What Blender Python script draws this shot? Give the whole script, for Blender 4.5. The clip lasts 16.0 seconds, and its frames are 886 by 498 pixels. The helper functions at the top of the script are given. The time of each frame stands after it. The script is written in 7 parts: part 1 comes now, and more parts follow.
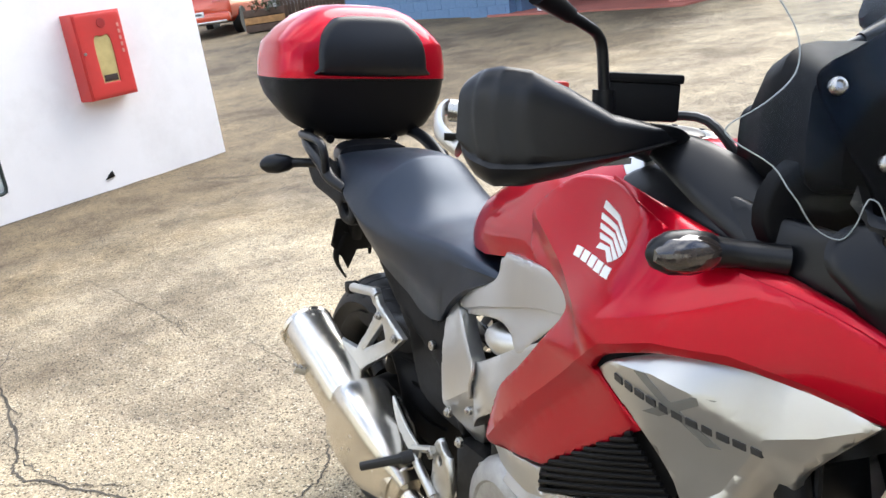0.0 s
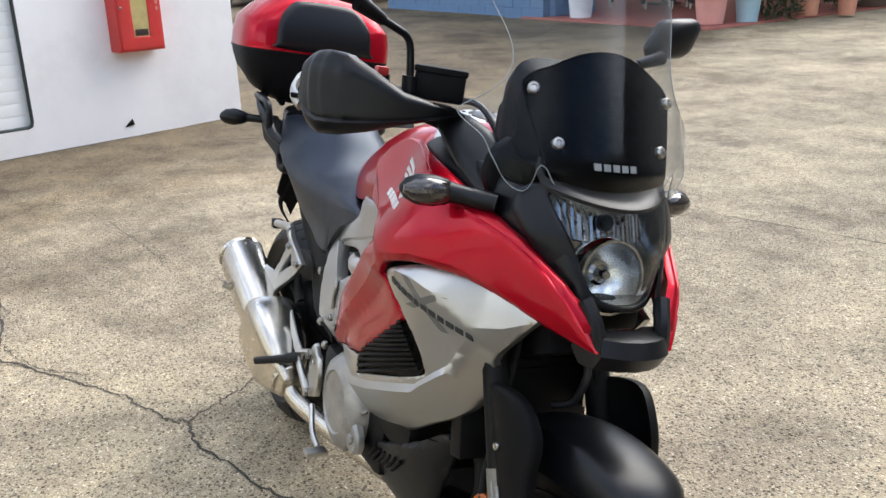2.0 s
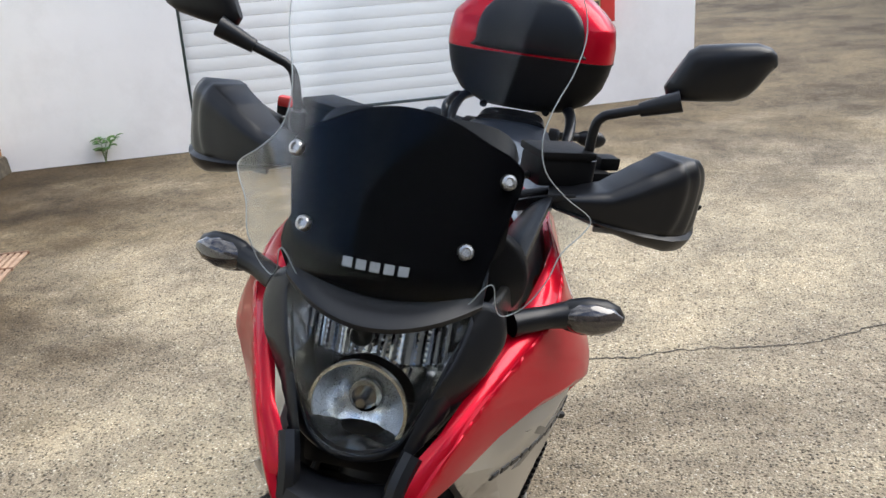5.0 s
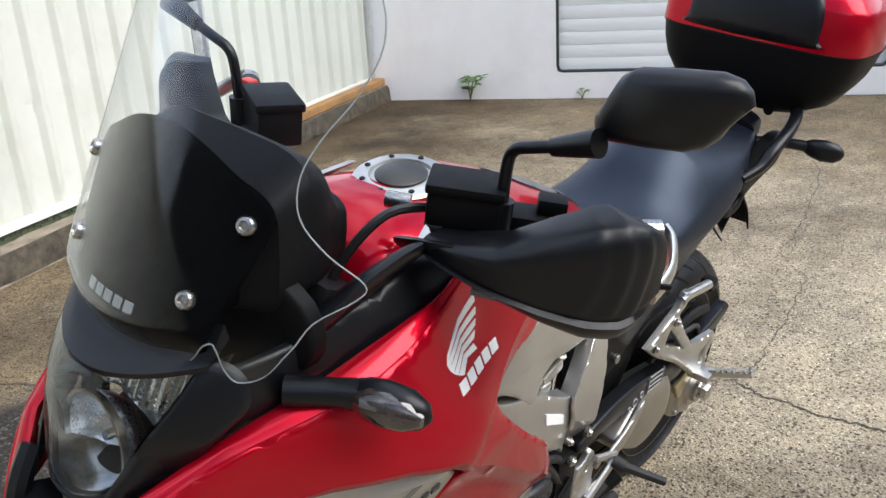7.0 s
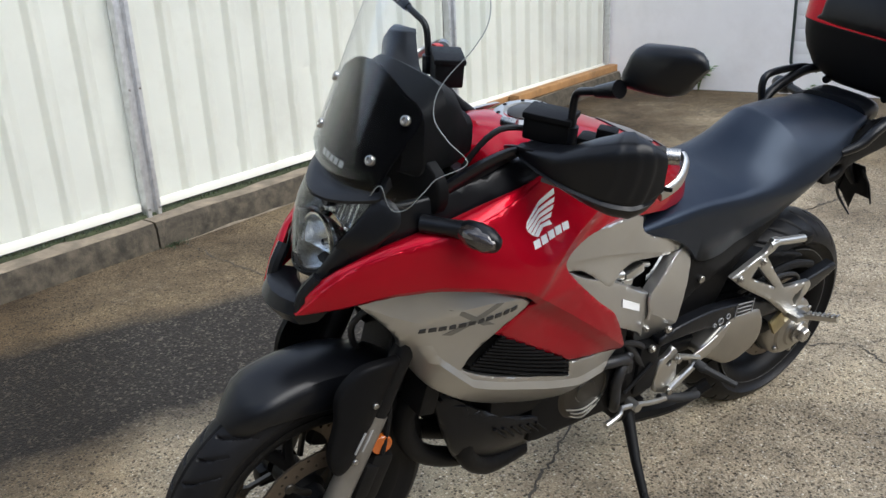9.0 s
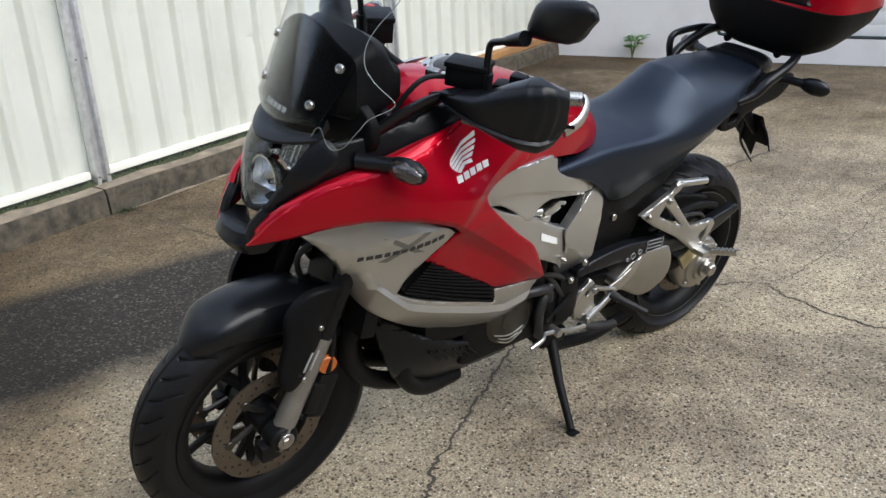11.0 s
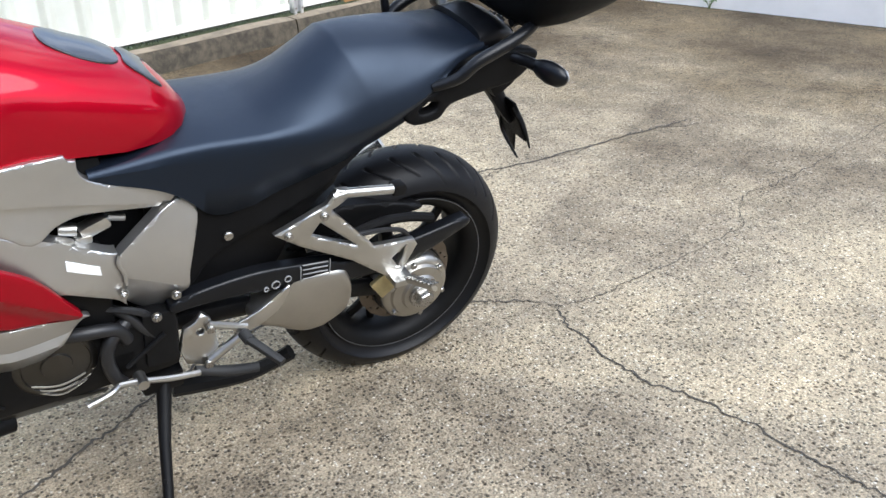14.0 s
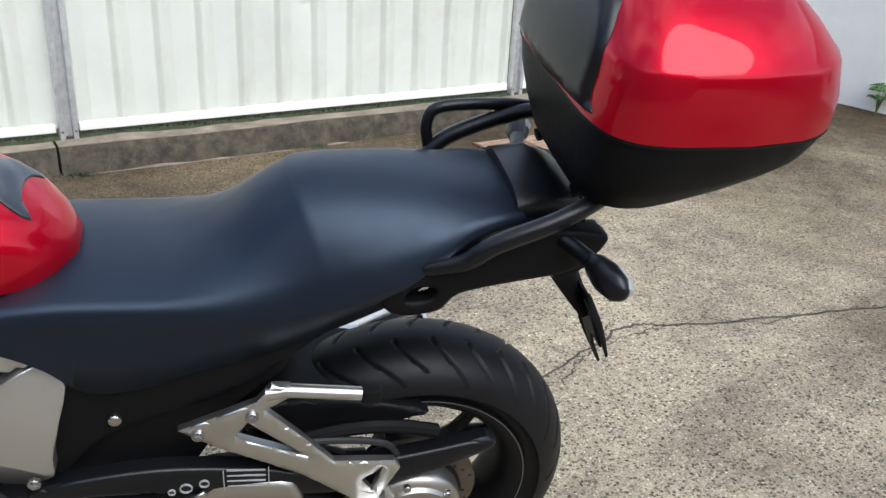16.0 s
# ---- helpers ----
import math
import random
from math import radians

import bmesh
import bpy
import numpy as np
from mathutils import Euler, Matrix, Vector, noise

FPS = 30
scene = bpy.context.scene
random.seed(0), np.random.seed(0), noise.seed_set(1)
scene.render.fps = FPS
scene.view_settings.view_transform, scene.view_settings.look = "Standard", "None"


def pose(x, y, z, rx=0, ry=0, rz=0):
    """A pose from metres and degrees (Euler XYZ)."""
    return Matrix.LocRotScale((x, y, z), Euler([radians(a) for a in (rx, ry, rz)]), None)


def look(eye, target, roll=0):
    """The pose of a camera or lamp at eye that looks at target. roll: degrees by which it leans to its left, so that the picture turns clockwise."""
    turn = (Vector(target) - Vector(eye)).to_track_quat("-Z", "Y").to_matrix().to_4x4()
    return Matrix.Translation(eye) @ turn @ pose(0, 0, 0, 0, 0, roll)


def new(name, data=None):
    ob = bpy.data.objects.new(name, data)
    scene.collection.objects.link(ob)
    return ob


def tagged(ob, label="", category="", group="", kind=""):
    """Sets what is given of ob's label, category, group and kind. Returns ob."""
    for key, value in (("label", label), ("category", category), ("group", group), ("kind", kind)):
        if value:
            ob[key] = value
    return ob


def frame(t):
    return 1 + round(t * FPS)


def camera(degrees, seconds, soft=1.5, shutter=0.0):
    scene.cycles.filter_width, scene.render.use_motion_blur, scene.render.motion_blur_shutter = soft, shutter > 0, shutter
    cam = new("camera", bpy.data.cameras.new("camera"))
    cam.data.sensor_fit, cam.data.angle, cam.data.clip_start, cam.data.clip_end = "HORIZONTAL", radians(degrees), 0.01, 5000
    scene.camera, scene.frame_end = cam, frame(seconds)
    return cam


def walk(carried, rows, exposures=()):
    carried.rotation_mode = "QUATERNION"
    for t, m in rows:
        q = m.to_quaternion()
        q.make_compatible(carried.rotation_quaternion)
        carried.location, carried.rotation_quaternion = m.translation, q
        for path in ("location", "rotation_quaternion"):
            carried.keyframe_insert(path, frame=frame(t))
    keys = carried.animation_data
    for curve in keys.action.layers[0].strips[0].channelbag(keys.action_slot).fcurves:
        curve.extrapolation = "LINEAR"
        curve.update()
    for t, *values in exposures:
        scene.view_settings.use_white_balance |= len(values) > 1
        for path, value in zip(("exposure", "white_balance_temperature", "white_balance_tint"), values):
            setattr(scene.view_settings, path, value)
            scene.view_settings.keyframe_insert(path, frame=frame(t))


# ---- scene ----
cam = camera(53.9, 16.0)
PATH = [
    (0, (1.945, -0.723, 1.306), (0.203, 0.055, 0.705), -8.6),
    (0.5, (2.119, -0.829, 1.315), (0.372, -0.05, 0.731), -6.3),
    (1, (2.264, -0.833, 1.336), (0.457, -0.109, 0.878), -5.3),
    (1.5, (2.463, -0.727, 1.325), (0.686, 0.026, 0.802), -3.4),
    (2, (2.486, -0.62, 1.313), (0.726, 0.107, 0.703), -1.9),
    (2.5, (2.434, -0.477, 1.322), (0.65, 0.201, 0.723), -0.3),
    (3, (2.41, -0.346, 1.315), (0.566, 0.169, 0.737), -2.6),
    (3.5, (2.422, -0.124, 1.328), (0.54, 0.186, 0.726), -2.1),
    (3.7, (2.434, -0.06, 1.337), (0.547, 0.204, 0.73), -1.8),
    (5.8, (2.065, 0.661, 1.339), (0.355, -0.134, 0.672), -3.7),
    (6, (2.009, 0.7, 1.327), (0.319, -0.115, 0.633), -2.8),
    (6.5, (1.848, 0.782, 1.343), (0.217, -0.151, 0.657), -1.7),
    (7, (1.753, 0.918, 1.341), (0.373, -0.353, 0.649), -3.4),
    (7.5, (1.766, 1.047, 1.361), (0.742, -0.528, 0.674), -5.5),
    (8, (1.907, 1.174, 1.36), (1.051, -0.503, 0.685), -4.1),
    (8.5, (1.99, 1.348, 1.382), (1.049, -0.274, 0.687), -2.9),
    (8.7, (1.989, 1.423, 1.388), (1.036, -0.194, 0.697), -2.8),
    (10.8, (2.084, 1.719, 1.385), (1.089, 0.141, 0.664), -2.9),
    (11, (2.087, 1.727, 1.38), (1.047, 0.19, 0.634), -2.8),
    (11.5, (1.957, 1.804, 1.366), (0.844, 0.317, 0.624), -1.5),
    (12, (1.742, 1.889, 1.356), (0.657, 0.396, 0.585), -0.0),
    (12.5, (1.541, 1.805, 1.327), (0.498, 0.326, 0.477), 0.8),
    (13, (1.332, 1.715, 1.325), (0.319, 0.252, 0.412), 0.3),
    (13.5, (1.078, 1.739, 1.327), (0.058, 0.279, 0.416), 1.2),
    (14, (0.889, 1.71, 1.327), (-0.022, 0.18, 0.417), 0.4),
    (14.5, (0.688, 1.56, 1.334), (-0.218, 0.0, 0.47), 2.6),
    (15, (0.478, 1.495, 1.333), (-0.265, -0.152, 0.475), 0.5),
    (15.5, (0.3, 1.468, 1.348), (-0.234, -0.275, 0.527), 1.0),
    (16, (0.219, 1.297, 1.329), (-0.155, -0.497, 0.53), 3.2),
]
EXPOSURES = [(0.0, 1.74, 6170, 10), (0.5, 1.40, 6170, 10), (1.0, 1.26, 6170, 10), (2.0, 1.34, 6170, 10), (3.5, 1.33, 6170, 10), (6.0, 1.14, 6100, 10), (6.5, 1.20, 6080, 10), (7.0, 1.16, 6070, 10), (8.5, 0.89, 5960, 9), (11.0, 0.91, 5970, 9), (12.0, 1.03, 5770, 9), (12.5, 1.38, 5720, 9), (13.2, 1.4, 5720, 9), (14.0, 1.33, 5720, 9), (15.0, 0.87, 5820, 9), (16.0, 0.99, 5770, 9)]
walk(cam, [(t, look(eye, target, roll)) for t, eye, target, roll in PATH], EXPOSURES)

# ---------- world and light ----------
world = bpy.data.worlds.new("sky")
scene.world = world
world.use_nodes = True
wn = world.node_tree
sky = wn.nodes.new("ShaderNodeTexSky")
sky.sky_type, sky.sun_disc = "NISHITA", False
sky.sun_elevation, sky.sun_rotation = radians(45), radians(-20)
sky.air_density, sky.dust_density = 1.0, 0.6
# broken white cloud over the whole sky
sky_co = wn.nodes.new("ShaderNodeTexCoord")
sky_map = wn.nodes.new("ShaderNodeMapping")
sky_map.inputs["Scale"].default_value = (1.0, 1.0, 1.8)
cloud = wn.nodes.new("ShaderNodeTexNoise")
cloud.inputs["Scale"].default_value, cloud.inputs["Detail"].default_value, cloud.inputs["Roughness"].default_value = 1.9, 7.0, 0.55
cloud.inputs["Distortion"].default_value = 0.5
cover = wn.nodes.new("ShaderNodeMapRange")
cover.inputs["From Min"].default_value, cover.inputs["From Max"].default_value = 0.42, 0.64
veil = wn.nodes.new("ShaderNodeMix")
veil.data_type = "RGBA"
veil.inputs["B"].default_value = (8.8, 8.9, 9.1, 1)
wn.links.new(sky_co.outputs["Generated"], sky_map.inputs["Vector"])
wn.links.new(sky_map.outputs[0], cloud.inputs["Vector"])
wn.links.new(cloud.outputs["Fac"], cover.inputs["Value"])
wn.links.new(cover.outputs[0], veil.inputs["Factor"])
wn.links.new(sky.outputs[0], veil.inputs["A"])
wn.links.new(veil.outputs["Result"], wn.nodes["Background"].inputs[0])
wn.nodes["Background"].inputs[1].default_value = 0.12
sun_data = bpy.data.lights.new("sun", "SUN")
sun_data.energy, sun_data.angle, sun_data.color = 1.8, radians(48), (1.0, 0.92, 0.80)
sun = new("sun", sun_data)
sun.matrix_world = look((-1.9, 5.1, 5.6), (0, 0, 0))


# ---------- materials ----------
def socket(nt, kind, **values):
    node = nt.nodes.new(kind)
    for key, value in values.items():
        node.inputs[key].default_value = value
    return node


def material(name, color, rough=0.5, metal=0.0, coat=0.0, vary=0.12, scale=6.0, grain=0.0, grain_scale=400.0,
             dirt=None, dirt_scale=3.0, dirt_amount=0.3, spec=0.5, vrough=0.15):
    """A principled surface with broad and fine variation of colour, gloss and relief."""
    m = bpy.data.materials.new(name)
    m.use_nodes = True
    nt = m.node_tree
    b = nt.nodes["Principled BSDF"]
    geo = nt.nodes.new("ShaderNodeTexCoord")
    n1 = socket(nt, "ShaderNodeTexNoise", Scale=scale, Detail=5.0, Roughness=0.6)
    nt.links.new(geo.outputs["Object"], n1.inputs["Vector"])
    ramp = nt.nodes.new("ShaderNodeMapRange")
    ramp.inputs["From Min"].default_value, ramp.inputs["From Max"].default_value = 0.3, 0.7
    ramp.inputs["To Min"].default_value, ramp.inputs["To Max"].default_value = 1 - vary, 1 + vary
    nt.links.new(n1.outputs["Fac"], ramp.inputs["Value"])
    mul = nt.nodes.new("ShaderNodeVectorMath")
    mul.operation = "SCALE"
    mul.inputs[0].default_value = color
    nt.links.new(ramp.outputs[0], mul.inputs["Scale"])
    out = mul.outputs[0]
    if dirt:
        n2 = socket(nt, "ShaderNodeTexNoise", Scale=dirt_scale, Detail=8.0, Roughness=0.7)
        nt.links.new(geo.outputs["Object"], n2.inputs["Vector"])
        r2 = nt.nodes.new("ShaderNodeMapRange")
        r2.inputs["From Min"].default_value, r2.inputs["From Max"].default_value = 0.48, 0.72
        r2.inputs["To Max"].default_value = dirt_amount
        nt.links.new(n2.outputs["Fac"], r2.inputs["Value"])
        mix = nt.nodes.new("ShaderNodeMix")
        mix.data_type = "RGBA"
        mix.inputs["B"].default_value = (*dirt, 1)
        nt.links.new(r2.outputs[0], mix.inputs["Factor"])
        nt.links.new(out, mix.inputs["A"])
        out = mix.outputs["Result"]
    nt.links.new(out, b.inputs["Base Color"])
    n3 = socket(nt, "ShaderNodeTexNoise", Scale=scale * 7, Detail=4.0)
    nt.links.new(geo.outputs["Object"], n3.inputs["Vector"])
    r3 = nt.nodes.new("ShaderNodeMapRange")
    r3.inputs["To Min"].default_value = max(rough - vrough * rough, 0.02)
    r3.inputs["To Max"].default_value = min(rough + vrough * rough, 1)
    nt.links.new(n3.outputs["Fac"], r3.inputs["Value"])
    nt.links.new(r3.outputs[0], b.inputs["Roughness"])
    b.inputs["Metallic"].default_value = metal
    b.inputs["Specular IOR Level"].default_value = spec
    b.inputs["Coat Weight"].default_value = coat
    b.inputs["Coat Roughness"].default_value = 0.04
    if grain:
        n4 = socket(nt, "ShaderNodeTexNoise", Scale=grain_scale, Detail=3.0)
        nt.links.new(geo.outputs["Object"], n4.inputs["Vector"])
        bump = socket(nt, "ShaderNodeBump", Strength=grain, Distance=0.002)
        nt.links.new(n4.outputs["Fac"], bump.inputs["Height"])
        nt.links.new(bump.outputs[0], b.inputs["Normal"])
    return m


RED = material("red_paint", (0.40, 0.0022, 0.014), 0.32, 0.58, 0.7, 0.06, 3.0, spec=0.0)
RED.node_tree.nodes["Principled BSDF"].inputs["Coat IOR"].default_value = 1.38
SILVER = material("silver_paint", (0.50, 0.495, 0.48), 0.33, 0.9, 0.25, 0.05, 4.0, dirt=(0.2, 0.18, 0.15), dirt_amount=0.12)
CAST = material("cast_aluminium", (0.58, 0.57, 0.54), 0.34, 1.0, 0.0, 0.08, 8.0, 0.08, 500, dirt=(0.2, 0.19, 0.17), dirt_amount=0.25)
CHROME = material("polished_steel", (0.66, 0.62, 0.55), 0.26, 1.0, 0.0, 0.05, 5.0, dirt=(0.35, 0.28, 0.18), dirt_amount=0.35)
STEEL = material("bolt_steel", (0.42, 0.41, 0.39), 0.28, 1.0, 0.0, 0.08, 40)
BLACK = material("black_plastic", (0.005, 0.005, 0.0055), 0.5, 0.0, 0.0, 0.15, 8.0, 0.12, 700, spec=0.11)
SATIN = material("black_satin_plastic", (0.004, 0.0045, 0.006), 0.34, 0.0, 0.0, 0.12, 6.0, 0.06, 900, spec=0.32)
MATT = material("black_metal", (0.005, 0.005, 0.0055), 0.5, 0.1, 0.0, 0.2, 12.0, 0.1, 300, dirt=(0.02, 0.019, 0.017), dirt_amount=0.25, spec=0.2)
# bluish base and specular tint put the sky's sheen into the black vinyl
VINYL = material("seat_vinyl", (0.004, 0.006, 0.011), 0.40, 0.0, 0.0, 0.1, 5.0, 0.10, 900, spec=0.50)
VINYL.node_tree.nodes["Principled BSDF"].inputs["Specular Tint"].default_value = (0.60, 0.75, 1.0, 1)
RUBBER = material("tyre_rubber", (0.006, 0.006, 0.007), 0.45, 0.0, 0.0, 0.2, 7.0, 0.15, 300, dirt=(0.02, 0.019, 0.018), dirt_amount=0.25, spec=0.2)
DARKGLASS = material("black_tinted_panel", (0.002, 0.002, 0.0025), 0.3, 0.0, 0.0, 0.1, 5.0, spec=0.0)
GLOSS = material("gloss_black", (0.0025, 0.0025, 0.003), 0.12, 0.0, 0.0, 0.1, 5.0, spec=0.07)
DISC = material("brake_disc_steel", (0.15, 0.125, 0.10), 0.4, 0.85, 0.0, 0.15, 30, dirt=(0.10, 0.07, 0.05), dirt_amount=0.5, dirt_scale=12)
BRONZE = material("engine_case", (0.085, 0.08, 0.072), 0.38, 0.95, 0.0, 0.12, 12, dirt=(0.06, 0.055, 0.05), dirt_amount=0.4)
WORN = material("worn_engine_case", (0.36, 0.35, 0.33), 0.45, 0.6, 0.0, 0.2, 18, 0.1, 200, dirt=(0.10, 0.09, 0.08), dirt_amount=0.5, dirt_scale=14)
GOLD = material("swingarm_paint", (0.42, 0.40, 0.36), 0.38, 1.0, 0.1, 0.08, 8.0, dirt=(0.12, 0.11, 0.09), dirt_amount=0.25)
WHITE = material("white_sticker", (0.78, 0.78, 0.76), 0.4, vary=0.04)
BLADE = material("silver_grey_sticker", (0.20, 0.195, 0.18), 0.35, 0.5, vary=0.05)
GREYMARK = material("grey_sticker", (0.09, 0.09, 0.09), 0.4, vary=0.05)
DARKMARK = material("dark_grey_sticker", (0.03, 0.03, 0.03), 0.4, vary=0.05)
PALEMARK = material("pale_grey_print", (0.32, 0.32, 0.32), 0.4, vary=0.05)
AMBER = material("amber_reflector", (0.42, 0.10, 0.012), 0.15, coat=0.6, vary=0.1, scale=60, grain=0.3, grain_scale=500)
PEGRUBBER = material("peg_rubber", (0.02, 0.02, 0.02), 0.7, grain=0.3, grain_scale=300)
HOSE = material("rubber_hose", (0.012, 0.012, 0.013), 0.45)


def thin_clear(name, tint, reflect=0.18, rough=0.02):
    """A thin clear sheet: straight see-through with a gloss that grows at grazing angles."""
    m = bpy.data.materials.new(name)
    m.use_nodes = True
    nt = m.node_tree
    nt.nodes.remove(nt.nodes["Principled BSDF"])
    tr = nt.nodes.new("ShaderNodeBsdfTransparent")
    tr.inputs["Color"].default_value = (*tint, 1)
    gl = nt.nodes.new("ShaderNodeBsdfGlossy")
    gl.inputs["Roughness"].default_value = rough
    edge = nt.nodes.new("ShaderNodeLayerWeight")
    edge.inputs["Blend"].default_value = 0.5
    power = nt.nodes.new("ShaderNodeMath")
    power.operation = "POWER"
    power.inputs[1].default_value = 3.0
    nt.links.new(edge.outputs["Facing"], power.inputs[0])
    mix = nt.nodes.new("ShaderNodeMixShader")
    less = nt.nodes.new("ShaderNodeMath")
    less.operation = "MULTIPLY_ADD"
    less.inputs[1].default_value, less.inputs[2].default_value = reflect, 0.010 * reflect
    nt.links.new(power.outputs[0], less.inputs[0])
    nt.links.new(less.outputs[0], mix.inputs[0])
    nt.links.new(tr.outputs[0], mix.inputs[1])
    nt.links.new(gl.outputs[0], mix.inputs[2])
    nt.links.new(mix.outputs[0], nt.nodes["Material Output"].inputs[0])
    return m


CLEAR = thin_clear("clear_screen", (0.95, 0.965, 0.975), 0.7)
LENS = thin_clear("lamp_lens", (0.93, 0.94, 0.94), 0.5)


# ---------- mesh helpers ----------
def part(name, bm, mat, parent=None, label="", sharp=44, thin=False):
    """Links a bmesh as one mesh object under a thing or a part."""
    bmesh.ops.recalc_face_normals(bm, faces=bm.faces)
    me = bpy.data.meshes.new(name)
    bm.edges.index_update()
    folds = [e.index for e in bm.edges if not e.smooth]
    bm.to_mesh(me)
    bm.free()
    for p in me.polygons:
        p.use_smooth = True
    me.set_sharp_from_angle(angle=radians(max(sharp, 58) if folds else sharp))
    for i in folds:
        me.edges[i].use_edge_sharp = True
    me.materials.append(mat)
    ob = new(name, me)
    if parent is not None:
        ob.parent = parent
    if label:
        tagged(ob, label)
    return ob


def thing(name, label, category, m=None, group="", kind=""):
    ob = new(name)
    ob.empty_display_size = 0.1
    if m is not None:
        ob.matrix_world = m
    return tagged(ob, label, category, group, kind)


def curve(pts, k=6, closed=False, corners=()):
    """A smooth line through points; it breaks at the numbered corners."""
    P = [np.array(p, float) for p in pts]
    n, out = len(P), []
    for i in range(n if closed else n - 1):
        p1, p2 = P[i], P[(i + 1) % n]
        p0 = P[i - 1] if (closed or i > 0) and i not in corners else p1
        j = (i + 2) % n
        p3 = P[j] if (closed or i + 2 < n) and (i + 1) % n not in corners else p2
        for s in range(k):
            t = s / k
            out.append(0.5 * (2 * p1 + (p2 - p0) * t + (2 * p0 - 5 * p1 + 4 * p2 - p3) * t * t + (3 * p1 - p0 - 3 * p2 + p3) * t ** 3))
    if not closed:
        out.append(P[-1])
    return out


def fit_surface(ctrl):
    """A smooth height over a plane through control points (a, b, height)."""
    c = np.array(ctrl, float)
    P, n = c[:, :2], len(c)
    A = np.zeros((n + 3, n + 3))
    A[:n, :n] = np.linalg.norm(P[:, None] - P[None], axis=2) ** 3
    A[:n, n], A[:n, n + 1:], A[n, :n], A[n + 1:, :n] = 1, P, 1, P.T
    w = np.linalg.solve(A, np.r_[c[:, 2], 0, 0, 0])
    return lambda a, b: float((np.hypot(P[:, 0] - a, P[:, 1] - b) ** 3) @ w[:n] + w[n] + w[n + 1] * a + w[n + 2] * b)


def inside(p, loop):
    x, y, hit = p[0], p[1], False
    a = loop[-1]
    for b in loop:
        if (a[1] > y) != (b[1] > y) and x < (b[0] - a[0]) * (y - a[1]) / (b[1] - a[1]) + a[0]:
            hit = not hit
        a = b
    return hit


def rim_distance(p, loops):
    best = 9.0
    for loop in loops:
        L = np.array(loop)
        d = np.roll(L, -1, 0) - L
        t = np.clip(((p - L) * d).sum(1) / np.maximum((d * d).sum(1), 1e-12), 0, 1)
        best = min(best, float(np.hypot(*(L + d * t[:, None] - p).T).min()))
    return best


def shell(outline, place, thick=0.006, grid=0.018, edge=0.004, holes=(), lines=()):
    """A panel: an outline in (a, b), laid on place(a, b, depth) with a rounded edge and a thickness."""
    from mathutils.geometry import delaunay_2d_cdt
    loops = [[np.array(p[:2], float) for p in outline]] + [[np.array(p[:2], float) for p in h] for h in holes]
    dense = []
    for loop in loops:
        fine = []
        for p, q in zip(loop, loop[1:] + loop[:1]):
            n = max(1, int(math.hypot(*(q - p)) / 0.020))
            fine += [p + (q - p) * k / n for k in range(n)]
        dense.append(fine)
    loops = dense
    pts, edges = [], []
    for loop in loops:
        base = len(pts)
        pts += [Vector(p) for p in loop]
        edges += [(base + i, base + (i + 1) % len(loop)) for i in range(len(loop))]
    keep = []
    for line in lines:
        last = None
        for p0, p1 in zip(line, line[1:]):
            n = max(1, int(math.hypot(p1[0] - p0[0], p1[1] - p0[1]) / 0.008))
            for k in range(n + 1):
                q = np.array((p0[0] + (p1[0] - p0[0]) * k / n, p0[1] + (p1[1] - p0[1]) * k / n))
                if not inside(q, loops[0]) or any(inside(q, h) for h in loops[1:]) or rim_distance(q, loops) < edge * 1.2 + 0.001:
                    last = None
                    continue
                if last is not None and math.hypot(*(q - keep[-1])) < 1e-5:
                    continue
                pts.append(Vector(q))
                keep.append(q)
                if last is not None:
                    edges.append((last, len(pts) - 1))
                last = len(pts) - 1
    arr = np.array(loops[0])
    lo, hi = arr.min(0), arr.max(0)

    def ok(p):
        return inside(p, loops[0]) and not any(inside(p, h) for h in loops[1:])
    if edge:
        for loop in loops:
            L = np.array(loop)
            tan = np.roll(L, -1, 0) - np.roll(L, 1, 0)
            nor = np.stack([-tan[:, 1], tan[:, 0]], 1) / np.maximum(np.hypot(*tan.T), 1e-9)[:, None]
            for off in (edge * 0.1, edge * 0.42, edge):
                for s in (1, -1):
                    for q in L + nor * off * s:
                        if ok(q) and rim_distance(q, loops) > off * 0.9:
                            pts.append(Vector(q))
    row = 0
    b = lo[1] + grid * 0.5
    while b < hi[1]:
        a = lo[0] + grid * (0.5 if row % 2 else 0.25)
        while a < hi[0]:
            q = np.array((a, b))
            if ok(q) and rim_distance(q, loops) > max(edge * 1.3, grid * 0.35) and all(math.hypot(*(q - c)) > 0.0035 for c in keep):
                pts.append(Vector(q))
            a += grid
        b += grid * 0.87
        row += 1
    v2, _, f2, *_ = delaunay_2d_cdt(pts, edges, [], 0, 1e-5)
    folds = {(round(q[0], 4), round(q[1], 4)) for q in keep}
    f2 = [f for f in f2 if ok(sum((np.array(v2[i]) for i in f), np.zeros(2)) / len(f))]
    used = sorted({i for f in f2 for i in f})
    bm = bmesh.new()
    top, bot = {}, {}
    for i in used:
        q = np.array(v2[i])
        d = rim_distance(q, loops)
        drop = edge - math.sqrt(max(edge * edge - max(edge - d, 0) ** 2, 0)) if edge else 0
        top[i] = bm.verts.new(place(q[0], q[1], drop))
        bot[i] = bm.verts.new(place(q[0], q[1], thick))
    count = {}
    for f in f2:
        bm.faces.new([top[i] for i in f])
        bm.faces.new([bot[i] for i in reversed(f)])
        for i, j in zip(f, list(f[1:]) + [f[0]]):
            count[(i, j)] = 1
    rim = [(i, j) for i, j in count if (j, i) not in count]
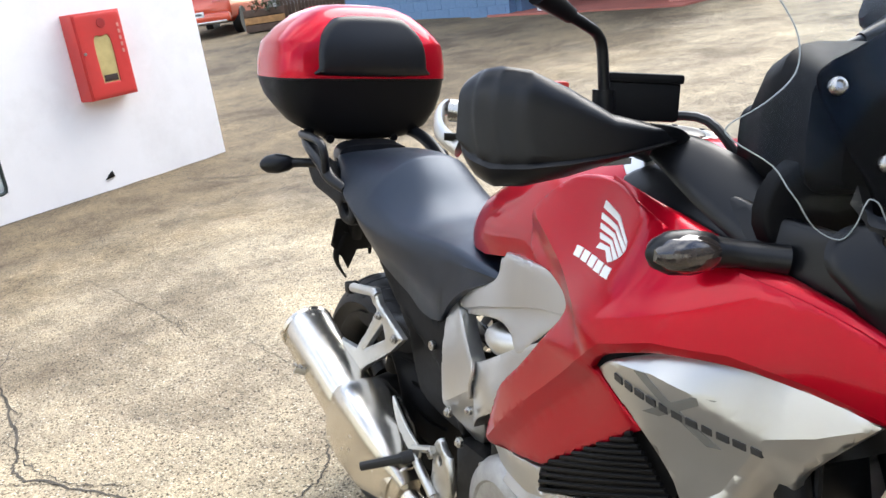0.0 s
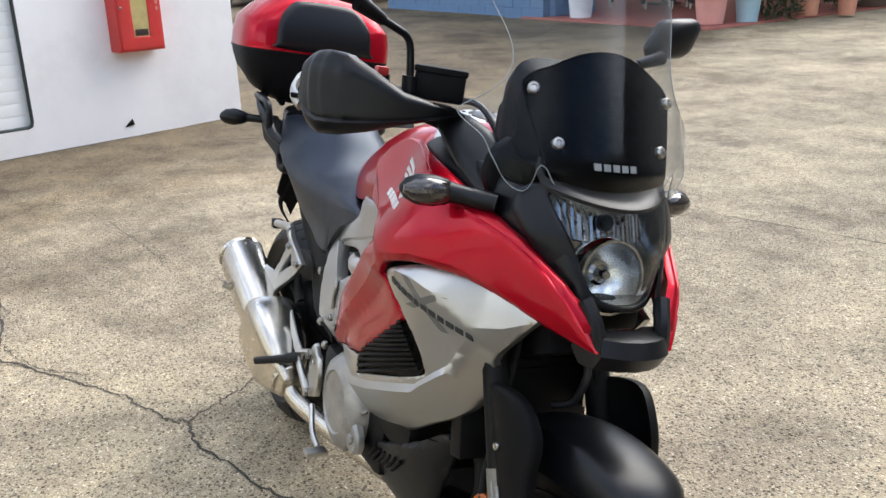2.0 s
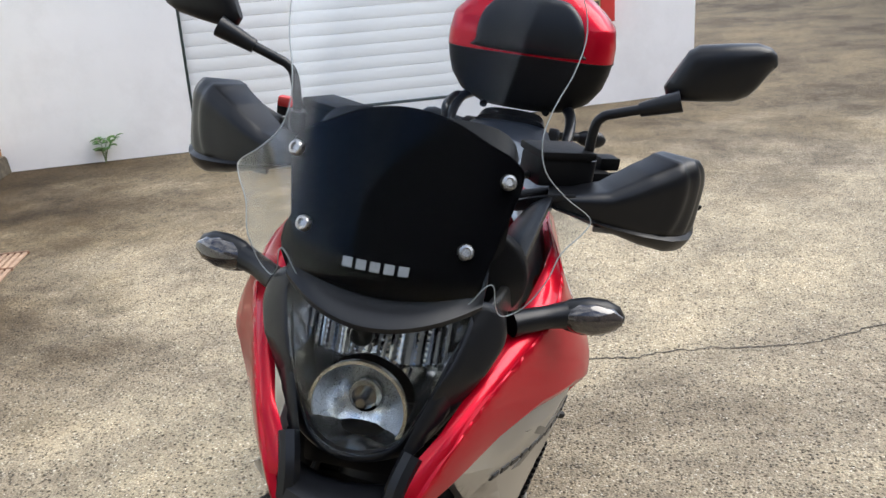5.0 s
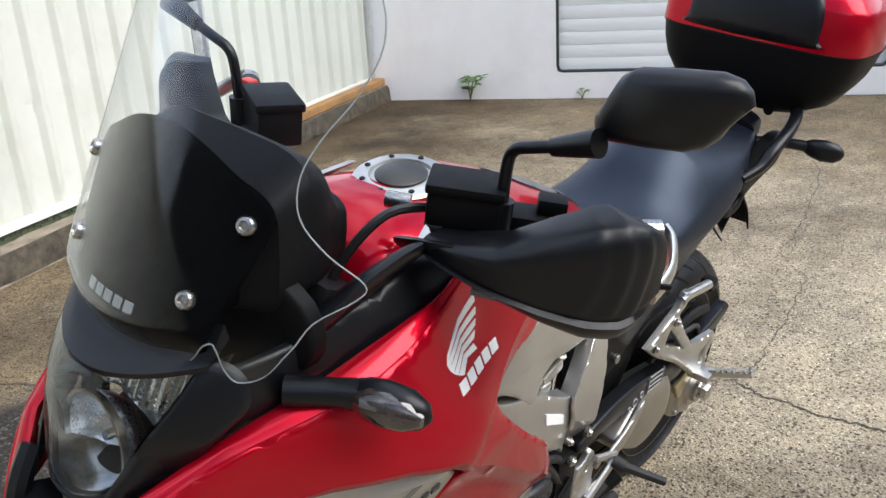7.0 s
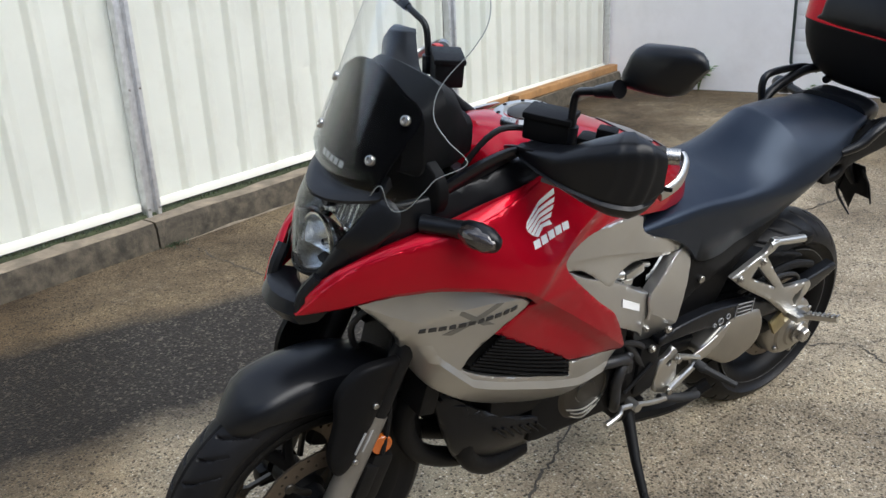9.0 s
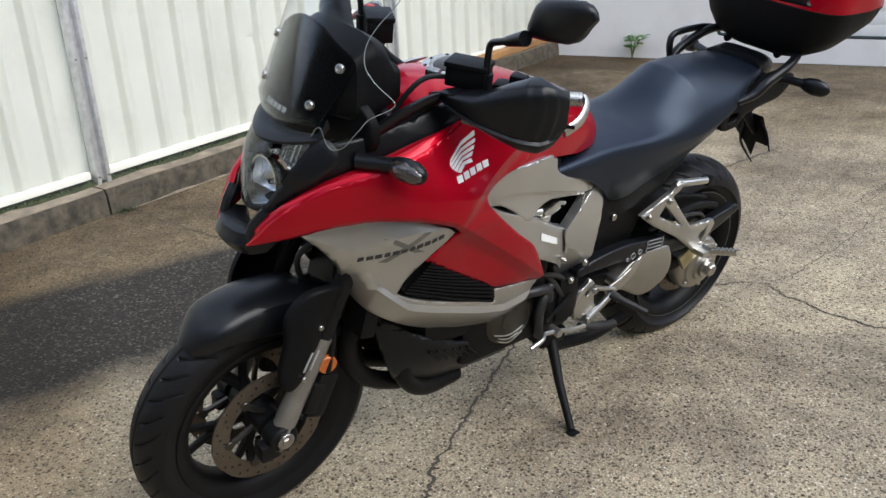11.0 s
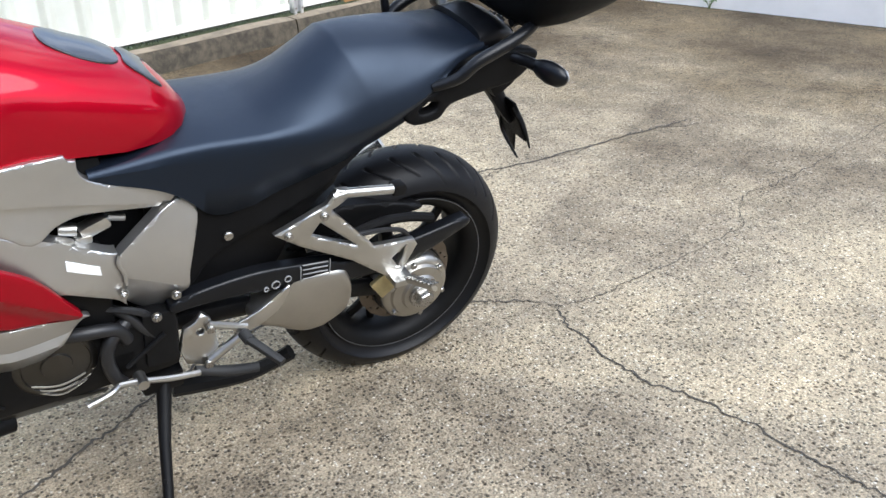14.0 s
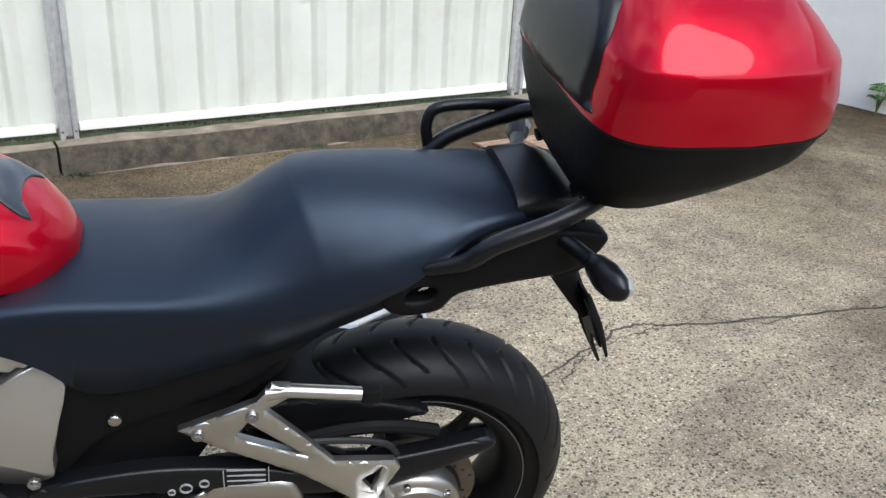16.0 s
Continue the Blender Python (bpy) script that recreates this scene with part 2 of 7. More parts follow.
    for i, j in rim:
        bm.faces.new((top[j], top[i], bot[i], bot[j]))
    if folds:
        rim = {frozenset((v[i], v[j])) for i, j in rim for v in (top, bot)}
        on_fold = {top[i] for i in used if (round(v2[i][0], 4), round(v2[i][1], 4)) in folds}
        for e in bm.edges:
            if e.verts[0] in on_fold and e.verts[1] in on_fold or frozenset(e.verts) in rim:
                e.smooth = False
    return bm


def loft(rings, caps=True, closed=True):
    bm = bmesh.new()
    V = [[bm.verts.new(p) for p in ring] for ring in rings]
    n = len(V[0])
    for a, b in zip(V, V[1:]):
        for i in range(n if closed else n - 1):
            j = (i + 1) % n
            bm.faces.new((a[i], a[j], b[j], b[i]))
    if caps:
        bm.faces.new(list(reversed(V[0])))
        bm.faces.new(V[-1])
    return bm


def tube(pts, radius, n=10, k=5, smooth=True, flat=1.0):
    """A round bar along points; radius may be a list."""
    P = curve(pts, k) if smooth and len(pts) > 2 else [np.array(p, float) for p in pts]
    R = np.interp(np.linspace(0, 1, len(P)), np.linspace(0, 1, len(radius)), radius) if hasattr(radius, "__len__") else [radius] * len(P)
    rings, up = [], None
    for i, p in enumerate(P):
        t = Vector(P[min(i + 1, len(P) - 1)] - P[max(i - 1, 0)]).normalized()
        if up is None:
            up = t.orthogonal().normalized()
        up = (up - t * up.dot(t)).normalized()
        side = t.cross(up)
        rings.append([Vector(p) + (up * math.cos(a) + side * math.sin(a) * flat) * R[i] for a in (2 * math.pi * s / n for s in range(n))])
    return loft(rings)


def lathe(profile, center=(0, 0, 0), axis="y", n=48, closed=False, caps=True):
    """Turns a profile of (radius, along) about an axis."""
    ax = {"x": (Vector((0, 1, 0)), Vector((0, 0, 1)), Vector((1, 0, 0))), "y": (Vector((1, 0, 0)), Vector((0, 0, 1)), Vector((0, 1, 0))),
          "z": (Vector((1, 0, 0)), Vector((0, 1, 0)), Vector((0, 0, 1)))}[axis] if isinstance(axis, str) else axis
    c = Vector(center)
    rings = [[c + (ax[0] * math.cos(a) + ax[1] * math.sin(a)) * r + ax[2] * h for a in (2 * math.pi * s / n for s in range(n))] for r, h in profile]
    if closed:
        rings.append(rings[0])
    bm = loft(rings, caps=caps and not closed)
    if closed:
        bmesh.ops.remove_doubles(bm, verts=bm.verts, dist=1e-6)
    return bm


def frame_of(d):
    d = Vector(d).normalized()
    a = d.orthogonal().normalized()
    return (a, d.cross(a), d)


def disc(center, direction, r, h, n=16, bevel=0.15):
    b = min(r, h) * bevel
    return lathe([(r, 0), (r, h - b), (r - b, h), (0.001, h)], center, frame_of(direction), n)


def join(*bms):
    """Several meshes of one part in one bmesh."""
    out = bmesh.new()
    for b in bms:
        me = bpy.data.meshes.new("tmp")
        b.to_mesh(me)
        b.free()
        out.from_mesh(me)
        bpy.data.meshes.remove(me)
    return out


def box(center, size, bevel=0.003, m=None, segments=2):
    bm = bmesh.new()
    bmesh.ops.create_cube(bm, size=1)
    bmesh.ops.scale(bm, vec=size, verts=bm.verts)
    if bevel:
        bmesh.ops.bevel(bm, geom=bm.edges[:], offset=bevel, segments=segments, affect="EDGES", profile=0.6)
    bmesh.ops.transform(bm, matrix=Matrix.Translation(center) @ (m or Matrix()), verts=bm.verts)
    return bm


def on_side(f, s=1):
    """Lays a panel on the side surface y = f(x, z) of the left (1) or the other flank (-1)."""
    return lambda a, b, d: Vector((a, s * (f(a, b) - d), b))


# ---------- ground ----------
def concrete_ground():
    """Exposed-aggregate concrete: pebbles of several tones in a sandy paste, stained and worn."""
    m = bpy.data.materials.new("exposed_aggregate_concrete")
    m.use_nodes = True
    nt = m.node_tree
    b = nt.nodes["Principled BSDF"]
    co = nt.nodes.new("ShaderNodeTexCoord").outputs["Object"]

    def noise_tex(s, d=5.0, r=0.6):
        n = socket(nt, "ShaderNodeTexNoise", Scale=s, Detail=d, Roughness=r)
        nt.links.new(co, n.inputs["Vector"])
        return n.outputs["Fac"]

    def ramp(src, stops):
        r = nt.nodes.new("ShaderNodeValToRGB")
        e = r.color_ramp.elements
        while len(e) < len(stops):
            e.new(0.5)
        for el, (p, c) in zip(e, stops):
            el.position, el.color = p, (*c, 1)
        nt.links.new(src, r.inputs[0])
        return r.outputs[0]

    def mixed(kind, fac, a, c):
        x = nt.nodes.new("ShaderNodeMix")
        x.data_type, x.blend_type = "RGBA", kind
        if isinstance(fac, float):
            x.inputs["Factor"].default_value = fac
        else:
            nt.links.new(fac, x.inputs["Factor"])
        nt.links.new(a, x.inputs["A"])
        if isinstance(c, tuple):
            x.inputs["B"].default_value = (*c, 1)
        else:
            nt.links.new(c, x.inputs["B"])
        return x.outputs["Result"]

    def span(src, lo, hi, to_lo=0.0, to_hi=1.0):
        r = socket(nt, "ShaderNodeMapRange", **{"From Min": lo, "From Max": hi, "To Min": to_lo, "To Max": to_hi})
        nt.links.new(src, r.inputs["Value"])
        return r.outputs[0]

    cells = socket(nt, "ShaderNodeTexVoronoi", Scale=125.0, Randomness=1.0)
    nt.links.new(co, cells.inputs["Vector"])
    split = nt.nodes.new("ShaderNodeSeparateColor")
    nt.links.new(cells.outputs["Color"], split.inputs[0])
    pebble = ramp(split.outputs[0], [(0.0, (0.07, 0.062, 0.05)), (0.14, (0.16, 0.143, 0.115)), (0.30, (0.32, 0.275, 0.205)), (0.80, (0.43, 0.38, 0.29)), (0.95, (0.55, 0.50, 0.41)), (1.0, (0.72, 0.68, 0.60))])
    paste = ramp(noise_tex(60.0), [(0.3, (0.28, 0.235, 0.175)), (0.7, (0.48, 0.415, 0.315))])
    base = mixed("MIX", span(cells.outputs["Distance"], 0.42, 0.58), pebble, paste)
    grit = ramp(noise_tex(190.0, 2.0, 0.7), [(0.30, (0.38, 0.37, 0.36)), (0.45, (0.93, 0.93, 0.92)), (0.58, (1.08, 1.08, 1.07)), (0.72, (1.75, 1.72, 1.66))])
    base = mixed("MULTIPLY", 1.0, base, grit)
    # small dark pits where stones have come out
    pits = socket(nt, "ShaderNodeTexVoronoi", Scale=62.0, Randomness=1.0)
    nt.links.new(co, pits.inputs["Vector"])
    chance = nt.nodes.new("ShaderNodeSeparateColor")
    nt.links.new(pits.outputs["Color"], chance.inputs[0])
    deep = nt.nodes.new("ShaderNodeMath")
    deep.operation = "MULTIPLY"
    nt.links.new(span(pits.outputs["Distance"], 0.22, 0.40, 1.0, 0.0), deep.inputs[0])
    nt.links.new(span(chance.outputs[1], 0.55, 0.72), deep.inputs[1])
    base = mixed("MULTIPLY", deep.outputs[0], base, (0.30, 0.28, 0.26))
    patchy = ramp(noise_tex(14.0, 5.0, 0.7), [(0.3, (0.80, 0.80, 0.81)), (0.6, (1.05, 1.04, 1.02))])
    base = mixed("MULTIPLY", 1.0, base, patchy)
    broad = noise_tex(0.7, 7.0, 0.66)
    stain = ramp(broad, [(0.36, (0.50, 0.47, 0.44)), (0.46, (0.86, 0.84, 0.81)), (0.54, (1.06, 1.04, 0.98)), (0.64, (1.32, 1.28, 1.18))])
    base = mixed("MULTIPLY", 1.0, base, stain)
    mid = ramp(noise_tex(3.2, 7.0, 0.68), [(0.34, (0.62, 0.61, 0.60)), (0.50, (0.96, 0.96, 0.95)), (0.68, (1.14, 1.12, 1.08))])
    base = mixed("MULTIPLY", 0.8, base, mid)
    # uneven brown darkening along the kerb and the foot of the wall
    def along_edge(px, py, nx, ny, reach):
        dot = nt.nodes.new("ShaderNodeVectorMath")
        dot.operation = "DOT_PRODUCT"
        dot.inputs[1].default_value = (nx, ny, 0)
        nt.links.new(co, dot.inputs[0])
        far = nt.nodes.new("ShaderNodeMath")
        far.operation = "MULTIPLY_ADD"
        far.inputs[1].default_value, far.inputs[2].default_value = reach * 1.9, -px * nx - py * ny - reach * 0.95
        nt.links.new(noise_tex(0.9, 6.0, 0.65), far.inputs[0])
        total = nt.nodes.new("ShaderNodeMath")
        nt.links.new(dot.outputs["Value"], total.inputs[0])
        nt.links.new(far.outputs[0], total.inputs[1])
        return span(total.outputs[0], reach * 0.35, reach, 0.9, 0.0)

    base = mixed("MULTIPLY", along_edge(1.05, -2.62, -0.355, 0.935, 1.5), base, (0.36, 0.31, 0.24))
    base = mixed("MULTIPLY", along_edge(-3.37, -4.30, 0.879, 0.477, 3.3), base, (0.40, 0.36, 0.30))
    # a dark patch with soft, wavy edges in front of the kerb
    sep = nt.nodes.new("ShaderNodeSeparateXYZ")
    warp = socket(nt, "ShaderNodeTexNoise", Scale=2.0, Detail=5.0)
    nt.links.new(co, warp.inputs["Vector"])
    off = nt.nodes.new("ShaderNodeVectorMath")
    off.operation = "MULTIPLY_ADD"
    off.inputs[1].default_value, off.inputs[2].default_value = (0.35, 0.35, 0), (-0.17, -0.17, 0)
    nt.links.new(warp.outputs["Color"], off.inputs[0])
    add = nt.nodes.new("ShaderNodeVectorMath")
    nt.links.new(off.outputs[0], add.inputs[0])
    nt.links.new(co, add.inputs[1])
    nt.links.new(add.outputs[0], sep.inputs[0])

    def times(a, c):
        x = nt.nodes.new("ShaderNodeMath")
        x.operation = "MULTIPLY"
        nt.links.new(a, x.inputs[0])
        nt.links.new(c, x.inputs[1])
        return x.outputs[0]

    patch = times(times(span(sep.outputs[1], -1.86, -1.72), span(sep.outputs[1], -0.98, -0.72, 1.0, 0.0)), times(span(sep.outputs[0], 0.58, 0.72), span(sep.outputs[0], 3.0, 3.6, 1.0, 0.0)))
    patch_tone = ramp(split.outputs[1], [(0.0, (0.014, 0.012, 0.011)), (0.8, (0.030, 0.026, 0.022)), (1.0, (0.12, 0.105, 0.085))])
    base = mixed("MIX", times(patch, span(broad, 0.1, 0.5, 0.93, 0.985)), base, patch_tone)
    # softly darker ground from the front wheel forward
    dark_zone = times(span(sep.outputs[1], -0.45, 0.35, 1.0, 0.0), span(sep.outputs[0], 1.45, 1.8))
    base = mixed("MULTIPLY", dark_zone, base, (0.55, 0.51, 0.46))
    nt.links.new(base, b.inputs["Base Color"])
    b.inputs["Roughness"].default_value = 0.85
    b.inputs["Specular IOR Level"].default_value = 0.3
    height = nt.nodes.new("ShaderNodeMath")
    height.operation = "ADD"
    nt.links.new(span(cells.outputs["Distance"], 0.0, 0.6, 1.0, 0.0), height.inputs[0])
    nt.links.new(noise_tex(25.0, 6.0), height.inputs[1])
    bump = socket(nt, "ShaderNodeBump", Strength=0.8, Distance=0.005)
    nt.links.new(height.outputs[0], bump.inputs["Height"])
    nt.links.new(bump.outputs[0], b.inputs["Normal"])
    return m


CONCRETE = concrete_ground()


def rise(x, y):
    """The yard climbs gently towards the cafe."""
    return 0.045 * min(max(0, -0.85 * x + 0.52 * y - 5.5), 24)


bm = bmesh.new()
bmesh.ops.create_grid(bm, x_segments=60, y_segments=60, size=1)
for v in bm.verts:
    r = max(abs(v.co.x), abs(v.co.y))
    s = 6 * r + 400 * r ** 6
    v.co.x, v.co.y = v.co.x / max(r, 1e-6) * s, v.co.y / max(r, 1e-6) * s
    if s < 25:
        v.co.z = 0.012 * (noise.noise(Vector((v.co.x * 0.7, v.co.y * 0.7, 0)))) if s > 2.5 else 0.0
    v.co.z += rise(v.co.x, v.co.y)
ground = tagged(part("ground", bm, CONCRETE), "worn exposed-aggregate concrete yard with stains and cracks", "ground", kind="structure")

CRACK = material("crack_shadow", (0.06, 0.052, 0.042), 0.95, vary=0.3, scale=30)


def crack(pts, width, seed, jag=0.014):
    """A jagged split in the concrete: a narrow dark furrow with crumbled lips."""
    rnd = random.Random(seed)
    P = curve(pts, 14)
    bm = bmesh.new()
    rows, w = [], width
    for i, p in enumerate(P):
        a, c = P[max(i - 1, 0)], P[min(i + 1, len(P) - 1)]
        t = Vector((c[0] - a[0], c[1] - a[1], 0)).normalized()
        n = Vector((-t.y, t.x, 0))
        w = 0.6 * w + 0.4 * width * rnd.uniform(0.25, 1.7)
        if i in (0, len(P) - 1):
            w = width * 0.2
        q = Vector((p[0], p[1], 0)) + n * rnd.uniform(-jag, jag) * 0.55 + n * noise.noise(Vector((p[0] * 9, p[1] * 9, seed))) * jag * 1.4
        z = 0.0025 + (0.012 * noise.noise(Vector((q.x * 0.7, q.y * 0.7, 0))) if max(abs(q.x), abs(q.y)) > 2.5 else 0)
        rows.append([bm.verts.new(q + n * w * 0.5 * s + Vector((0, 0, z))) for s in (1, -1)])
    for a, c in zip(rows, rows[1:]):
        bm.faces.new((a[0], a[1], c[1], c[0]))
    ob = part("crack", bm, CRACK, ground)
    return ob


crack([(-2.15, -1.10), (-1.77, -1.07), (-1.09, -1.02), (-0.90, -1.03), (-0.57, -0.79), (-0.37, -0.64), (-0.12, -0.51), (-0.06, -0.44), (0.08, -0.44), (0.4, -0.3), (0.70, -0.12), (0.85, -0.02), (1.03, 0.10), (1.14, 0.21), (1.30, 0.30)], 0.008, 1)
crack([(-0.06, -0.44), (-0.15, -0.34), (-0.26, -0.20), (-0.42, -0.14), (-0.54, -0.04)], 0.005, 2)
crack([(-0.54, -0.04), (-0.51, 0.11), (-0.50, 0.34), (-0.59, 0.58), (-0.64, 0.83), (-0.70, 1.02), (-0.82, 1.21), (-1.06, 1.63), (-1.28, 1.82), (-1.79, 2.18)], 0.0055, 3)
crack([(-0.54, -0.04), (-0.62, -0.01), (-0.87, -0.05), (-1.36, -0.12), (-1.5, -0.2), (-1.64, -0.32), (-1.9, -0.36), (-2.18, -0.42), (-2.97, -0.64), (-3.66, -1.05)], 0.003, 4)
crack([(-0.57, -0.73), (-0.70, -0.86), (-0.91, -0.98), (-1.15, -1.04), (-1.38, -1.02), (-1.85, -1.08), (-2.3, -1.0)], 0.004, 5)
crack([(-0.86, -1.09), (-0.80, -1.0), (-0.72, -0.88)], 0.003, 6)
rise_at = lambda u, off: (-3.37 - .477 * u + .879 * off, -4.30 + .879 * u + .477 * off)
crack([rise_at(u, .012) for u in (0.1, .8, 1.5, 2.2, 2.9, 3.5, 4.2, 4.9, 5.6)], 0.016, 8, 0.006)
crack([rise_at(2.3, .02), rise_at(2.6, .10), rise_at(2.9, .12), rise_at(3.2, .03)], 0.012, 9, 0.012)
crack([(1.02, -2.61), (0.95, -2.25), (0.88, -2.00), (0.71, -1.66), (0.5, -1.4)], 0.006, 7)
crack([(-1.62, -0.29), (-2.08, -0.36)], 0.003, 8)
crack([(-5.87, 0.05), (-5.5, 0.3), (-5.15, 0.49), (-4.7, 0.9)], 0.012, 9)
crack([(-2.7, 1.90), (-2.25, 2.08), (-1.79, 2.26), (-1.05, 2.54), (-0.40, 2.82), (1.2, 3.5)], 0.006, 10, 0.006)

# ---------- white building ----------
WALLPAINT = material("white_render_paint", (0.86, 0.84, 0.83), 0.7, 0, 0, 0.04, 1.2, 0.25, 90, dirt=(0.52, 0.49, 0.45), dirt_scale=1.6, dirt_amount=0.22)
DOORPAINT = material("white_door_paint", (0.85, 0.85, 0.84), 0.45, 0, 0, 0.03, 1.5, dirt=(0.5, 0.48, 0.45), dirt_scale=6, dirt_amount=0.12)
GREENPIPE = material("dark_green_paint", (0.012, 0.022, 0.02), 0.4, 0, 0, 0.15, 12)
WA, WU, WN = Vector((-3.37, -4.30, 0)), Vector((-0.477, 0.879, 0)).normalized(), Vector((0.879, 0.477, 0)).normalized()
WALL_LENGTH = 5.88
WALL = Matrix((( WU.x, -WN.x, 0, WA.x), (WU.y, -WN.y, 0, WA.y), (0, 0, 1, 0), (0, 0, 0, 1)))  # along the wall, into it, up


def wall_piece(u0, u1, z0, z1, d0=0.0, d1=0.22, bevel=0.0):
    return box(((u0 + u1) / 2, (d0 + d1) / 2, (z0 + z1) / 2), (u1 - u0, d1 - d0, z1 - z0), bevel)


building = thing("wall_north", "white rendered building wall with a roller door opening", "wall", WALL, kind="structure")
DU0, DU1, DZ0, DZ1 = 1.40, 3.81, 0.215, 2.5
part("wall_panel", join(wall_piece(-0.3, DU0, -0.1, 3.4), wall_piece(DU1, WALL_LENGTH, -0.1, 3.4), wall_piece(DU0, DU1, -0.1, DZ0), wall_piece(DU0, DU1, DZ1, 3.4)), WALLPAINT, building)
part("wall_return", wall_piece(WALL_LENGTH - 0.22, WALL_LENGTH, -0.1, 3.4, 0.22, 6.0), WALLPAINT, building)
part("roof", wall_piece(-0.3, WALL_LENGTH + 0.2, 3.4, 3.55, -0.2, 6.2, 0.01), WALLPAINT, building)
door = thing("door_1", "white sectional roller door with fine horizontal joints, shut", "door", WALL, kind="structure")
z = DZ0
while z < DZ1 - 0.01:
    h = min(0.098, DZ1 - z)
    part("slat", wall_piece(DU0 + 0.01, DU1 - 0.01, z + 0.0012, z + h + 0.0008, 0.035, 0.06, 0.0015), DOORPAINT, door)
    z += 0.1
part("frame", tube([(DU0, 0.012, DZ1), (DU0, 0.012, DZ0 + 0.045), (DU0 + 0.010, 0.012, DZ0 + 0.016), (DU0 + 0.024, 0.012, DZ0 + 0.005), (DU0 + 0.045, 0.012, DZ0), (DU1 - 0.045, 0.012, DZ0), (DU1 - 0.024, 0.012, DZ0 + 0.005), (DU1 - 0.010, 0.012, DZ0 + 0.016), (DU1, 0.012, DZ0 + 0.045), (DU1, 0.012, DZ1)], 0.015, 8, smooth=False), GREENPIPE, door, "dark green tubular door frame")

# ---------- fire hose cabinet on the wall ----------
CABRED = material("red_enamel", (0.55, 0.035, 0.03), 0.42, 0, 0.1, 0.06, 4, dirt=(0.35, 0.06, 0.05), dirt_amount=0.3)
CABGLASS = material("yellowed_acrylic", (0.52, 0.42, 0.18), 0.2, 0, 0.3, 0.15, 9)
CABDARK = material("cabinet_inside", (0.03, 0.015, 0.012), 0.6)
cab = thing("fire_extinguisher_cabinet", "red steel fire extinguisher cabinet with a yellowed window on the wall", "cabinet", WALL)
CU0, CU1, CZ0, CZ1 = 4.58, 5.01, 0.735, 1.40
part("body", box(((CU0 + CU1) / 2, -0.075, (CZ0 + CZ1) / 2), (CU1 - CU0, 0.15, CZ1 - CZ0), 0.006), CABRED, cab)
cu = (CU0 + CU1) / 2
rnd_win = curve([(cu - 0.075, CZ0 + 0.12), (cu + 0.075, CZ0 + 0.12), (cu + 0.075, CZ0 + 0.45), (cu, CZ0 + 0.475), (cu - 0.075, CZ0 + 0.45)], 5, True, (0, 1))
cab_door = part("door", shell(curve([(CU0 + 0.015, CZ0 + 0.015), (CU1 - 0.015, CZ0 + 0.015), (CU1 - 0.015, CZ1 - 0.015), (CU0 + 0.015, CZ1 - 0.015)], 1, True, (0, 1, 2, 3)), lambda a, b, d: Vector((a, -0.163 + d, b)), 0.012, 0.06, 0.004, [rnd_win]), CABRED, cab)
part("window", shell(rnd_win, lambda a, b, d: Vector((a, -0.155 + d, b)), 0.003, 0.05, 0), CABGLASS, cab_door, "yellowed acrylic window")
part("round_emblem", disc((cu + 0.02, -0.163, CZ1 - 0.09), (0, -1, 0), 0.038, 0.006, 24), material("emblem_red", (0.30, 0.02, 0.02), 0.4), cab_door)
part("bottom_slot", box((cu, -0.159, CZ0 + 0.155), (0.12, 0.004, 0.05), 0.001), CABDARK, cab_door)
part("lock", disc((CU0 + 0.035, -0.163, CZ0 + 0.36), (0, -1, 0), 0.012, 0.012, 12), STEEL, cab_door)
for i in range(5):
    part("notice_bar", box((CU1 - 0.05, -0.165, CZ1 - 0.12 - i * 0.05), (0.02, 0.003, 0.03), 0), material("faded_notice", (0.6, 0.25, 0.2), 0.6) if i == 0 else bpy.data.materials["faded_notice"], cab_door)

# a small dark vent mark low on the wall, and two fixing holes
vent = thing("wall_vent", "small dark torn vent flap on the white wall", "vent", WALL)
part("flap", shell([(4.61, 0.095), (4.70, 0.105), (4.685, 0.155), (4.655, 0.135)], lambda a, b, d: Vector((a, -0.012 + d, b)), 0.01, 0.03, 0.001), MATT, vent)
for u in (4.75, 4.84):
    part("fixing_hole", disc((u, 0.001, 1.66), (0, -1, 0), 0.007, 0.003, 10), MATT, vent)

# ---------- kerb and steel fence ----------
# the kerb's sides are dark, its top has a paler material
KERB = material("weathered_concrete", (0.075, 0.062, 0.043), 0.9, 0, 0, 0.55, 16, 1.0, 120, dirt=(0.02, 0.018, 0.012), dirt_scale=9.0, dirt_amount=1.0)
KERBTOP = material("pale_kerb_top", (0.25, 0.205, 0.15), 0.9, 0, 0, 0.35, 9, 1.0, 120, dirt=(0.10, 0.085, 0.06), dirt_scale=5.0, dirt_amount=0.8)
CREAM = material("cream_sheet_steel", (0.88, 0.87, 0.78), 0.42, 0, 0.1, 0.04, 1.5, 0.05, 60, dirt=(0.5, 0.47, 0.38), dirt_scale=2.2, dirt_amount=0.2)
GALV = material("galvanised_steel", (0.66, 0.67, 0.68), 0.36, 0.6, 0, 0.18, 25, dirt=(0.4, 0.4, 0.38), dirt_amount=0.3)
FO, FU = Vector((1.05, -2.62, 0)), Vector((-0.935, -0.355, 0)).normalized()
FN = Vector((FU.y, -FU.x, 0))  # away from the yard
if FN.y > 0:
    FN = -FN
FENCE = Matrix(((FU.x, FN.x, 0, FO.x), (FU.y, FN.y, 0, FO.y), (0, 0, 1, 0), (0, 0, 0, 1)))
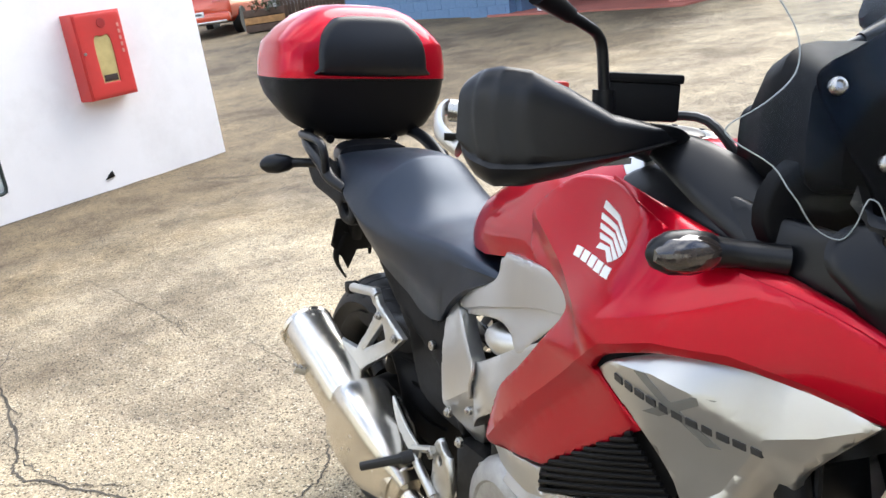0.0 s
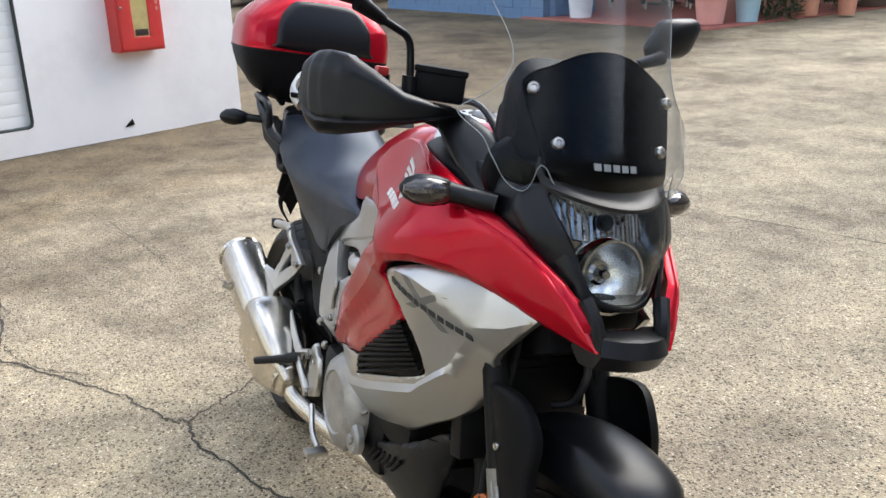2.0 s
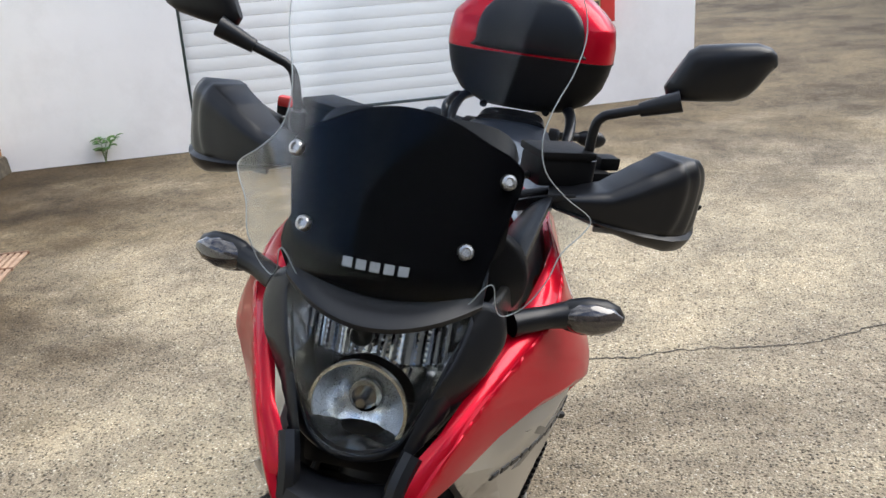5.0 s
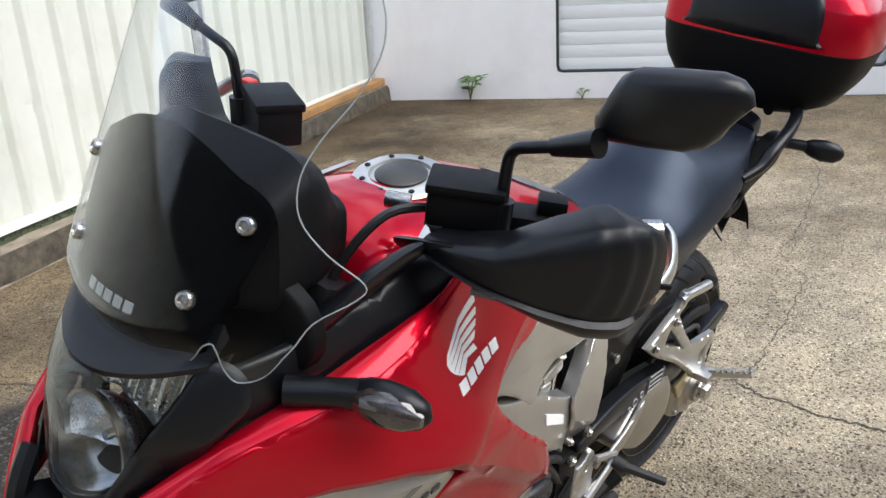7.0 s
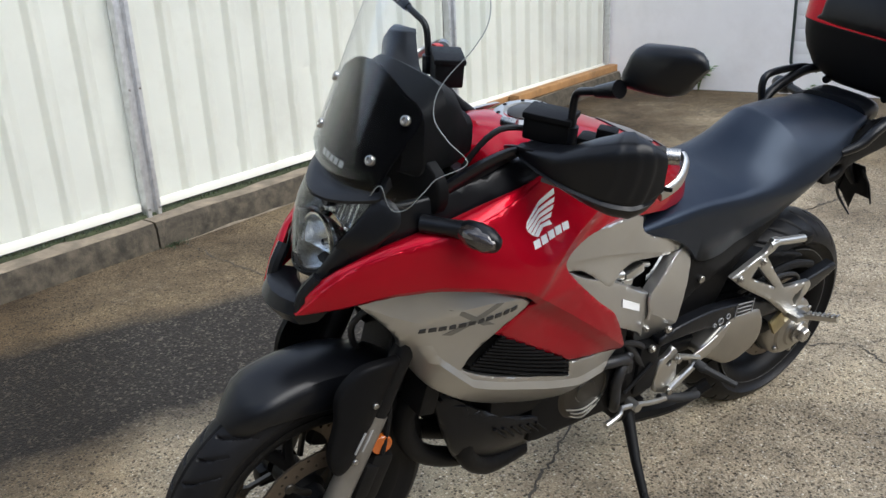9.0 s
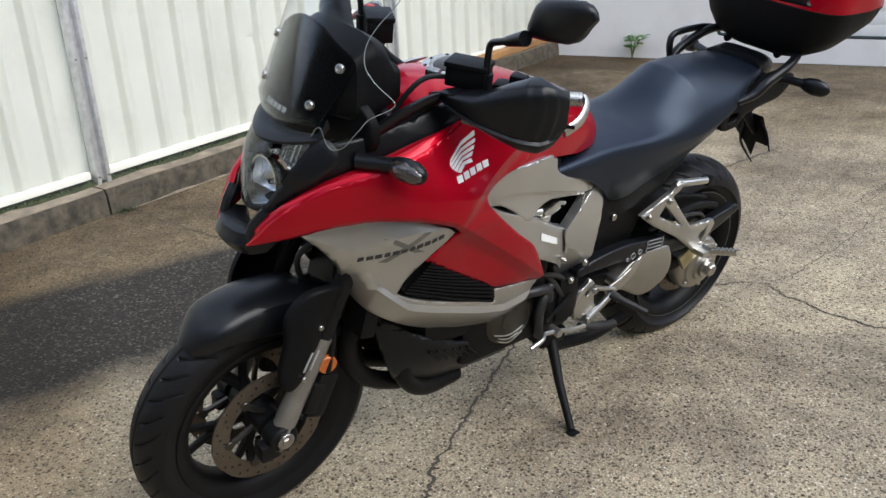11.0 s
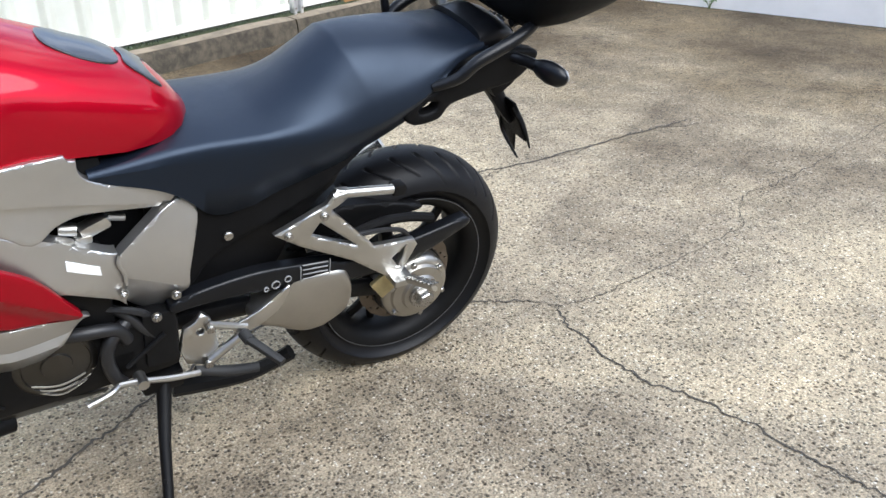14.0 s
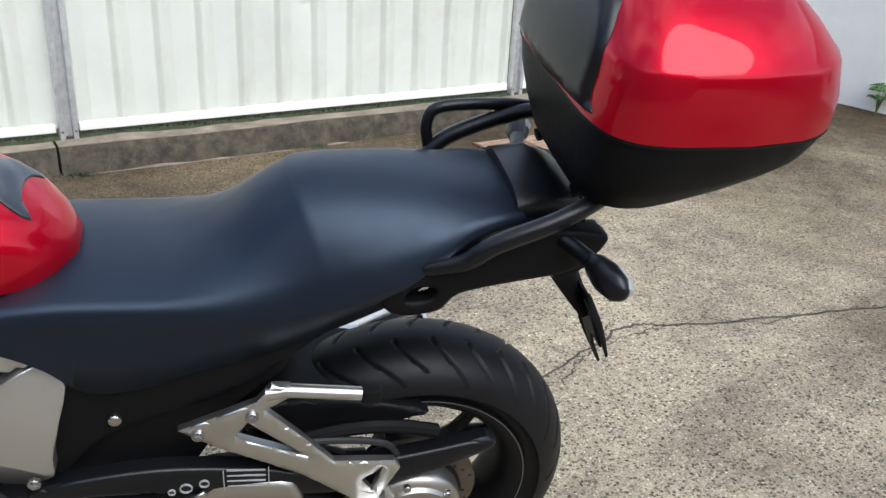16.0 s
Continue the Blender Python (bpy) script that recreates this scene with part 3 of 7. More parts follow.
kerb = thing("kerb", "mossy weathered concrete kerb at the foot of the fence", "kerb", FENCE, kind="structure")
s = -7.0
rk = random.Random(4)
while s < 4.72:
    ln = 2.42 if s > -0.2 else 1.15 if s < -1.2 else 1.0
    e = min(s + ln, 4.75)
    prof = [(-0.004, -0.05), (0.0, 0.10), (0.012, 0.128), (0.13, 0.135), (0.17, 0.13), (0.17, -0.05)]
    rings = []
    for k in range(9):
        a = s + 0.006 + (e - s - 0.012) * k / 8
        rings.append([Vector((a, d + 0.010 * noise.noise(Vector((a * 5, d * 9, zz * 9))), zz + (0.010 * noise.noise(Vector((a * 6, d * 7, zz * 5 + 3))) if zz > 0 else 0))) for d, zz in prof])
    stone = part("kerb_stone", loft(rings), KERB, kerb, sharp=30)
    part("pale_top", loft([[r[2] + Vector((0, 0.004, 0.003)), r[3] + Vector((0, 0, 0.003)), r[4] + Vector((0, -0.004, 0.003)), r[4] + Vector((0, -0.004, -0.004)), r[2] + Vector((0, 0.004, -0.004))] for r in rings]), KERBTOP, stone, "pale top of the kerb")
    s += ln

rings = []
for k in range(120):
    a = -0.1 + 2.6 * k / 119
    h = 0.006 * max(0.0, 0.15 + 1.9 * noise.noise(Vector((a * 4.5, 2, 7))))
    rings.append([Vector((a, -0.006 - h, -0.004)), Vector((a, -0.006 - h * 0.5, -0.002 + h)), Vector((a, 0.006, 1.6 * h)), Vector((a, 0.012, -0.01))])
SILT = material("mossy_silt", (0.035, 0.042, 0.016), 0.95, 0, 0, 0.5, 40, 1.0, 150)
bank = []
for k in range(80):
    a = -2.4 + 6.2 * k / 79
    f = 0.100 + 0.016 * noise.noise(Vector((a * 7, 5, 1)))
    bank.append([Vector((a, f, 0.130)), Vector((a, f + 0.012, 0.1405)), Vector((a, 0.172, 0.146)), Vector((a, 0.172, 0.12))])
part("silt_bank", loft(bank), SILT, kerb, "dark mossy silt under the fence")
part("mortar_fillet", loft(rings), KERBTOP, kerb, "pale mortar along the kerb foot")

sheet = thing("fence", "cream ribbed sheet-steel fence with galvanised posts", "fence", FENCE, kind="structure")
PITCH, FTOP = 0.195, 1.95
DENTS = [(.34, .92), (1.13, .68), (.54, .38), (1.0, .51), (1.97, .44), (1.18, .66), (.59, .35), (-.62, .75), (-1.3, .5)]


def fence_panel(s0, s1, phase):
    bm = bmesh.new()
    cols, a = [], s0 + ((phase - s0) % PITCH) - PITCH
    prof = [(0.0, 0), (0.03, 0), (0.06, 0), (0.092, 0), (0.096, 0.002), (0.114, 0.030), (0.119, 0.033), (0.134, 0.033), (0.140, 0.031), (0.180, 0.002), (0.187, 0.0)]
    while a < s1:
        for dx, dy in prof:
            if s0 <= a + dx <= s1:
                cols.append((a + dx, dy))
        a += PITCH
    cols = [(s0, 0)] + cols + [(s1, 0)]
    def face(x, y, zz):
        dent = sum(0.013 * math.exp(-(((x - a) / .028) ** 2 + ((zz - c) / .022) ** 2)) for a, c in DENTS)
        return (x, 0.180 - y + 0.003 * noise.noise(Vector((x * 3, zz * 2.5, 1))) + dent, zz)
    zs = [0.168 + 0.03 * k for k in range(31)] + [1.2, 1.4, 1.7, FTOP]
    V = [[bm.verts.new(face(x, y, zz)) for x, y in cols] for zz in zs]
    for r0, r1 in zip(V, V[1:]):
        for i in range(len(cols) - 1):
            bm.faces.new((r0[i], r0[i + 1], r1[i + 1], r1[i]))
    ext = bmesh.ops.solidify(bm, geom=bm.faces[:], thickness=0.0015)
    return bm


POSTS = [-7.4, -4.95, -2.5, -0.03, 2.43, 4.72]
for s0, s1 in zip(POSTS, POSTS[1:]):
    part("sheet", fence_panel(s0 + 0.02, s1 - 0.02, 0.100 if abs(s0 + 0.03) < 0.01 else 0.036), CREAM, sheet, sharp=20)
    part("bottom_rail", box(((s0 + s1) / 2, 0.148, 0.179), (s1 - s0 - 0.1, 0.03, 0.038), 0.003), CREAM, sheet, "cream steel bottom rail")
    part("top_rail", box(((s0 + s1) / 2, 0.148, FTOP), (s1 - s0 - 0.1, 0.035, 0.045), 0.003), CREAM, sheet)
for s in POSTS:
    post = part("post", join(box((s - 0.028, 0.125, 1.06), (0.022, 0.05, 1.9), 0.003), box((s + 0.028, 0.125, 1.06), (0.022, 0.05, 1.9), 0.003), box((s, 0.138, 1.06), (0.06, 0.02, 1.9), 0.002)), GALV, sheet, "galvanised steel post")
    for zz in (0.17, 0.75):
        part("bolt", disc((s - 0.028, 0.1, zz), (0, -1, 0), 0.006, 0.004, 8), STEEL, post)
        part("bolt", disc((s + 0.028, 0.1, zz), (0, -1, 0), 0.006, 0.004, 8), STEEL, post)

WOOD = material("old_timber", (0.36, 0.19, 0.07), 0.75, 0, 0, 0.25, 9, 0.4, 80, dirt=(0.12, 0.08, 0.05), dirt_amount=0.4)
plank = thing("timber_plank", "weathered orange timber plank lying on the kerb", "plank", FENCE)
part("board", box((3.90, 0.062, 0.165), (1.62, 0.085, 0.055), 0.006, pose(0, 0, 0, 0, 0, 0.6)), WOOD, plank)
plank2 = thing("timber_plank", "thin dark timber batten lying on the kerb", "plank", FENCE)
part("board", box((3.5, 0.125, 0.155), (1.3, 0.03, 0.04), 0.004), WOOD, plank2)

# ---------- drain grate ----------
RUST = material("rusty_steel", (0.16, 0.075, 0.04), 0.8, 0.3, 0, 0.3, 30, 0.4, 200, dirt=(0.30, 0.27, 0.23), dirt_amount=0.4)
GRATE = material("weathered_grate_bars", (0.38, 0.26, 0.18), 0.8, 0.1, 0, 0.3, 30, 0.4, 200, dirt=(0.14, 0.08, 0.05), dirt_amount=0.6)
DARK = material("drain_dark", (0.01, 0.009, 0.008), 0.9)
GU = Matrix.Translation((-1.16, -2.88, 0.0)) @ Matrix.Rotation(radians(20.9), 4, "Z")
grate = thing("drain_grate", "rusty slotted steel drain grate in the concrete", "grate", GU)
part("pit", box((0, 0, 0.0025), (0.56, 0.50, 0.004), 0), DARK, grate)
for i in range(15):
    part("bar", box((0, -0.24 + i * 0.48 / 14, 0.010), (0.56, 0.022, 0.012), 0.002), GRATE, grate)
for x in (-0.275, 0, 0.275):
    part("cross_bar", box((x, 0, 0.0115), (0.02, 0.51, 0.015), 0.002), RUST, grate)


# ---------- motorcycle ----------
BIKE = Matrix.Translation((0, -0.108, -0.008)) @ Matrix.Rotation(radians(2.0), 4, "Z") @ Matrix.Rotation(radians(-10.5), 4, "X")
bike = thing("motorcycle", "red and silver adventure motorcycle leaning on its side stand", "motorcycle", BIKE)
FLANK = fit_surface([(1.53, .79, .055), (1.45, .90, .11), (1.43, .82, .12), (1.27, .95, .185), (1.25, .83, .22), (1.1, .99, .19), (1.08, .855, .254), (1.06, .93, .207), (1.07, .76, .245), (.95, .75, .23),
                     (.80, .57, .20), (.9, .53, .215), (1.13, .68, .235), (1.0, 1.0, .17), (.9, .9, .2), (.75, .9, .17), (1.2, .60, .21), (1.35, .75, .14), (1.1, .5, .2), (.95, .43, .19)])


CREASE_TOP = [(1.08, .802), (1.19, .804), (1.24, .790), (1.30, .752), (1.345, .766), (1.41, .800)]
CREASE_LOW = [(.74, .497), (.896, .502), (1.0, .536), (1.195, .612), (1.26, .672), (1.30, .752)]


def height_of(line, a):
    return float(np.interp(a, [p[0] for p in line], [p[1] for p in line]))


def silver_y(a, b):
    """The silver panel: set below the red, bevelled above one crease and folded inward under another."""
    low = height_of(CREASE_LOW, a) if a < 1.30 else .752 - .9 * (a - 1.30)
    step = .010 * min(1, max(0, low - b) / .016) if a < 1.25 else .010 * min(1, max(0, low - b) / .016) * max(0, 1 - (a - 1.25) / .06)
    return FLANK(a, b) - 0.015 - 0.55 * max(0, b - height_of(CREASE_TOP, a)) + step - 0.5 * max(0, low - b - .016)


FOLD = [(1.52, .780), (1.44, .806), (1.36, .834), (1.28, .852), (1.20, .848), (1.13, .828), (1.08, .790), (.95, .690), (.85, .610), (.772, .543)]


VALLEY = [(.80, .970), (.88, .938), (.97, .898), (1.06, .858), (1.12, .80)]


def red_y(a, b):
    """The red flank: a full upper sweep, folded back below a sharp line."""
    d = rim_distance(np.array((a, b)), [FOLD + FOLD[::-1]])
    line = np.interp(a, [p[0] for p in FOLD[::-1]], [p[1] for p in FOLD[::-1]])
    tuck = min(.034, max(0, height_of(VALLEY, a) - b)) * .5 * min(1, max(0, (b - .79) / .05))
    return FLANK(a, b) + 0.004 - tuck - (0.5 * min(d, .030) + 0.06 * d if b < line else 0)


def scr(y, z):
    """The sweep of the clear screen: x over (y, z)."""
    return 1.405 - 0.42 * (z - 1.034) - 2.2 * y * y - 0.6 * max(0, 1.03 - z)


# -- wheels --
def tyre(center, R, width, rim, seed, grooves=34, rows=20):
    bm = bmesh.new()
    n, hw = 720, width / 2
    prof = []
    for i in range(-rows, rows + 1):
        a = i / rows
        ang = a * radians(78)
        prof.append((R - (1 - math.cos(ang)) * hw * 0.92, math.sin(ang) * hw / math.sin(radians(78))))
    low = [(rim + 0.026, hw * 0.90), (rim + 0.012, hw * 0.80), (rim - 0.004, hw * 0.74)]
    ring = [(r, -y) for r, y in reversed(low)] + prof + low
    V = []
    for k in range(n):
        th = 2 * math.pi * k / n
        row = []
        for r, y in ring:
            d = 0.0
            t = abs(y) / hw
            if 0.16 < t < 0.93 and r > rim + 0.04:
                ph = (k / n * grooves + 1.3 * t * t + (0.5 if y > 0 else 0)) % 1.0
                if ph < 0.13 and (t < .80 or int(k / n * grooves + 1.3 * t * t) % 2):
                    d = 0.006 * math.sin(math.pi * ph / .13) ** .5
            if t < 0.05 and width < 0.15:
                d = 0.004
            row.append(bm.verts.new((center[0] + (r - d) * math.sin(th), center[1] + y, center[2] + (r - d) * math.cos(th))))
        V.append(row)
    for k in range(n):
        a, b = V[k], V[(k + 1) % n]
        for i in range(len(ring) - 1):
            bm.faces.new((a[i], a[i + 1], b[i + 1], b[i]))
    return bm


def rim_mesh(c, r, hw):
    return lathe([(r + 0.006, -hw), (r + 0.006, -hw + 0.006), (r - 0.008, -hw + 0.012), (r - 0.022, -hw * 0.45), (r - 0.022, hw * 0.45), (r - 0.008, hw - 0.012), (r + 0.006, hw - 0.006), (r + 0.006, hw),
                  (r - 0.004, hw), (r - 0.026, hw * 0.75), (r - 0.036, hw * 0.4), (r - 0.036, -hw * 0.4), (r - 0.026, -hw * 0.75), (r - 0.004, -hw)], c, "y", 72, closed=True)


def y_spoke(c, th, hub, r, y0, w=0.020, t=0.018):
    """A spoke that forks in two before the rim."""
    def at(rad, ang, y=y0):
        return (c[0] + rad * math.sin(ang), c[1] + y, c[2] + rad * math.cos(ang))
    m = hub + (r - hub) * 0.35
    return join(tube([at(hub, th), at(m, th)], [w * 1.1, w], 8, flat=0.7), tube([at(m - 0.01, th), at((m + r) / 2, th + 0.13), at(r, th + 0.21)], [w * 0.85, w * 0.62], 8, flat=0.7),
                tube([at(m - 0.01, th), at((m + r) / 2, th - 0.13), at(r, th - 0.21)], [w * 0.85, w * 0.62], 8, flat=0.7))


def brake_disc(c, y, r_out, r_in, holes=48):
    n = 144
    loop = [(r_out * (1 - 0.012 * (1 if (k // 4) % 4 == 0 else 0)) * math.cos(2 * math.pi * k / n), r_out * (1 - 0.012 * (1 if (k // 4) % 4 == 0 else 0)) * math.sin(2 * math.pi * k / n)) for k in range(n)]
    hl = [[(r_in * math.cos(2 * math.pi * k / 72), r_in * math.sin(2 * math.pi * k / 72)) for k in range(72)]]
    for k in range(holes):
        rr = r_in + (r_out - r_in) * (0.30, 0.55, 0.78)[k % 3]
        a = 2 * math.pi * k / holes
        hl.append([(rr * math.cos(a) + 0.0038 * math.cos(q * math.pi / 3), rr * math.sin(a) + 0.0038 * math.sin(q * math.pi / 3)) for q in range(6)])
    return shell(loop, lambda a, b, d: Vector((c[0] + a, y + (0.0025 - d), c[2] + b)), 0.005, 0.03, 0, hl)


FC, FR = Vector((1.474, 0, 0.297)), 0.300
front = part("front_wheel", rim_mesh(FC, 0.216, 0.050), MATT, bike, "black cast front wheel")
part("tyre", tyre(FC, FR, 0.122, 0.216, 1), RUBBER, front, "black road tyre")
part("hub", lathe([(0.022, -0.075), (0.034, -0.07), (0.034, -0.03), (0.045, -0.02), (0.045, 0.02), (0.034, 0.03), (0.034, 0.07), (0.022, 0.075)], FC, "y", 32), MATT, front)
for k in range(5):
    part("spoke", y_spoke(FC, 0.35 + k * 2 * math.pi / 5, 0.04, 0.185, 0.0), MATT, front)
for s in (1, -1):
    d = part("brake_disc", brake_disc(FC, s * 0.064, 0.148, 0.104), DISC, front, "drilled steel brake disc")
    ring = []
    for k in range(6):
        a = 2 * math.pi * k / 6 + 0.3
        ring.append(tube([(FC.x + 0.042 * math.sin(a), s * 0.058, FC.z + 0.042 * math.cos(a)), (FC.x + 0.075 * math.sin(a + 0.25), s * 0.062, FC.z + 0.075 * math.cos(a + 0.25)), (FC.x + 0.106 * math.sin(a + 0.32), s * 0.064, FC.z + 0.106 * math.cos(a + 0.32))], 0.0075, 6))
        ring.append(disc((FC.x + 0.105 * math.sin(a + 0.32), s * 0.058, FC.z + 0.105 * math.cos(a + 0.32)), (0, s, 0), 0.012, 0.013, 12))
    part("disc_carrier", join(*ring), BRONZE, d)

RC, RR = Vector((0.0, 0, 0.305)), 0.315
rear = part("rear_wheel", rim_mesh(RC, 0.218, 0.075), MATT, bike, "black cast rear wheel")
part("tyre", tyre(RC, RR, 0.180, 0.218, 2, 30, 40), RUBBER, rear, "black road tyre with angled grooves")
part("hub", lathe([(0.09, 0.02), (0.09, 0.055), (0.07, 0.06), (0.05, -0.05), (0.03, -0.06)], RC, "y", 40), MATT, rear)
for k in range(5):
    part("spoke", y_spoke(RC, 0.2 + k * 2 * math.pi / 5, 0.07, 0.19, -0.005, 0.024), MATT, rear)
part("rim_sticker", lathe([(0.2205, 0.0765), (0.2222, 0.0765), (0.2222, 0.0775), (0.2205, 0.0775)], RC, "y", 72, True), GREYMARK, rear)
part("brake_disc", brake_disc(RC, 0.072, 0.128, 0.085, 36), DISC, rear, "drilled steel rear brake disc")

# -- fork --
AX = Vector((-0.43, 0, 0.903))
FORKGREY = material("fork_leg_paint", (0.24, 0.225, 0.20), 0.4, 0.5, 0.0, 0.1, 10, dirt=(0.08, 0.07, 0.06), dirt_amount=0.4)
for s in (1, -1):
    foot = FC + Vector((0.0, s * 0.107, 0))
    top = foot + AX * 0.62 + Vector((0.01, -s * 0.004, 0))
    leg = part("fork_leg", join(tube([foot - AX * 0.03, foot + AX * 0.26], [0.026, 0.025], 16, smooth=False)), FORKGREY, bike, "grey alloy fork leg")
    part("fork_tube", tube([foot + AX * 0.25, top], 0.0235, 14, smooth=False), MATT, leg, "dark upper fork tube")
    guard = [(1.469, .440), (1.425, .455), (1.375, .550), (1.325, .650), (1.345, .672), (1.410, .675), (1.457, .625), (1.467, .56), (1.484, .49)]
    part("fork_guard", shell(curve(guard, 4, True), lambda a, b, d, s=s: Vector((a, s * (0.143 - d - 4 * (a - 1.43 + 0.45 * (b - 0.55)) ** 2), b)), 0.02, 0.02, 0.008), BLACK, leg, "black plastic fork guard")
    for bx, bz in ((1.431, .462), (1.388, .585)):
        part("bolt", disc((bx, s * 0.140, bz), (0, s, 0), 0.0065, 0.006, 10), STEEL, leg)
    for i in range(2):
        part("lettering_bar", box((1.405 + 0.016 * i, s * 0.1435, .505), (0.005, 0.003, 0.05), 0.001, pose(0, 0, 0, 0, -27, 0)), PALEMARK, leg)
    part("axle_clamp", join(disc(foot + Vector((0, -s * 0.02, 0)), (0, s, 0), 0.036, 0.045, 24), box(foot + Vector((0.03, s * 0.0, -0.03)), (0.05, 0.035, 0.045), 0.008)), MATT, leg)
    part("axle_end", join(disc(foot + Vector((0, s * 0.02, 0)), (0, s, 0), 0.021, 0.012, 24), disc(foot + Vector((0, s * 0.03, 0)), (0, s, 0), 0.012, 0.006, 6)), STEEL, leg, "steel axle bolt")
    part("reflector", disc((1.358, s * 0.118, .460), (0.15, s, 0), 0.023, 0.012, 28), AMBER, leg, "round amber reflector")
    cal = part("brake_caliper", join(box((1.372, s * 0.098, .375), (0.055, 0.065, 0.12), 0.014, pose(0, 0, 0, 0, -22, 0)), box((1.395, s * 0.125, .38), (0.035, 0.02, 0.08), 0.008, pose(0, 0, 0, 0, -22, 0)),
                                   tube([(1.36, s * 0.13, .44), (1.34, s * 0.12, .52), (1.33, s * 0.10, .62), (1.30, s * 0.07, .75)], 0.006, 8)), MATT, leg, "black brake caliper with hose")

# -- front mudguard --
rings = []
for k in range(25):
    th = radians(33 - 91 * k / 24)
    t = k / 24
    r = 0.314 + 0.024 * min(1, t / .14) + 0.008 * t
    hw = 0.076 * (1 - 0.55 * max(0, 1 - t * 5) ** 2) * (1 if t < 0.75 else 1 - 0.5 * (t - 0.75) / 0.25)
    skirt = 0.012 + 0.040 * math.sin(math.pi * min(max((t - 0.1) / 0.75, 0), 1))
    ring = []
    for q in range(13):
        a = -1 + q / 6
        y = hw * math.sin(a * math.pi / 2) * (1.0)
        rr = r - (1 - math.cos(a * math.pi / 2)) * 0.03 - (skirt * max(0, abs(a) - 0.75) / 0.25 if abs(a) > 0.75 else 0)
        ring.append((y, rr))
    outer = [Vector((FC.x + rr * math.sin(th), y, FC.z + rr * math.cos(th))) for y, rr in ring]
    inner = [Vector((FC.x + (rr - 0.005) * math.sin(th), y * 0.95, FC.z + (rr - 0.005) * math.cos(th))) for y, rr in reversed(ring)]
    rings.append(outer + inner)
part("front_mudguard", loft(rings), SATIN, bike, "satin black front mudguard")

# -- tank --
RUBBERPAD = material("tank_pad_resin", (0.02, 0.022, 0.026), 0.3, 0, 0.4, 0.1, 30)
rings = []
TANK = ((.503, .035, .850, .826), (.525, .082, .880, .824), (.552, .110, .912, .822), (.585, .126, .938, .822), (.64, .142, .964, .824), (.72, .158, .995, .838), (.80, .170, 1.025, .85), (.88, .176, 1.042, .85), (.96, .178, 1.052, .85), (1.04, .176, 1.060, .85), (1.10, .165, 1.05, .85), (1.14, .15, 1.02, .85))
for x, w, zt, zb in TANK:
    ring = []
    for q in range(25):
        a = math.pi * q / 24
        e = 0.72 if x > 0.7 else 0.84
        y, h = math.copysign(abs(math.cos(a)) ** e, math.cos(a)) * w, abs(math.sin(a)) ** 0.85
        pinch = 1 - 0.10 * (1 - h) if x < 0.85 else 1
        ring.append(Vector((x, y * pinch, zb + (zt - zb) * h)))
    rings.append(ring)
tank = part("tank", loft(rings), RED, bike, "glossy red fuel tank", sharp=60)
part("filler_cap", join(lathe([(0.066, -0.012), (0.066, 0.006), (0.060, 0.010), (0.044, 0.011), (0.042, 0.006), (0.036, 0.008), (0.001, 0.010)], (0.965, 0, 1.052), frame_of((0.12, 0, 1)), 40)), CAST, tank, "round silver fuel cap")


cap_m = Matrix.Translation((.965, 0, 1.052)) @ Vector((0.12, 0, 1)).to_track_quat("Z", "Y").to_matrix().to_4x4()
for k in range(8):
    a = 2 * math.pi * k / 8 + .2
    part("cap_bolt", disc(cap_m @ Vector((.053 * math.cos(a), .053 * math.sin(a), .009)), (0.12, 0, 1), .0042, .003, 8), MATT, tank)
part("cap_centre", lathe([(.036, .0), (.036, .011), (.030, .014), (.001, .014)], (.965, 0, 1.052), frame_of((0.12, 0, 1)), 32), BRONZE, tank, "dark centre flap of the fuel cap")


def tank_top(x, y):
    """Height of the tank's skin over (x, y)."""
    w = float(np.interp(x, [q[0] for q in TANK], [q[1] for q in TANK]))
    top = float(np.interp(x, [q[0] for q in TANK], [q[2] for q in TANK]))
    c = min(abs(y) / w, 0.999) ** (1 / (0.72 if x > 0.7 else 0.84))
    return 0.84 + (top - 0.84) * (1 - c * c) ** 0.425


for half in ([(.603, 0), (.606, .030), (.594, .050), (.566, .060), (.550, .056), (.562, .034), (.566, 0)], [(.613, 0), (.616, .034), (.640, .054), (.690, .056), (.730, .038), (.738, 0)]):
    part("tank_pad", shell(curve(half + [(a, -b) for a, b in reversed(half) if b > 0], 3, True), lambda a, b, d: Vector((a, b, tank_top(a, b) + 0.003 - d)), 0.008, 0.010, 0.001), RUBBERPAD, tank, "dark grey tank pad")

# -- flanks: red, silver, grille --
RED_OUT = [(1.507, .785), (1.45, .862), (1.37, .912), (1.25, .948), (1.165, .976), (1.10, .995), (1.03, 1.010), (.95, 1.005), (.885, .965), (.855, .92), (.875, .878), (.95, .864), (1.005, .845), (1.005, .815), (.91, .722), (.84, .662), (.79, .585), (.768, .545), (.778, .532), (.948, .575), (1.168, .722), (1.100, .786), (1.13, .812), (1.20, .834), (1.28, .838), (1.36, .822), (1.44, .798)]
SIL_OUT = [(1.405, .798), (1.35, .818), (1.28, .832), (1.20, .828), (1.135, .806), (1.104, .784), (1.172, .722), (1.213, .657), (1.188, .622), (.938, .526), (.945, .568), (.85, .548), (.768, .528), (.752, .516), (.775, .512), (.83, .45), (.868, .39), (.895, .325), (.93, .345), (1.005, .418), (1.10, .475), (1.19, .53), (1.26, .58), (1.30, .645), (1.335, .72)]
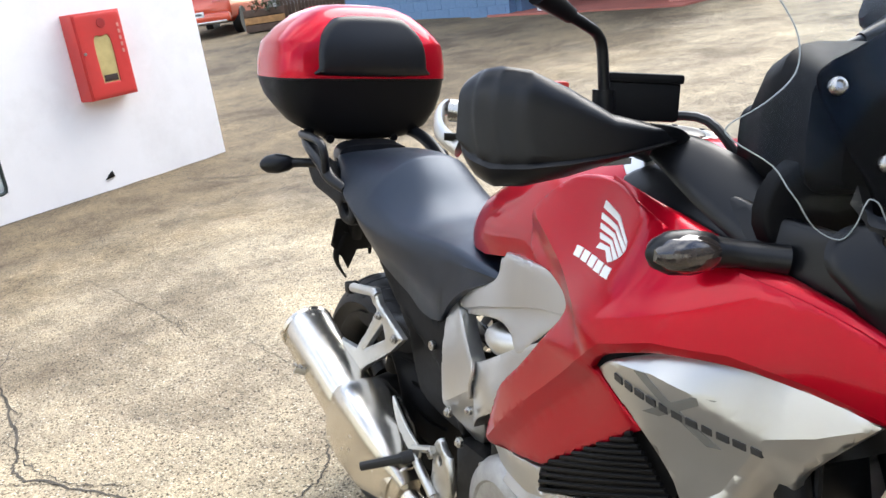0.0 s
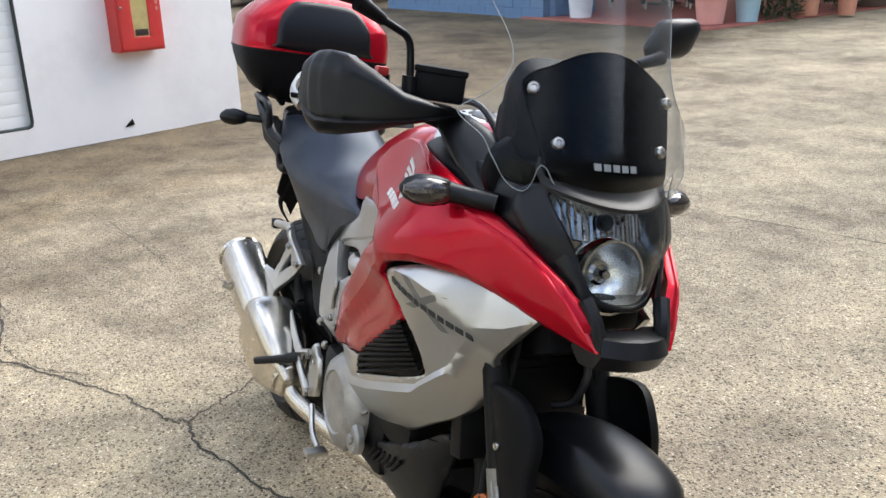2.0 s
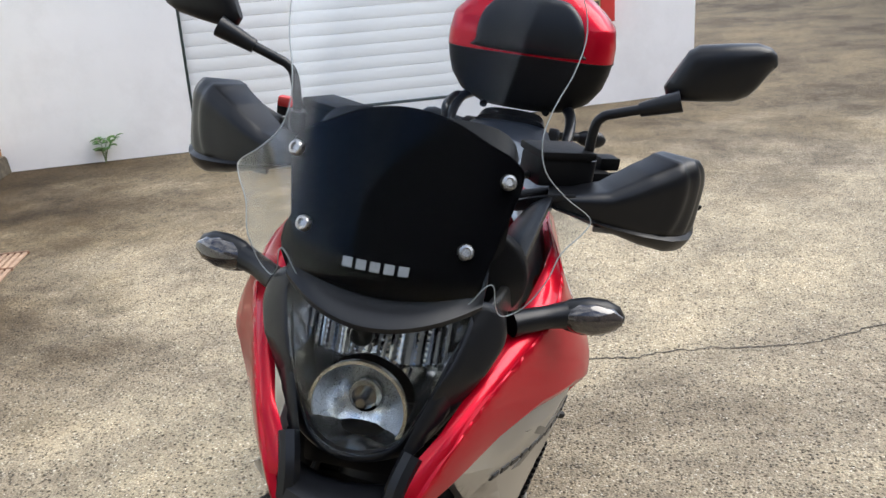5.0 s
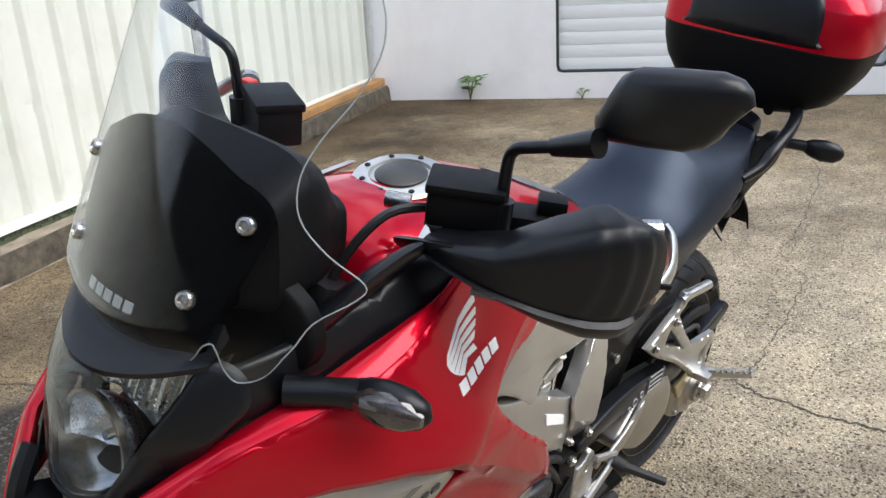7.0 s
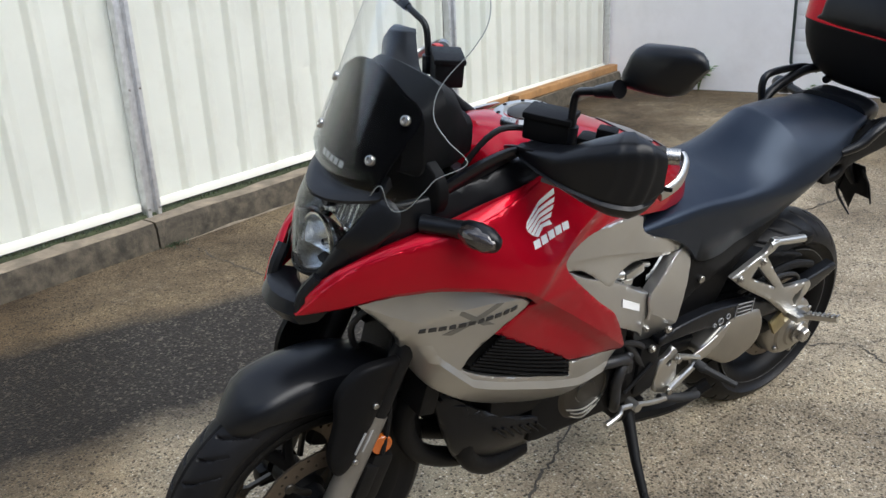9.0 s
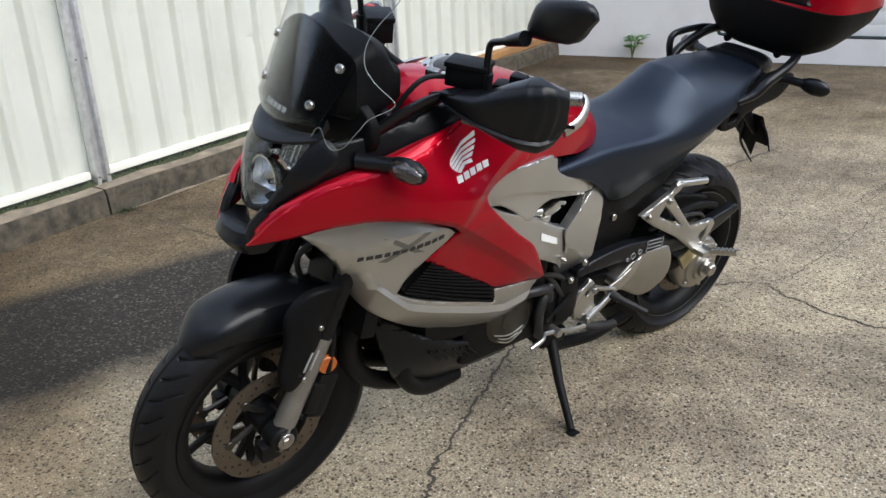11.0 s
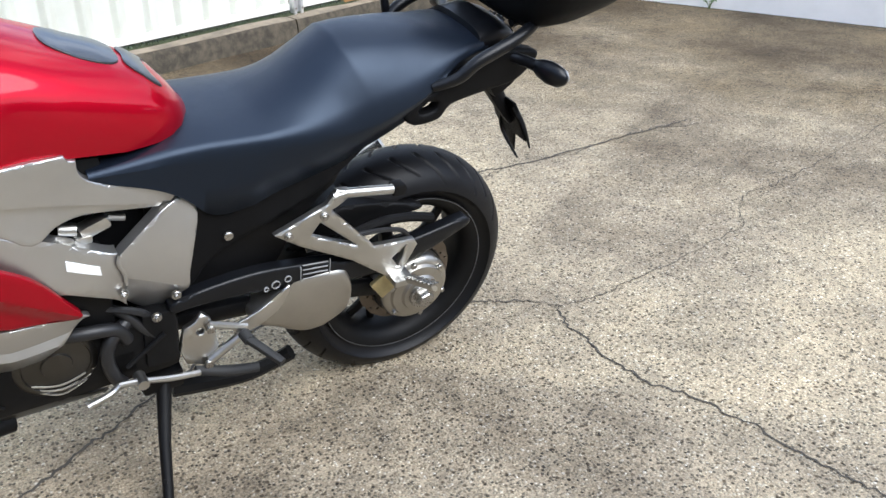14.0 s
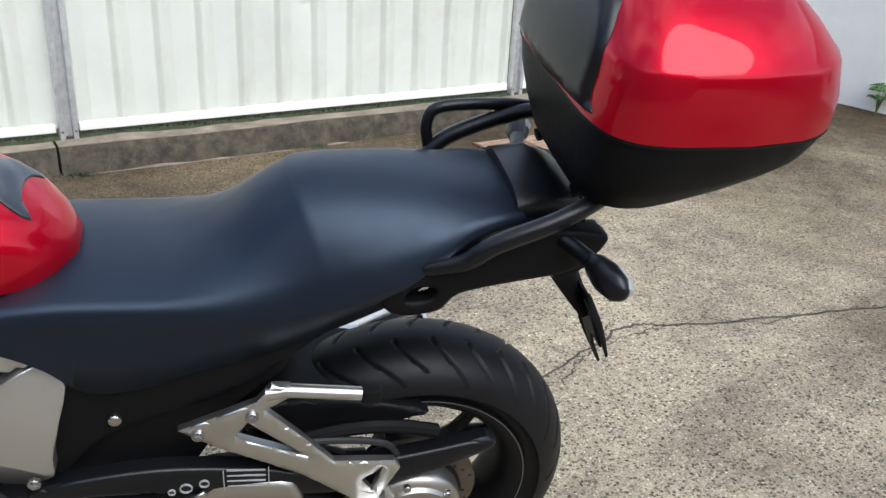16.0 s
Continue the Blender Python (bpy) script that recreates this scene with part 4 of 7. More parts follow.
for s in (1, -1):
    part("side_fairing", shell(curve(RED_OUT, 5, True, (0, 18, 19, 20, 21)), on_side(red_y, s), 0.012, 0.012, 0.0022, (), [FOLD, VALLEY[1:4]]), RED, bike, "glossy red side fairing", sharp=20)
    sil = part("side_panel", shell(curve(SIL_OUT, 5, True, (0, 5, 9, 10, 13, 17)), on_side(lambda a, b: silver_y(a, b), s), 0.014, 0.014, 0.0022, (), [CREASE_TOP, CREASE_LOW, [(a, b - .016) for a, b in CREASE_LOW[:-1]]]), SILVER, bike, "metallic silver side panel", sharp=20)
    part("grille", shell([(1.165, .722), (1.21, .657), (1.185, .618), (.93, .522), (.94, .572)], on_side(lambda a, b: FLANK(a, b) - 0.030, s), 0.006, 0.03, 0), MATT, sil, "black slatted air grille")
    for k in range(11):
        u = k / 10
        p0 = Vector((1.19 - .06 * u - .18 * u * u, 0, .625 + .085 * u)).lerp(Vector((1.155, 0, .715)), 0.0)
        p0 = Vector((1.205 - .05 * u, 0, .645 + .068 * u))
        q0 = Vector((.94 + .17 * u * u, 0, .53 + .145 * u))
        if u > 0.3:
            q0 = Vector((.945 + .20 * (u - .3) / .7, 0, .573 + .135 * (u - .3) / .7))
        pts = [(q.x, s * (FLANK(q.x, q.z) - 0.016), q.z) for q in (p0, p0.lerp(q0, 0.5), q0)]
        part("slat", tube(pts, 0.0035, 6, 3), BLACK, sil)
    # badge: a cross of grey blades and a line of lettering blocks
    for quad in ([(1.262, .728), (1.248, .728), (1.168, .803), (1.182, .803)], [(1.258, .788), (1.236, .788), (1.176, .752), (1.198, .752)]):
        part("badge_blade", shell(quad, on_side(lambda a, b: silver_y(a, b) + 0.0012, s), 0.005, 0.007, 0), BLADE, sil)
    for k in range(11):
        cx, cz = 1.294 - 0.0150 * k, .7345 + 0.0049 * k
        w, h = 0.0056 if k % 3 else 0.0046, 0.0044
        part("badge_bar", shell([(cx - w, cz - h + .002), (cx + w, cz - h - .002), (cx + w, cz + h - .002), (cx - w, cz + h + .002)], on_side(lambda a, b: silver_y(a, b) + 0.0022, s), 0.005, 0.03, 0), DARKMARK, sil)
    # wing emblem as plain white feathers, with a row of plain blocks beneath it
    tips = [(1.033, .984), (1.034, .968), (1.039, .956), (1.046, .945), (1.056, .934), (1.050, .922)]
    roots = [(1.117, .948), (1.122, .940), (1.120, .933), (1.114, .927), (1.106, .922), (1.094, .917)]
    for k in range(5):
        (ax, az), (bx, bz), (cx, cz), (dx, dz) = roots[k], tips[k], tips[k + 1], roots[k + 1]
        quad = [(ax, az), ((ax + bx) / 2 + .003, (az + bz) / 2 + .006), (bx, bz), (bx + .60 * (cx - bx), bz + .60 * (cz - bz)), ((ax + bx) / 2 + .003 + .6 * (dx + cx - ax - bx) / 2, (az + bz) / 2 + .006 + .6 * (dz + cz - az - bz) / 2), (ax + .78 * (dx - ax), az + .78 * (dz - az))]
        part("wing_stripe", shell(quad, on_side(lambda a, b: red_y(a, b) + 0.0012, s), 0.005, 0.012, 0), WHITE, bike, "white wing emblem stripe")
    for k in range(5):
        cx, cz = 1.103 - 0.0215 * k, .9085 + 0.0016 * k
        part("emblem_bar", shell([(cx - .0085, cz - .0062), (cx + .0085, cz - .0068), (cx + .0085, cz + .0058), (cx - .0085, cz + .0064)], on_side(lambda a, b: red_y(a, b) + 0.0012, s), 0.005, 0.02, 0), WHITE, bike, "white emblem block")

# -- headlamp, nose, beak --
def nose_x(y, z):
    """The front of the nose and headlamp: x over (y, z)."""
    x = 1.474 - 2.1 * max(0, z - .845) ** 2 - 10 * max(0, .845 - z) ** 2 - (3.9 + 40 * max(0, .93 - z)) * y * y
    return x


NOSE = [(0, .990), (.06, .996), (.112, 1.006), (.140, .990), (.150, .962), (.142, .94), (.128, .915), (.102, .873), (.082, .848), (.062, .838), (.03, .834), (0, .833)]
LAMP = [(0, .979), (.055, .985), (.108, .995), (.100, .960), (.082, .918), (.066, .880), (.050, .856), (.024, .846), (0, .844)]


def both(half):
    return half + [(-a, b) for a, b in reversed(half) if abs(a) > 1e-6]


def on_nose(f, off=0.0):
    return lambda a, b, d: Vector((f(a, b) + off - d, a, b))


lamp_loop = curve(both(LAMP), 4, True, (2, 13))
part("nose_cowl", shell(curve(both(NOSE), 4, True), on_nose(nose_x), 0.012, 0.018, 0.006, [lamp_loop]), SATIN, bike, "black plastic nose cowl")
MIRROR = material("lamp_reflector", (0.36, 0.365, 0.37), 0.12, 1.0, vary=0.3, scale=60)
BRIGHT = material("bright_bowl", (0.86, 0.87, 0.88), 0.28, 1.0, vary=0.1, scale=60)


def reflector_x(a, b):
    """The fluted reflector behind the lens."""
    return 1.398 - 0.42 * max(0, b - .925) - 3.6 * a * a + (0.003 * abs(math.sin(a * math.pi / .010)) if b > .925 else 0)


hole = [(.056 * math.cos(2 * math.pi * q / 32), .876 + .056 * math.sin(2 * math.pi * q / 32)) for q in range(32)]
back_loop = [(a * .94 if b > .9 else a * 1.06, .91 + (b - .91) * (.96 if b > .9 else 1.12)) for a, b in lamp_loop]
head = part("headlamp", shell(back_loop, lambda a, b, d: Vector((reflector_x(a, b) - d, a, b)), 0.01, 0.0036, 0, [hole]), MIRROR, bike, "large twin-reflector headlamp", sharp=20)
part("lens", shell(lamp_loop, on_nose(nose_x, 0.001), 0.003, 0.018, 0.0), LENS, head, "clear lamp lens")
bowl = lathe([(0.056, 0.004), (0.053, -0.010), (0.047, -0.024), (0.036, -0.036), (0.020, -0.044), (0.001, -0.046)], (1.425, -.003, .876), frame_of((1, 0, 0.12)), 40, caps=False)
part("low_beam_reflector", bowl, BRIGHT, head)
part("low_beam_ring", lathe([(0.059, -0.003), (0.059, 0.005), (0.055, 0.005), (0.055, -0.003)], (1.426, -.003, .876), frame_of((1, 0, 0.12)), 40, True), CHROME, head)
part("bulb", join(lathe([(.020, -.004), (.020, .006), (.015, .010), (.014, .004), (.001, .004)], (1.388, -.003, .874), frame_of((1, 0, 0.12)), 28), tube([(1.392, -.003, .874), (1.416, -.003, .877)], 0.006, 10)), MIRROR, head, "bright bulb shield")
part("bulb", disc((1.392, -0.012, .955), (1, 0, 0.2), 0.013, 0.014, 20), MATT, head)
part("lamp_wall", loft([[Vector((nose_x(a, b) - 0.002, a, b)) for a, b in lamp_loop], [Vector((reflector_x(*q) - 0.004, q[0], q[1])) for q in back_loop]], caps=False), MIRROR, head)
rings = []
for k in range(33):
    y = .118 * (k / 16 - 1)
    zl = .984 + .018 * (y / .112) ** 2
    x0, x1, zs = nose_x(y, zl) + .002, scr(y, 1.0) - .012, zl + .020
    rings.append([Vector((x0 - .010, y, zl - .006)), Vector((x0, y, zl - .005)), Vector((x0 + .001, y, zl + .001)), Vector((x0 - .004, y, zl + .005)), Vector(((x0 + x1) / 2, y, zl + .012)), Vector((x1, y, zs)), Vector((x1 - .010, y, zs + .020)), Vector((x1 - .016, y, zs)), Vector(((x0 + x1) / 2, y, zl + .002))])
part("lamp_brow", loft(rings), SATIN, head, "black brow over the lamp", sharp=50)
ROLL_OUT = [(1.490, .808), (1.45, .862), (1.37, .912), (1.31, .931), (1.25, .948), (1.205, .962), (1.165, .976), (1.10, .995), (1.03, 1.010)]
ROLL_IN = [(1.490, .055, .818), (1.44, .098, .874), (1.365, .128, .918), (1.31, .146, .939), (1.25, .160, .958), (1.20, .170, .976), (1.165, .177, .988), (1.10, .181, 1.003), (1.03, .169, 1.013)]


def smooth_run(points, n=49):
    """Even samples along a run of points."""
    k = np.linspace(0, len(points) - 1, n)
    return list(zip(*[np.interp(k, range(len(points)), [p[i] for p in points]).tolist() for i in range(len(points[0]))]))


# beak bar below the lamp
# added black block gives the opening under the lamp its darkness
part("dark_filler", box((1.40, 0, .815), (.05, .13, .05), .006), MATT, bike)
rings = []
for y in (-.062, -.05, -.03, 0, .03, .05, .062):
    b = 1 - (abs(y) / 0.062) ** 2
    x0 = 1.50 + 0.022 * b
    rings.append([Vector((x0 + dx, y, zz)) for dx, zz in ((-.060, .800), (-.03, .812), (0.0, .805), (.012, .782), (-.004, .757), (-.04, .752), (-.065, .770))])
part("beak", loft(rings), SATIN, bike, "black plastic beak under the lamp")
for s in (1, -1):
    part("beak_strut", tube([(1.495, s * .060, .785), (1.485, s * .062, .82), (1.462, s * .072, .852)], 0.013, 8), SATIN, bike)
    # the fairing's upper edge rolls inwards to the black shoulder
    rings = []
    for (x0, z0), (x1, y1, z1) in zip(smooth_run(ROLL_OUT), smooth_run(ROLL_IN)):
        y0 = red_y(x0, z0)
        lift = Vector((0, red_y(x0, z0 + .004) - y0, .004)).normalized() * .014
        p0, p2 = Vector((x0, y0 - .0015, z0 - .002)), Vector((x1, y1, z1))
        p1 = p0.lerp(p2, .35) + lift
        top = [p0 * (1 - u) ** 2 + p1 * 2 * u * (1 - u) + p2 * u * u for u in (q / 8 for q in range(9))]
        rings.append([Vector((v.x, s * v.y, v.z)) for v in top + [p2 - Vector((0, 0, .010)), p0 - Vector((0, .012, .006))]])
    part("fairing_edge", loft(rings), RED, bike, sharp=50)
    # black shoulder between nose and red flank
    sh = [(1.47, .83), (1.40, .895), (1.33, .925), (1.22, .955), (1.10, .990), (1.03, 1.01), (1.08, 1.035), (1.18, 1.02), (1.28, 1.0), (1.36, .985), (1.42, .93)]
    shf = fit_surface([(1.47, .83, .06), (1.40, .895, .108), (1.33, .925, .135), (1.22, .955, .160), (1.10, .99, .172), (1.03, 1.01, .158), (1.08, 1.035, .140), (1.18, 1.02, .145), (1.28, 1.0, .138), (1.36, .985, .118), (1.42, .93, .092)])
    part("cowl_shoulder", shell(curve(sh, 4, True), on_side(lambda a, b, f=shf: f(a, b) + 0.003, s), 0.010, 0.018, 0.006), SATIN, bike, "black plastic cowl shoulder")
    part("trim", shell(curve([(1.03, 1.008), (1.10, 1.012), (1.02, 1.045), (.96, 1.05)], 3, True), on_side(lambda a, b: 0.158 - 1.2 * (b - 1.0), s), 0.01, 0.02, 0.003), SILVER, bike)

# -- screen --
DARKS = [(0, .985), (.05, .990), (.105, 1.008), (.118, 1.05), (.132, 1.10), (.140, 1.145), (.125, 1.165), (.10, 1.178), (.05, 1.202), (0, 1.21)]
part("dark_screen", shell(curve(both(DARKS), 4, True), lambda a, b, d: Vector((scr(a, b) - 0.008 - d, a, b)), 0.004, 0.02, 0.003), DARKGLASS, bike, "gloss black inner screen")
CLR = [(0, .988), (.06, .993), (.098, 1.004), (.118, 1.03), (.128, 1.03), (.132, 1.005), (.142, .990), (.165, 1.002), (.186, 1.035), (.196, 1.062), (.220, 1.085), (.222, 1.100), (.190, 1.125), (.162, 1.155), (.153, 1.19), (.160, 1.225), (.176, 1.265), (.182, 1.31), (.165, 1.355), (.12, 1.388), (.06, 1.400), (0, 1.403)]
screen = part("clear_screen", shell(curve(both(CLR), 4, True), lambda a, b, d: Vector((scr(a, b) - d, a, b)), 0.004, 0.02, 0.0), CLEAR, bike, "tall clear plastic windscreen")
EDGE = material("screen_edge", (0.28, 0.30, 0.30), 0.2, vary=0.03)
loop = curve(both(CLR), 4, True)
part("polished_edge", tube([(scr(a, b) - 0.002, a, b) for a, b in list(loop) + [loop[0]]], 0.0008, 6, smooth=False), EDGE, screen, "bright polished screen edge")
for y, zz in ((.124, 1.143), (-.130, 1.143), (.091, 1.068), (-.101, 1.068)):
    x = scr(y, zz)
    part("screen_bolt", join(lathe([(0.0095, -0.004), (0.0095, 0.002), (0.0078, 0.0045), (0.005, 0.005), (0.0042, 0.002), (0.001, 0.002)], (x, y, zz), frame_of((1, 3.4 * y, 0.5)), 20)), STEEL, screen, "shiny hex-socket screen bolt")
for k in range(5):
    y = -0.039 + k * 0.0165
    part("emblem_bar", shell([(y - .0058, 1.035), (y + .0058, 1.035), (y + .0058, 1.045), (y - .0058, 1.045)], lambda a, b, d: Vector((scr(a, b) - 0.0065 - d, a, b)), 0.0012, 0.03, 0), PALEMARK, bike, "white emblem block")
# instrument housing behind the screen
rings = []
for x, w, z0, z1 in ((1.315, .10, 1.03, 1.10), (1.29, .13, 1.02, 1.165), (1.245, .128, 1.02, 1.19), (1.210, .116, 1.02, 1.172), (1.178, .100, 1.03, 1.120), (1.166, .098, 1.036, 1.118)):
    rings.append([Vector((x, w * math.copysign(abs(math.cos(a)) ** 0.42, math.cos(a)), (z0 + z1) / 2 + (z1 - z0) / 2 * math.copysign(abs(math.sin(a)) ** 0.42, math.sin(a)))) for a in (2 * math.pi * q / 24 for q in range(24))])
part("instrument_housing", loft(rings), BLACK, bike, "black instrument housing", sharp=30)
part("inner_cowl", shell(curve([(-.16, .99), (-.13, 1.06), (0, 1.08), (.13, 1.06), (.16, .99), (.10, .93), (0, .9), (-.10, .93)], 4, True), lambda a, b, d: Vector((1.30 - 1.0 * a * a - d, a, b)), 0.02, 0.03, 0.005), BLACK, bike)


def along_line(values, n):
    return list(np.interp(np.linspace(0, 1, n), np.linspace(0, 1, len(values)), values))


# -- handlebar, guards, mirrors, indicators --
for s in (1, -1):
    hand_bar = part("handlebar", tube([(1.02, s * .08, 1.03), (1.03, s * .15, 1.05), (1.012, s * .22, 1.070), (.968, s * .285, 1.081), (.918, s * .338, 1.086)], 0.0115, 12), MATT, bike, "black tubular handlebar")
    part("grip", tube([(.990, s * .256, 1.077), (.957, s * .299, 1.083), (.924, s * .332, 1.086)], [0.016, 0.0165, 0.0175], 14), PEGRUBBER, hand_bar, "black rubber grip")
    part("bar_end", tube([(.924, s * .332, 1.086), (.906, s * .350, 1.087)], 0.0145, 14, smooth=False), STEEL, hand_bar, "steel bar end")
    part("guard_bracket", tube([(.903, s * .353, 1.092), (.910, s * .368, 1.082), (.945, s * .386, 1.062), (.988, s * .386, 1.046)], [0.014, 0.012], 8, flat=0.5), CAST, hand_bar, "bare alloy guard bracket")
    # switch block and reservoir
    part("switch_block", join(box((1.0, s * .225, 1.072), (0.05, 0.05, 0.055), 0.01, pose(0, 0, 0, 0, 0, s * 30)), box((0.985, s * .245, 1.108), (0.03, 0.035, 0.02), 0.004, pose(0, 0, 0, 0, 0, s * 30))), BLACK, hand_bar)
    if s > 0:
        part("clutch_reservoir", join(box((1.055, s * .17, 1.105), (0.062, 0.085, 0.042), 0.007, pose(0, 0, 0, 0, 0, s * 30)), box((1.055, s * .17, 1.13), (0.068, 0.09, 0.012), 0.004, pose(0, 0, 0, 0, 0, s * 30))), BLACK, hand_bar, "black square fluid reservoir")
        part("banjo_bolt", join(disc((1.085, s * .115, 1.095), (0.5, -s, 0), 0.010, 0.03, 10)), STEEL, hand_bar)
    else:
        part("brake_reservoir", join(box((1.045, s * .155, 1.11), (0.06, 0.09, 0.05), 0.006, pose(0, 0, 0, 0, 0, s * 30)), box((1.045, s * .155, 1.138), (0.066, 0.095, 0.012), 0.004, pose(0, 0, 0, 0, 0, s * 30))), BLACK, hand_bar, "black square fluid reservoir")
    if s < 0:
        part("kill_switch", box((1.0, s * .25, 1.122), (0.018, 0.022, 0.016), 0.004), CABRED, hand_bar, "red kill switch")
    part("lever", tube([(1.05, s * .20, 1.07), (1.04, s * .27, 1.065), (1.0, s * .36, 1.06), (.975, s * .40, 1.06)], [0.010, 0.007, 0.006], 8, flat=0.6), MATT, hand_bar)
    # cable bundle
    part("cable", tube([(1.06, s * .14, 1.09), (1.12, s * .11, 1.09), (1.16, s * .08, 1.03), (1.18, s * .06, .95)], 0.006, 8), HOSE, hand_bar)
    # guard: a blown shield with layered steps towards its outer end and a proud lower lip
    plan = curve([(1.114, .165), (1.114, .20), (1.103, .25), (1.083, .30), (1.060, .340), (1.036, .363), (1.012, .375), (.990, .379)], 7)
    zlo = along_line([1.066, 1.056, 1.040, 1.022, 1.010, 1.007, 1.018, 1.040], len(plan))
    zhi = along_line([1.084, 1.086, 1.096, 1.124, 1.143, 1.146, 1.140, 1.124], len(plan))
    rings = []
    for i, p in enumerate(plan):
        a, c = plan[max(i - 1, 0)], plan[min(i + 1, len(plan) - 1)]
        t = Vector((c[0] - a[0], c[1] - a[1], 0)).normalized()
        n = Vector((-t.y, t.x, 0))
        if n.x + n.y < 0:
            n = -n
        u = i / (len(plan) - 1)
        fat = 0.22 + 0.78 * math.sin(math.pi * min(u * 0.82 + 0.08, 1)) ** 0.7
        mid, half = (zlo[i] + zhi[i]) / 2, (zhi[i] - zlo[i]) / 2
        ring = []
        for q in range(26):
            v = -1 + 2 * q / 25
            out = 0.018 * fat * (1 - abs(v) ** 5)
            uu = u + 0.07 * v * v - 0.05 * v
            layer = sum(1 / (1 + math.exp(-(uu - k) / 0.006)) for k in (.60, .72, .84))
            ramp_up = max(0, uu - .50) * 0.034
            if v > -0.6:
                out += ramp_up - 0.0042 * layer
            else:
                out += 0.007 * min(1, (-.6 - v) / .06) * min(1, (1 - u) * 4)
            ring.append(Vector((p[0], p[1], mid + v * half)) + n * out)
        back = 0.050 * fat + 0.004
        for q in range(8):
            v = 1 - 2 * q / 7
            ring.append(Vector((p[0], p[1], mid + v * half * (0.97 if abs(v) > .9 else 0.9))) - n * (back if abs(v) > .9 else 0.008))
        rings.append([Vector((v.x, s * v.y, v.z)) for v in ring])
    gd = part("handguard", loft(rings), SATIN, bike, "satin black plastic handguard", sharp=50)
    part("guard_arm", tube([(1.110, s * .20, 1.074), (1.118, s * .165, 1.070), (1.10, s * .12, 1.05)], [0.017, 0.014], 10, flat=0.45), SATIN, gd)
    part("cowl_horn", tube([(1.098, s * .160, 1.062), (1.13, s * .150, 1.052), (1.18, s * .135, 1.025), (1.25, s * .12, .985)], [0.020, 0.032, 0.042, 0.046], 14, flat=0.32), SATIN, bike, "black plastic horn of the inner cowl")
    part("guard_bolt", disc((1.112, s * .204, 1.072), (1, s * .25, 0), 0.007, 0.014, 10), STEEL, gd)
    part("lettering_bar", shell([(.235, 1.040), (.275, 1.034), (.275, 1.041), (.235, 1.047)], lambda a, b, d, s=s: Vector((1.137 - 1.9 * max(0, a - .2) ** 1.5 - d, s * a, b)), .012, .02, 0), GREYMARK, gd)
    # mirror
    stem = part("mirror_stem", join(tube([(1.047, s * .214, 1.085), (1.047, s * .214, 1.122)], 0.0135, 12, smooth=False), tube([(1.047, s * .214, 1.10), (1.049, s * .214, 1.165), (1.051, s * .222, 1.186), (1.055, s * .242, 1.196), (1.060, s * .300, 1.217)], 0.0072, 10), tube([(1.058, s * .270, 1.206), (1.064, s * .322, 1.228)], [0.010, 0.0155], 12, smooth=False)), SATIN, bike, "black mirror stem")
    rings = []
    for k, (u, h, dp) in enumerate(((0, .50, .35), (.04, .78, .6), (.14, .96, .85), (.45, 1, 1), (.74, 1, .92), (.88, .86, .72), (.96, .62, .5), (1, .30, .25))):
        cy, cz = .308 + u * .130, 1.260 + u * .020
        ring = []
        for q in range(26):
            a = 2 * math.pi * q / 26
            ex, ez = math.copysign(abs(math.cos(a)) ** 0.75, math.cos(a)), math.copysign(abs(math.sin(a)) ** 0.6, math.sin(a))
            ring.append(Vector((1.032 - .014 * u + (0.030 * dp * ex if ex > 0 else 0.006 * ex), s * (cy + .009 * ez * (1 - 2 * (u > .5) * 0)), cz + .042 * h * ez)))
        rings.append(ring)
    mir = part("mirror", loft(rings), SATIN, stem, "black mirror housing")
    if s < 0:
        for ob in (stem, mir):
            for v in ob.data.vertices:
                v.co.y -= .016 * min(1, max(0, (v.co.z - 1.10) / .1))
    # indicator
    ind = part("front_indicator", tube([(1.30, s * .15, .958), (1.27, s * .19, .962), (1.255, s * .215, .964)], [0.017, 0.015, 0.018], 12), SATIN, bike, "black indicator with smoked lens")
    rings = []
    for u, rr in ((0, .013), (.15, .021), (.4, .0255), (.7, .024), (.9, .016), (1, .004)):
        cy, cx = .205 + u * .085, 1.255 - u * .02
        rings.append([Vector((cx + rr * 0.85 * math.cos(a), s * cy, .964 + rr * math.sin(a))) for a in (2 * math.pi * q / 18 for q in range(18))])
    body = part("indicator_body", loft(rings), SATIN, ind)
    rings = []
    for u, rr in ((.12, .014), (.3, .0225), (.55, .0245), (.8, .019), (.97, .007)):
        cy, cx = .205 + u * .085, 1.262 - u * .02
        rings.append([Vector((cx + rr * 0.85 * math.cos(a), s * cy, .964 + rr * 0.9 * math.sin(a))) for a in (math.pi * (q / 12 - 0.5) for q in range(13))] + [Vector((cx, s * cy, .964))])
    part("indicator_lens", loft(rings), material("smoky_amber", (0.035, 0.028, 0.025), 0.08, 0.1, 1.0, 0.3, 120) if s > 0 else bpy.data.materials["smoky_amber"], ind, "smoked indicator lens")

# the bars stand a little to the left
piv, sax = Vector((1.20, 0, 0.90)), Vector((-0.43, 0, 0.903))
STEER = Matrix.Translation(piv) @ Matrix.Rotation(radians(3.3), 4, sax) @ Matrix.Translation(-piv)
for ob in bike.children:
    if ob.name.split(".")[0] in ("handlebar", "handguard", "mirror_stem", "fork_leg", "front_wheel", "front_mudguard"):
        ob.matrix_local = STEER

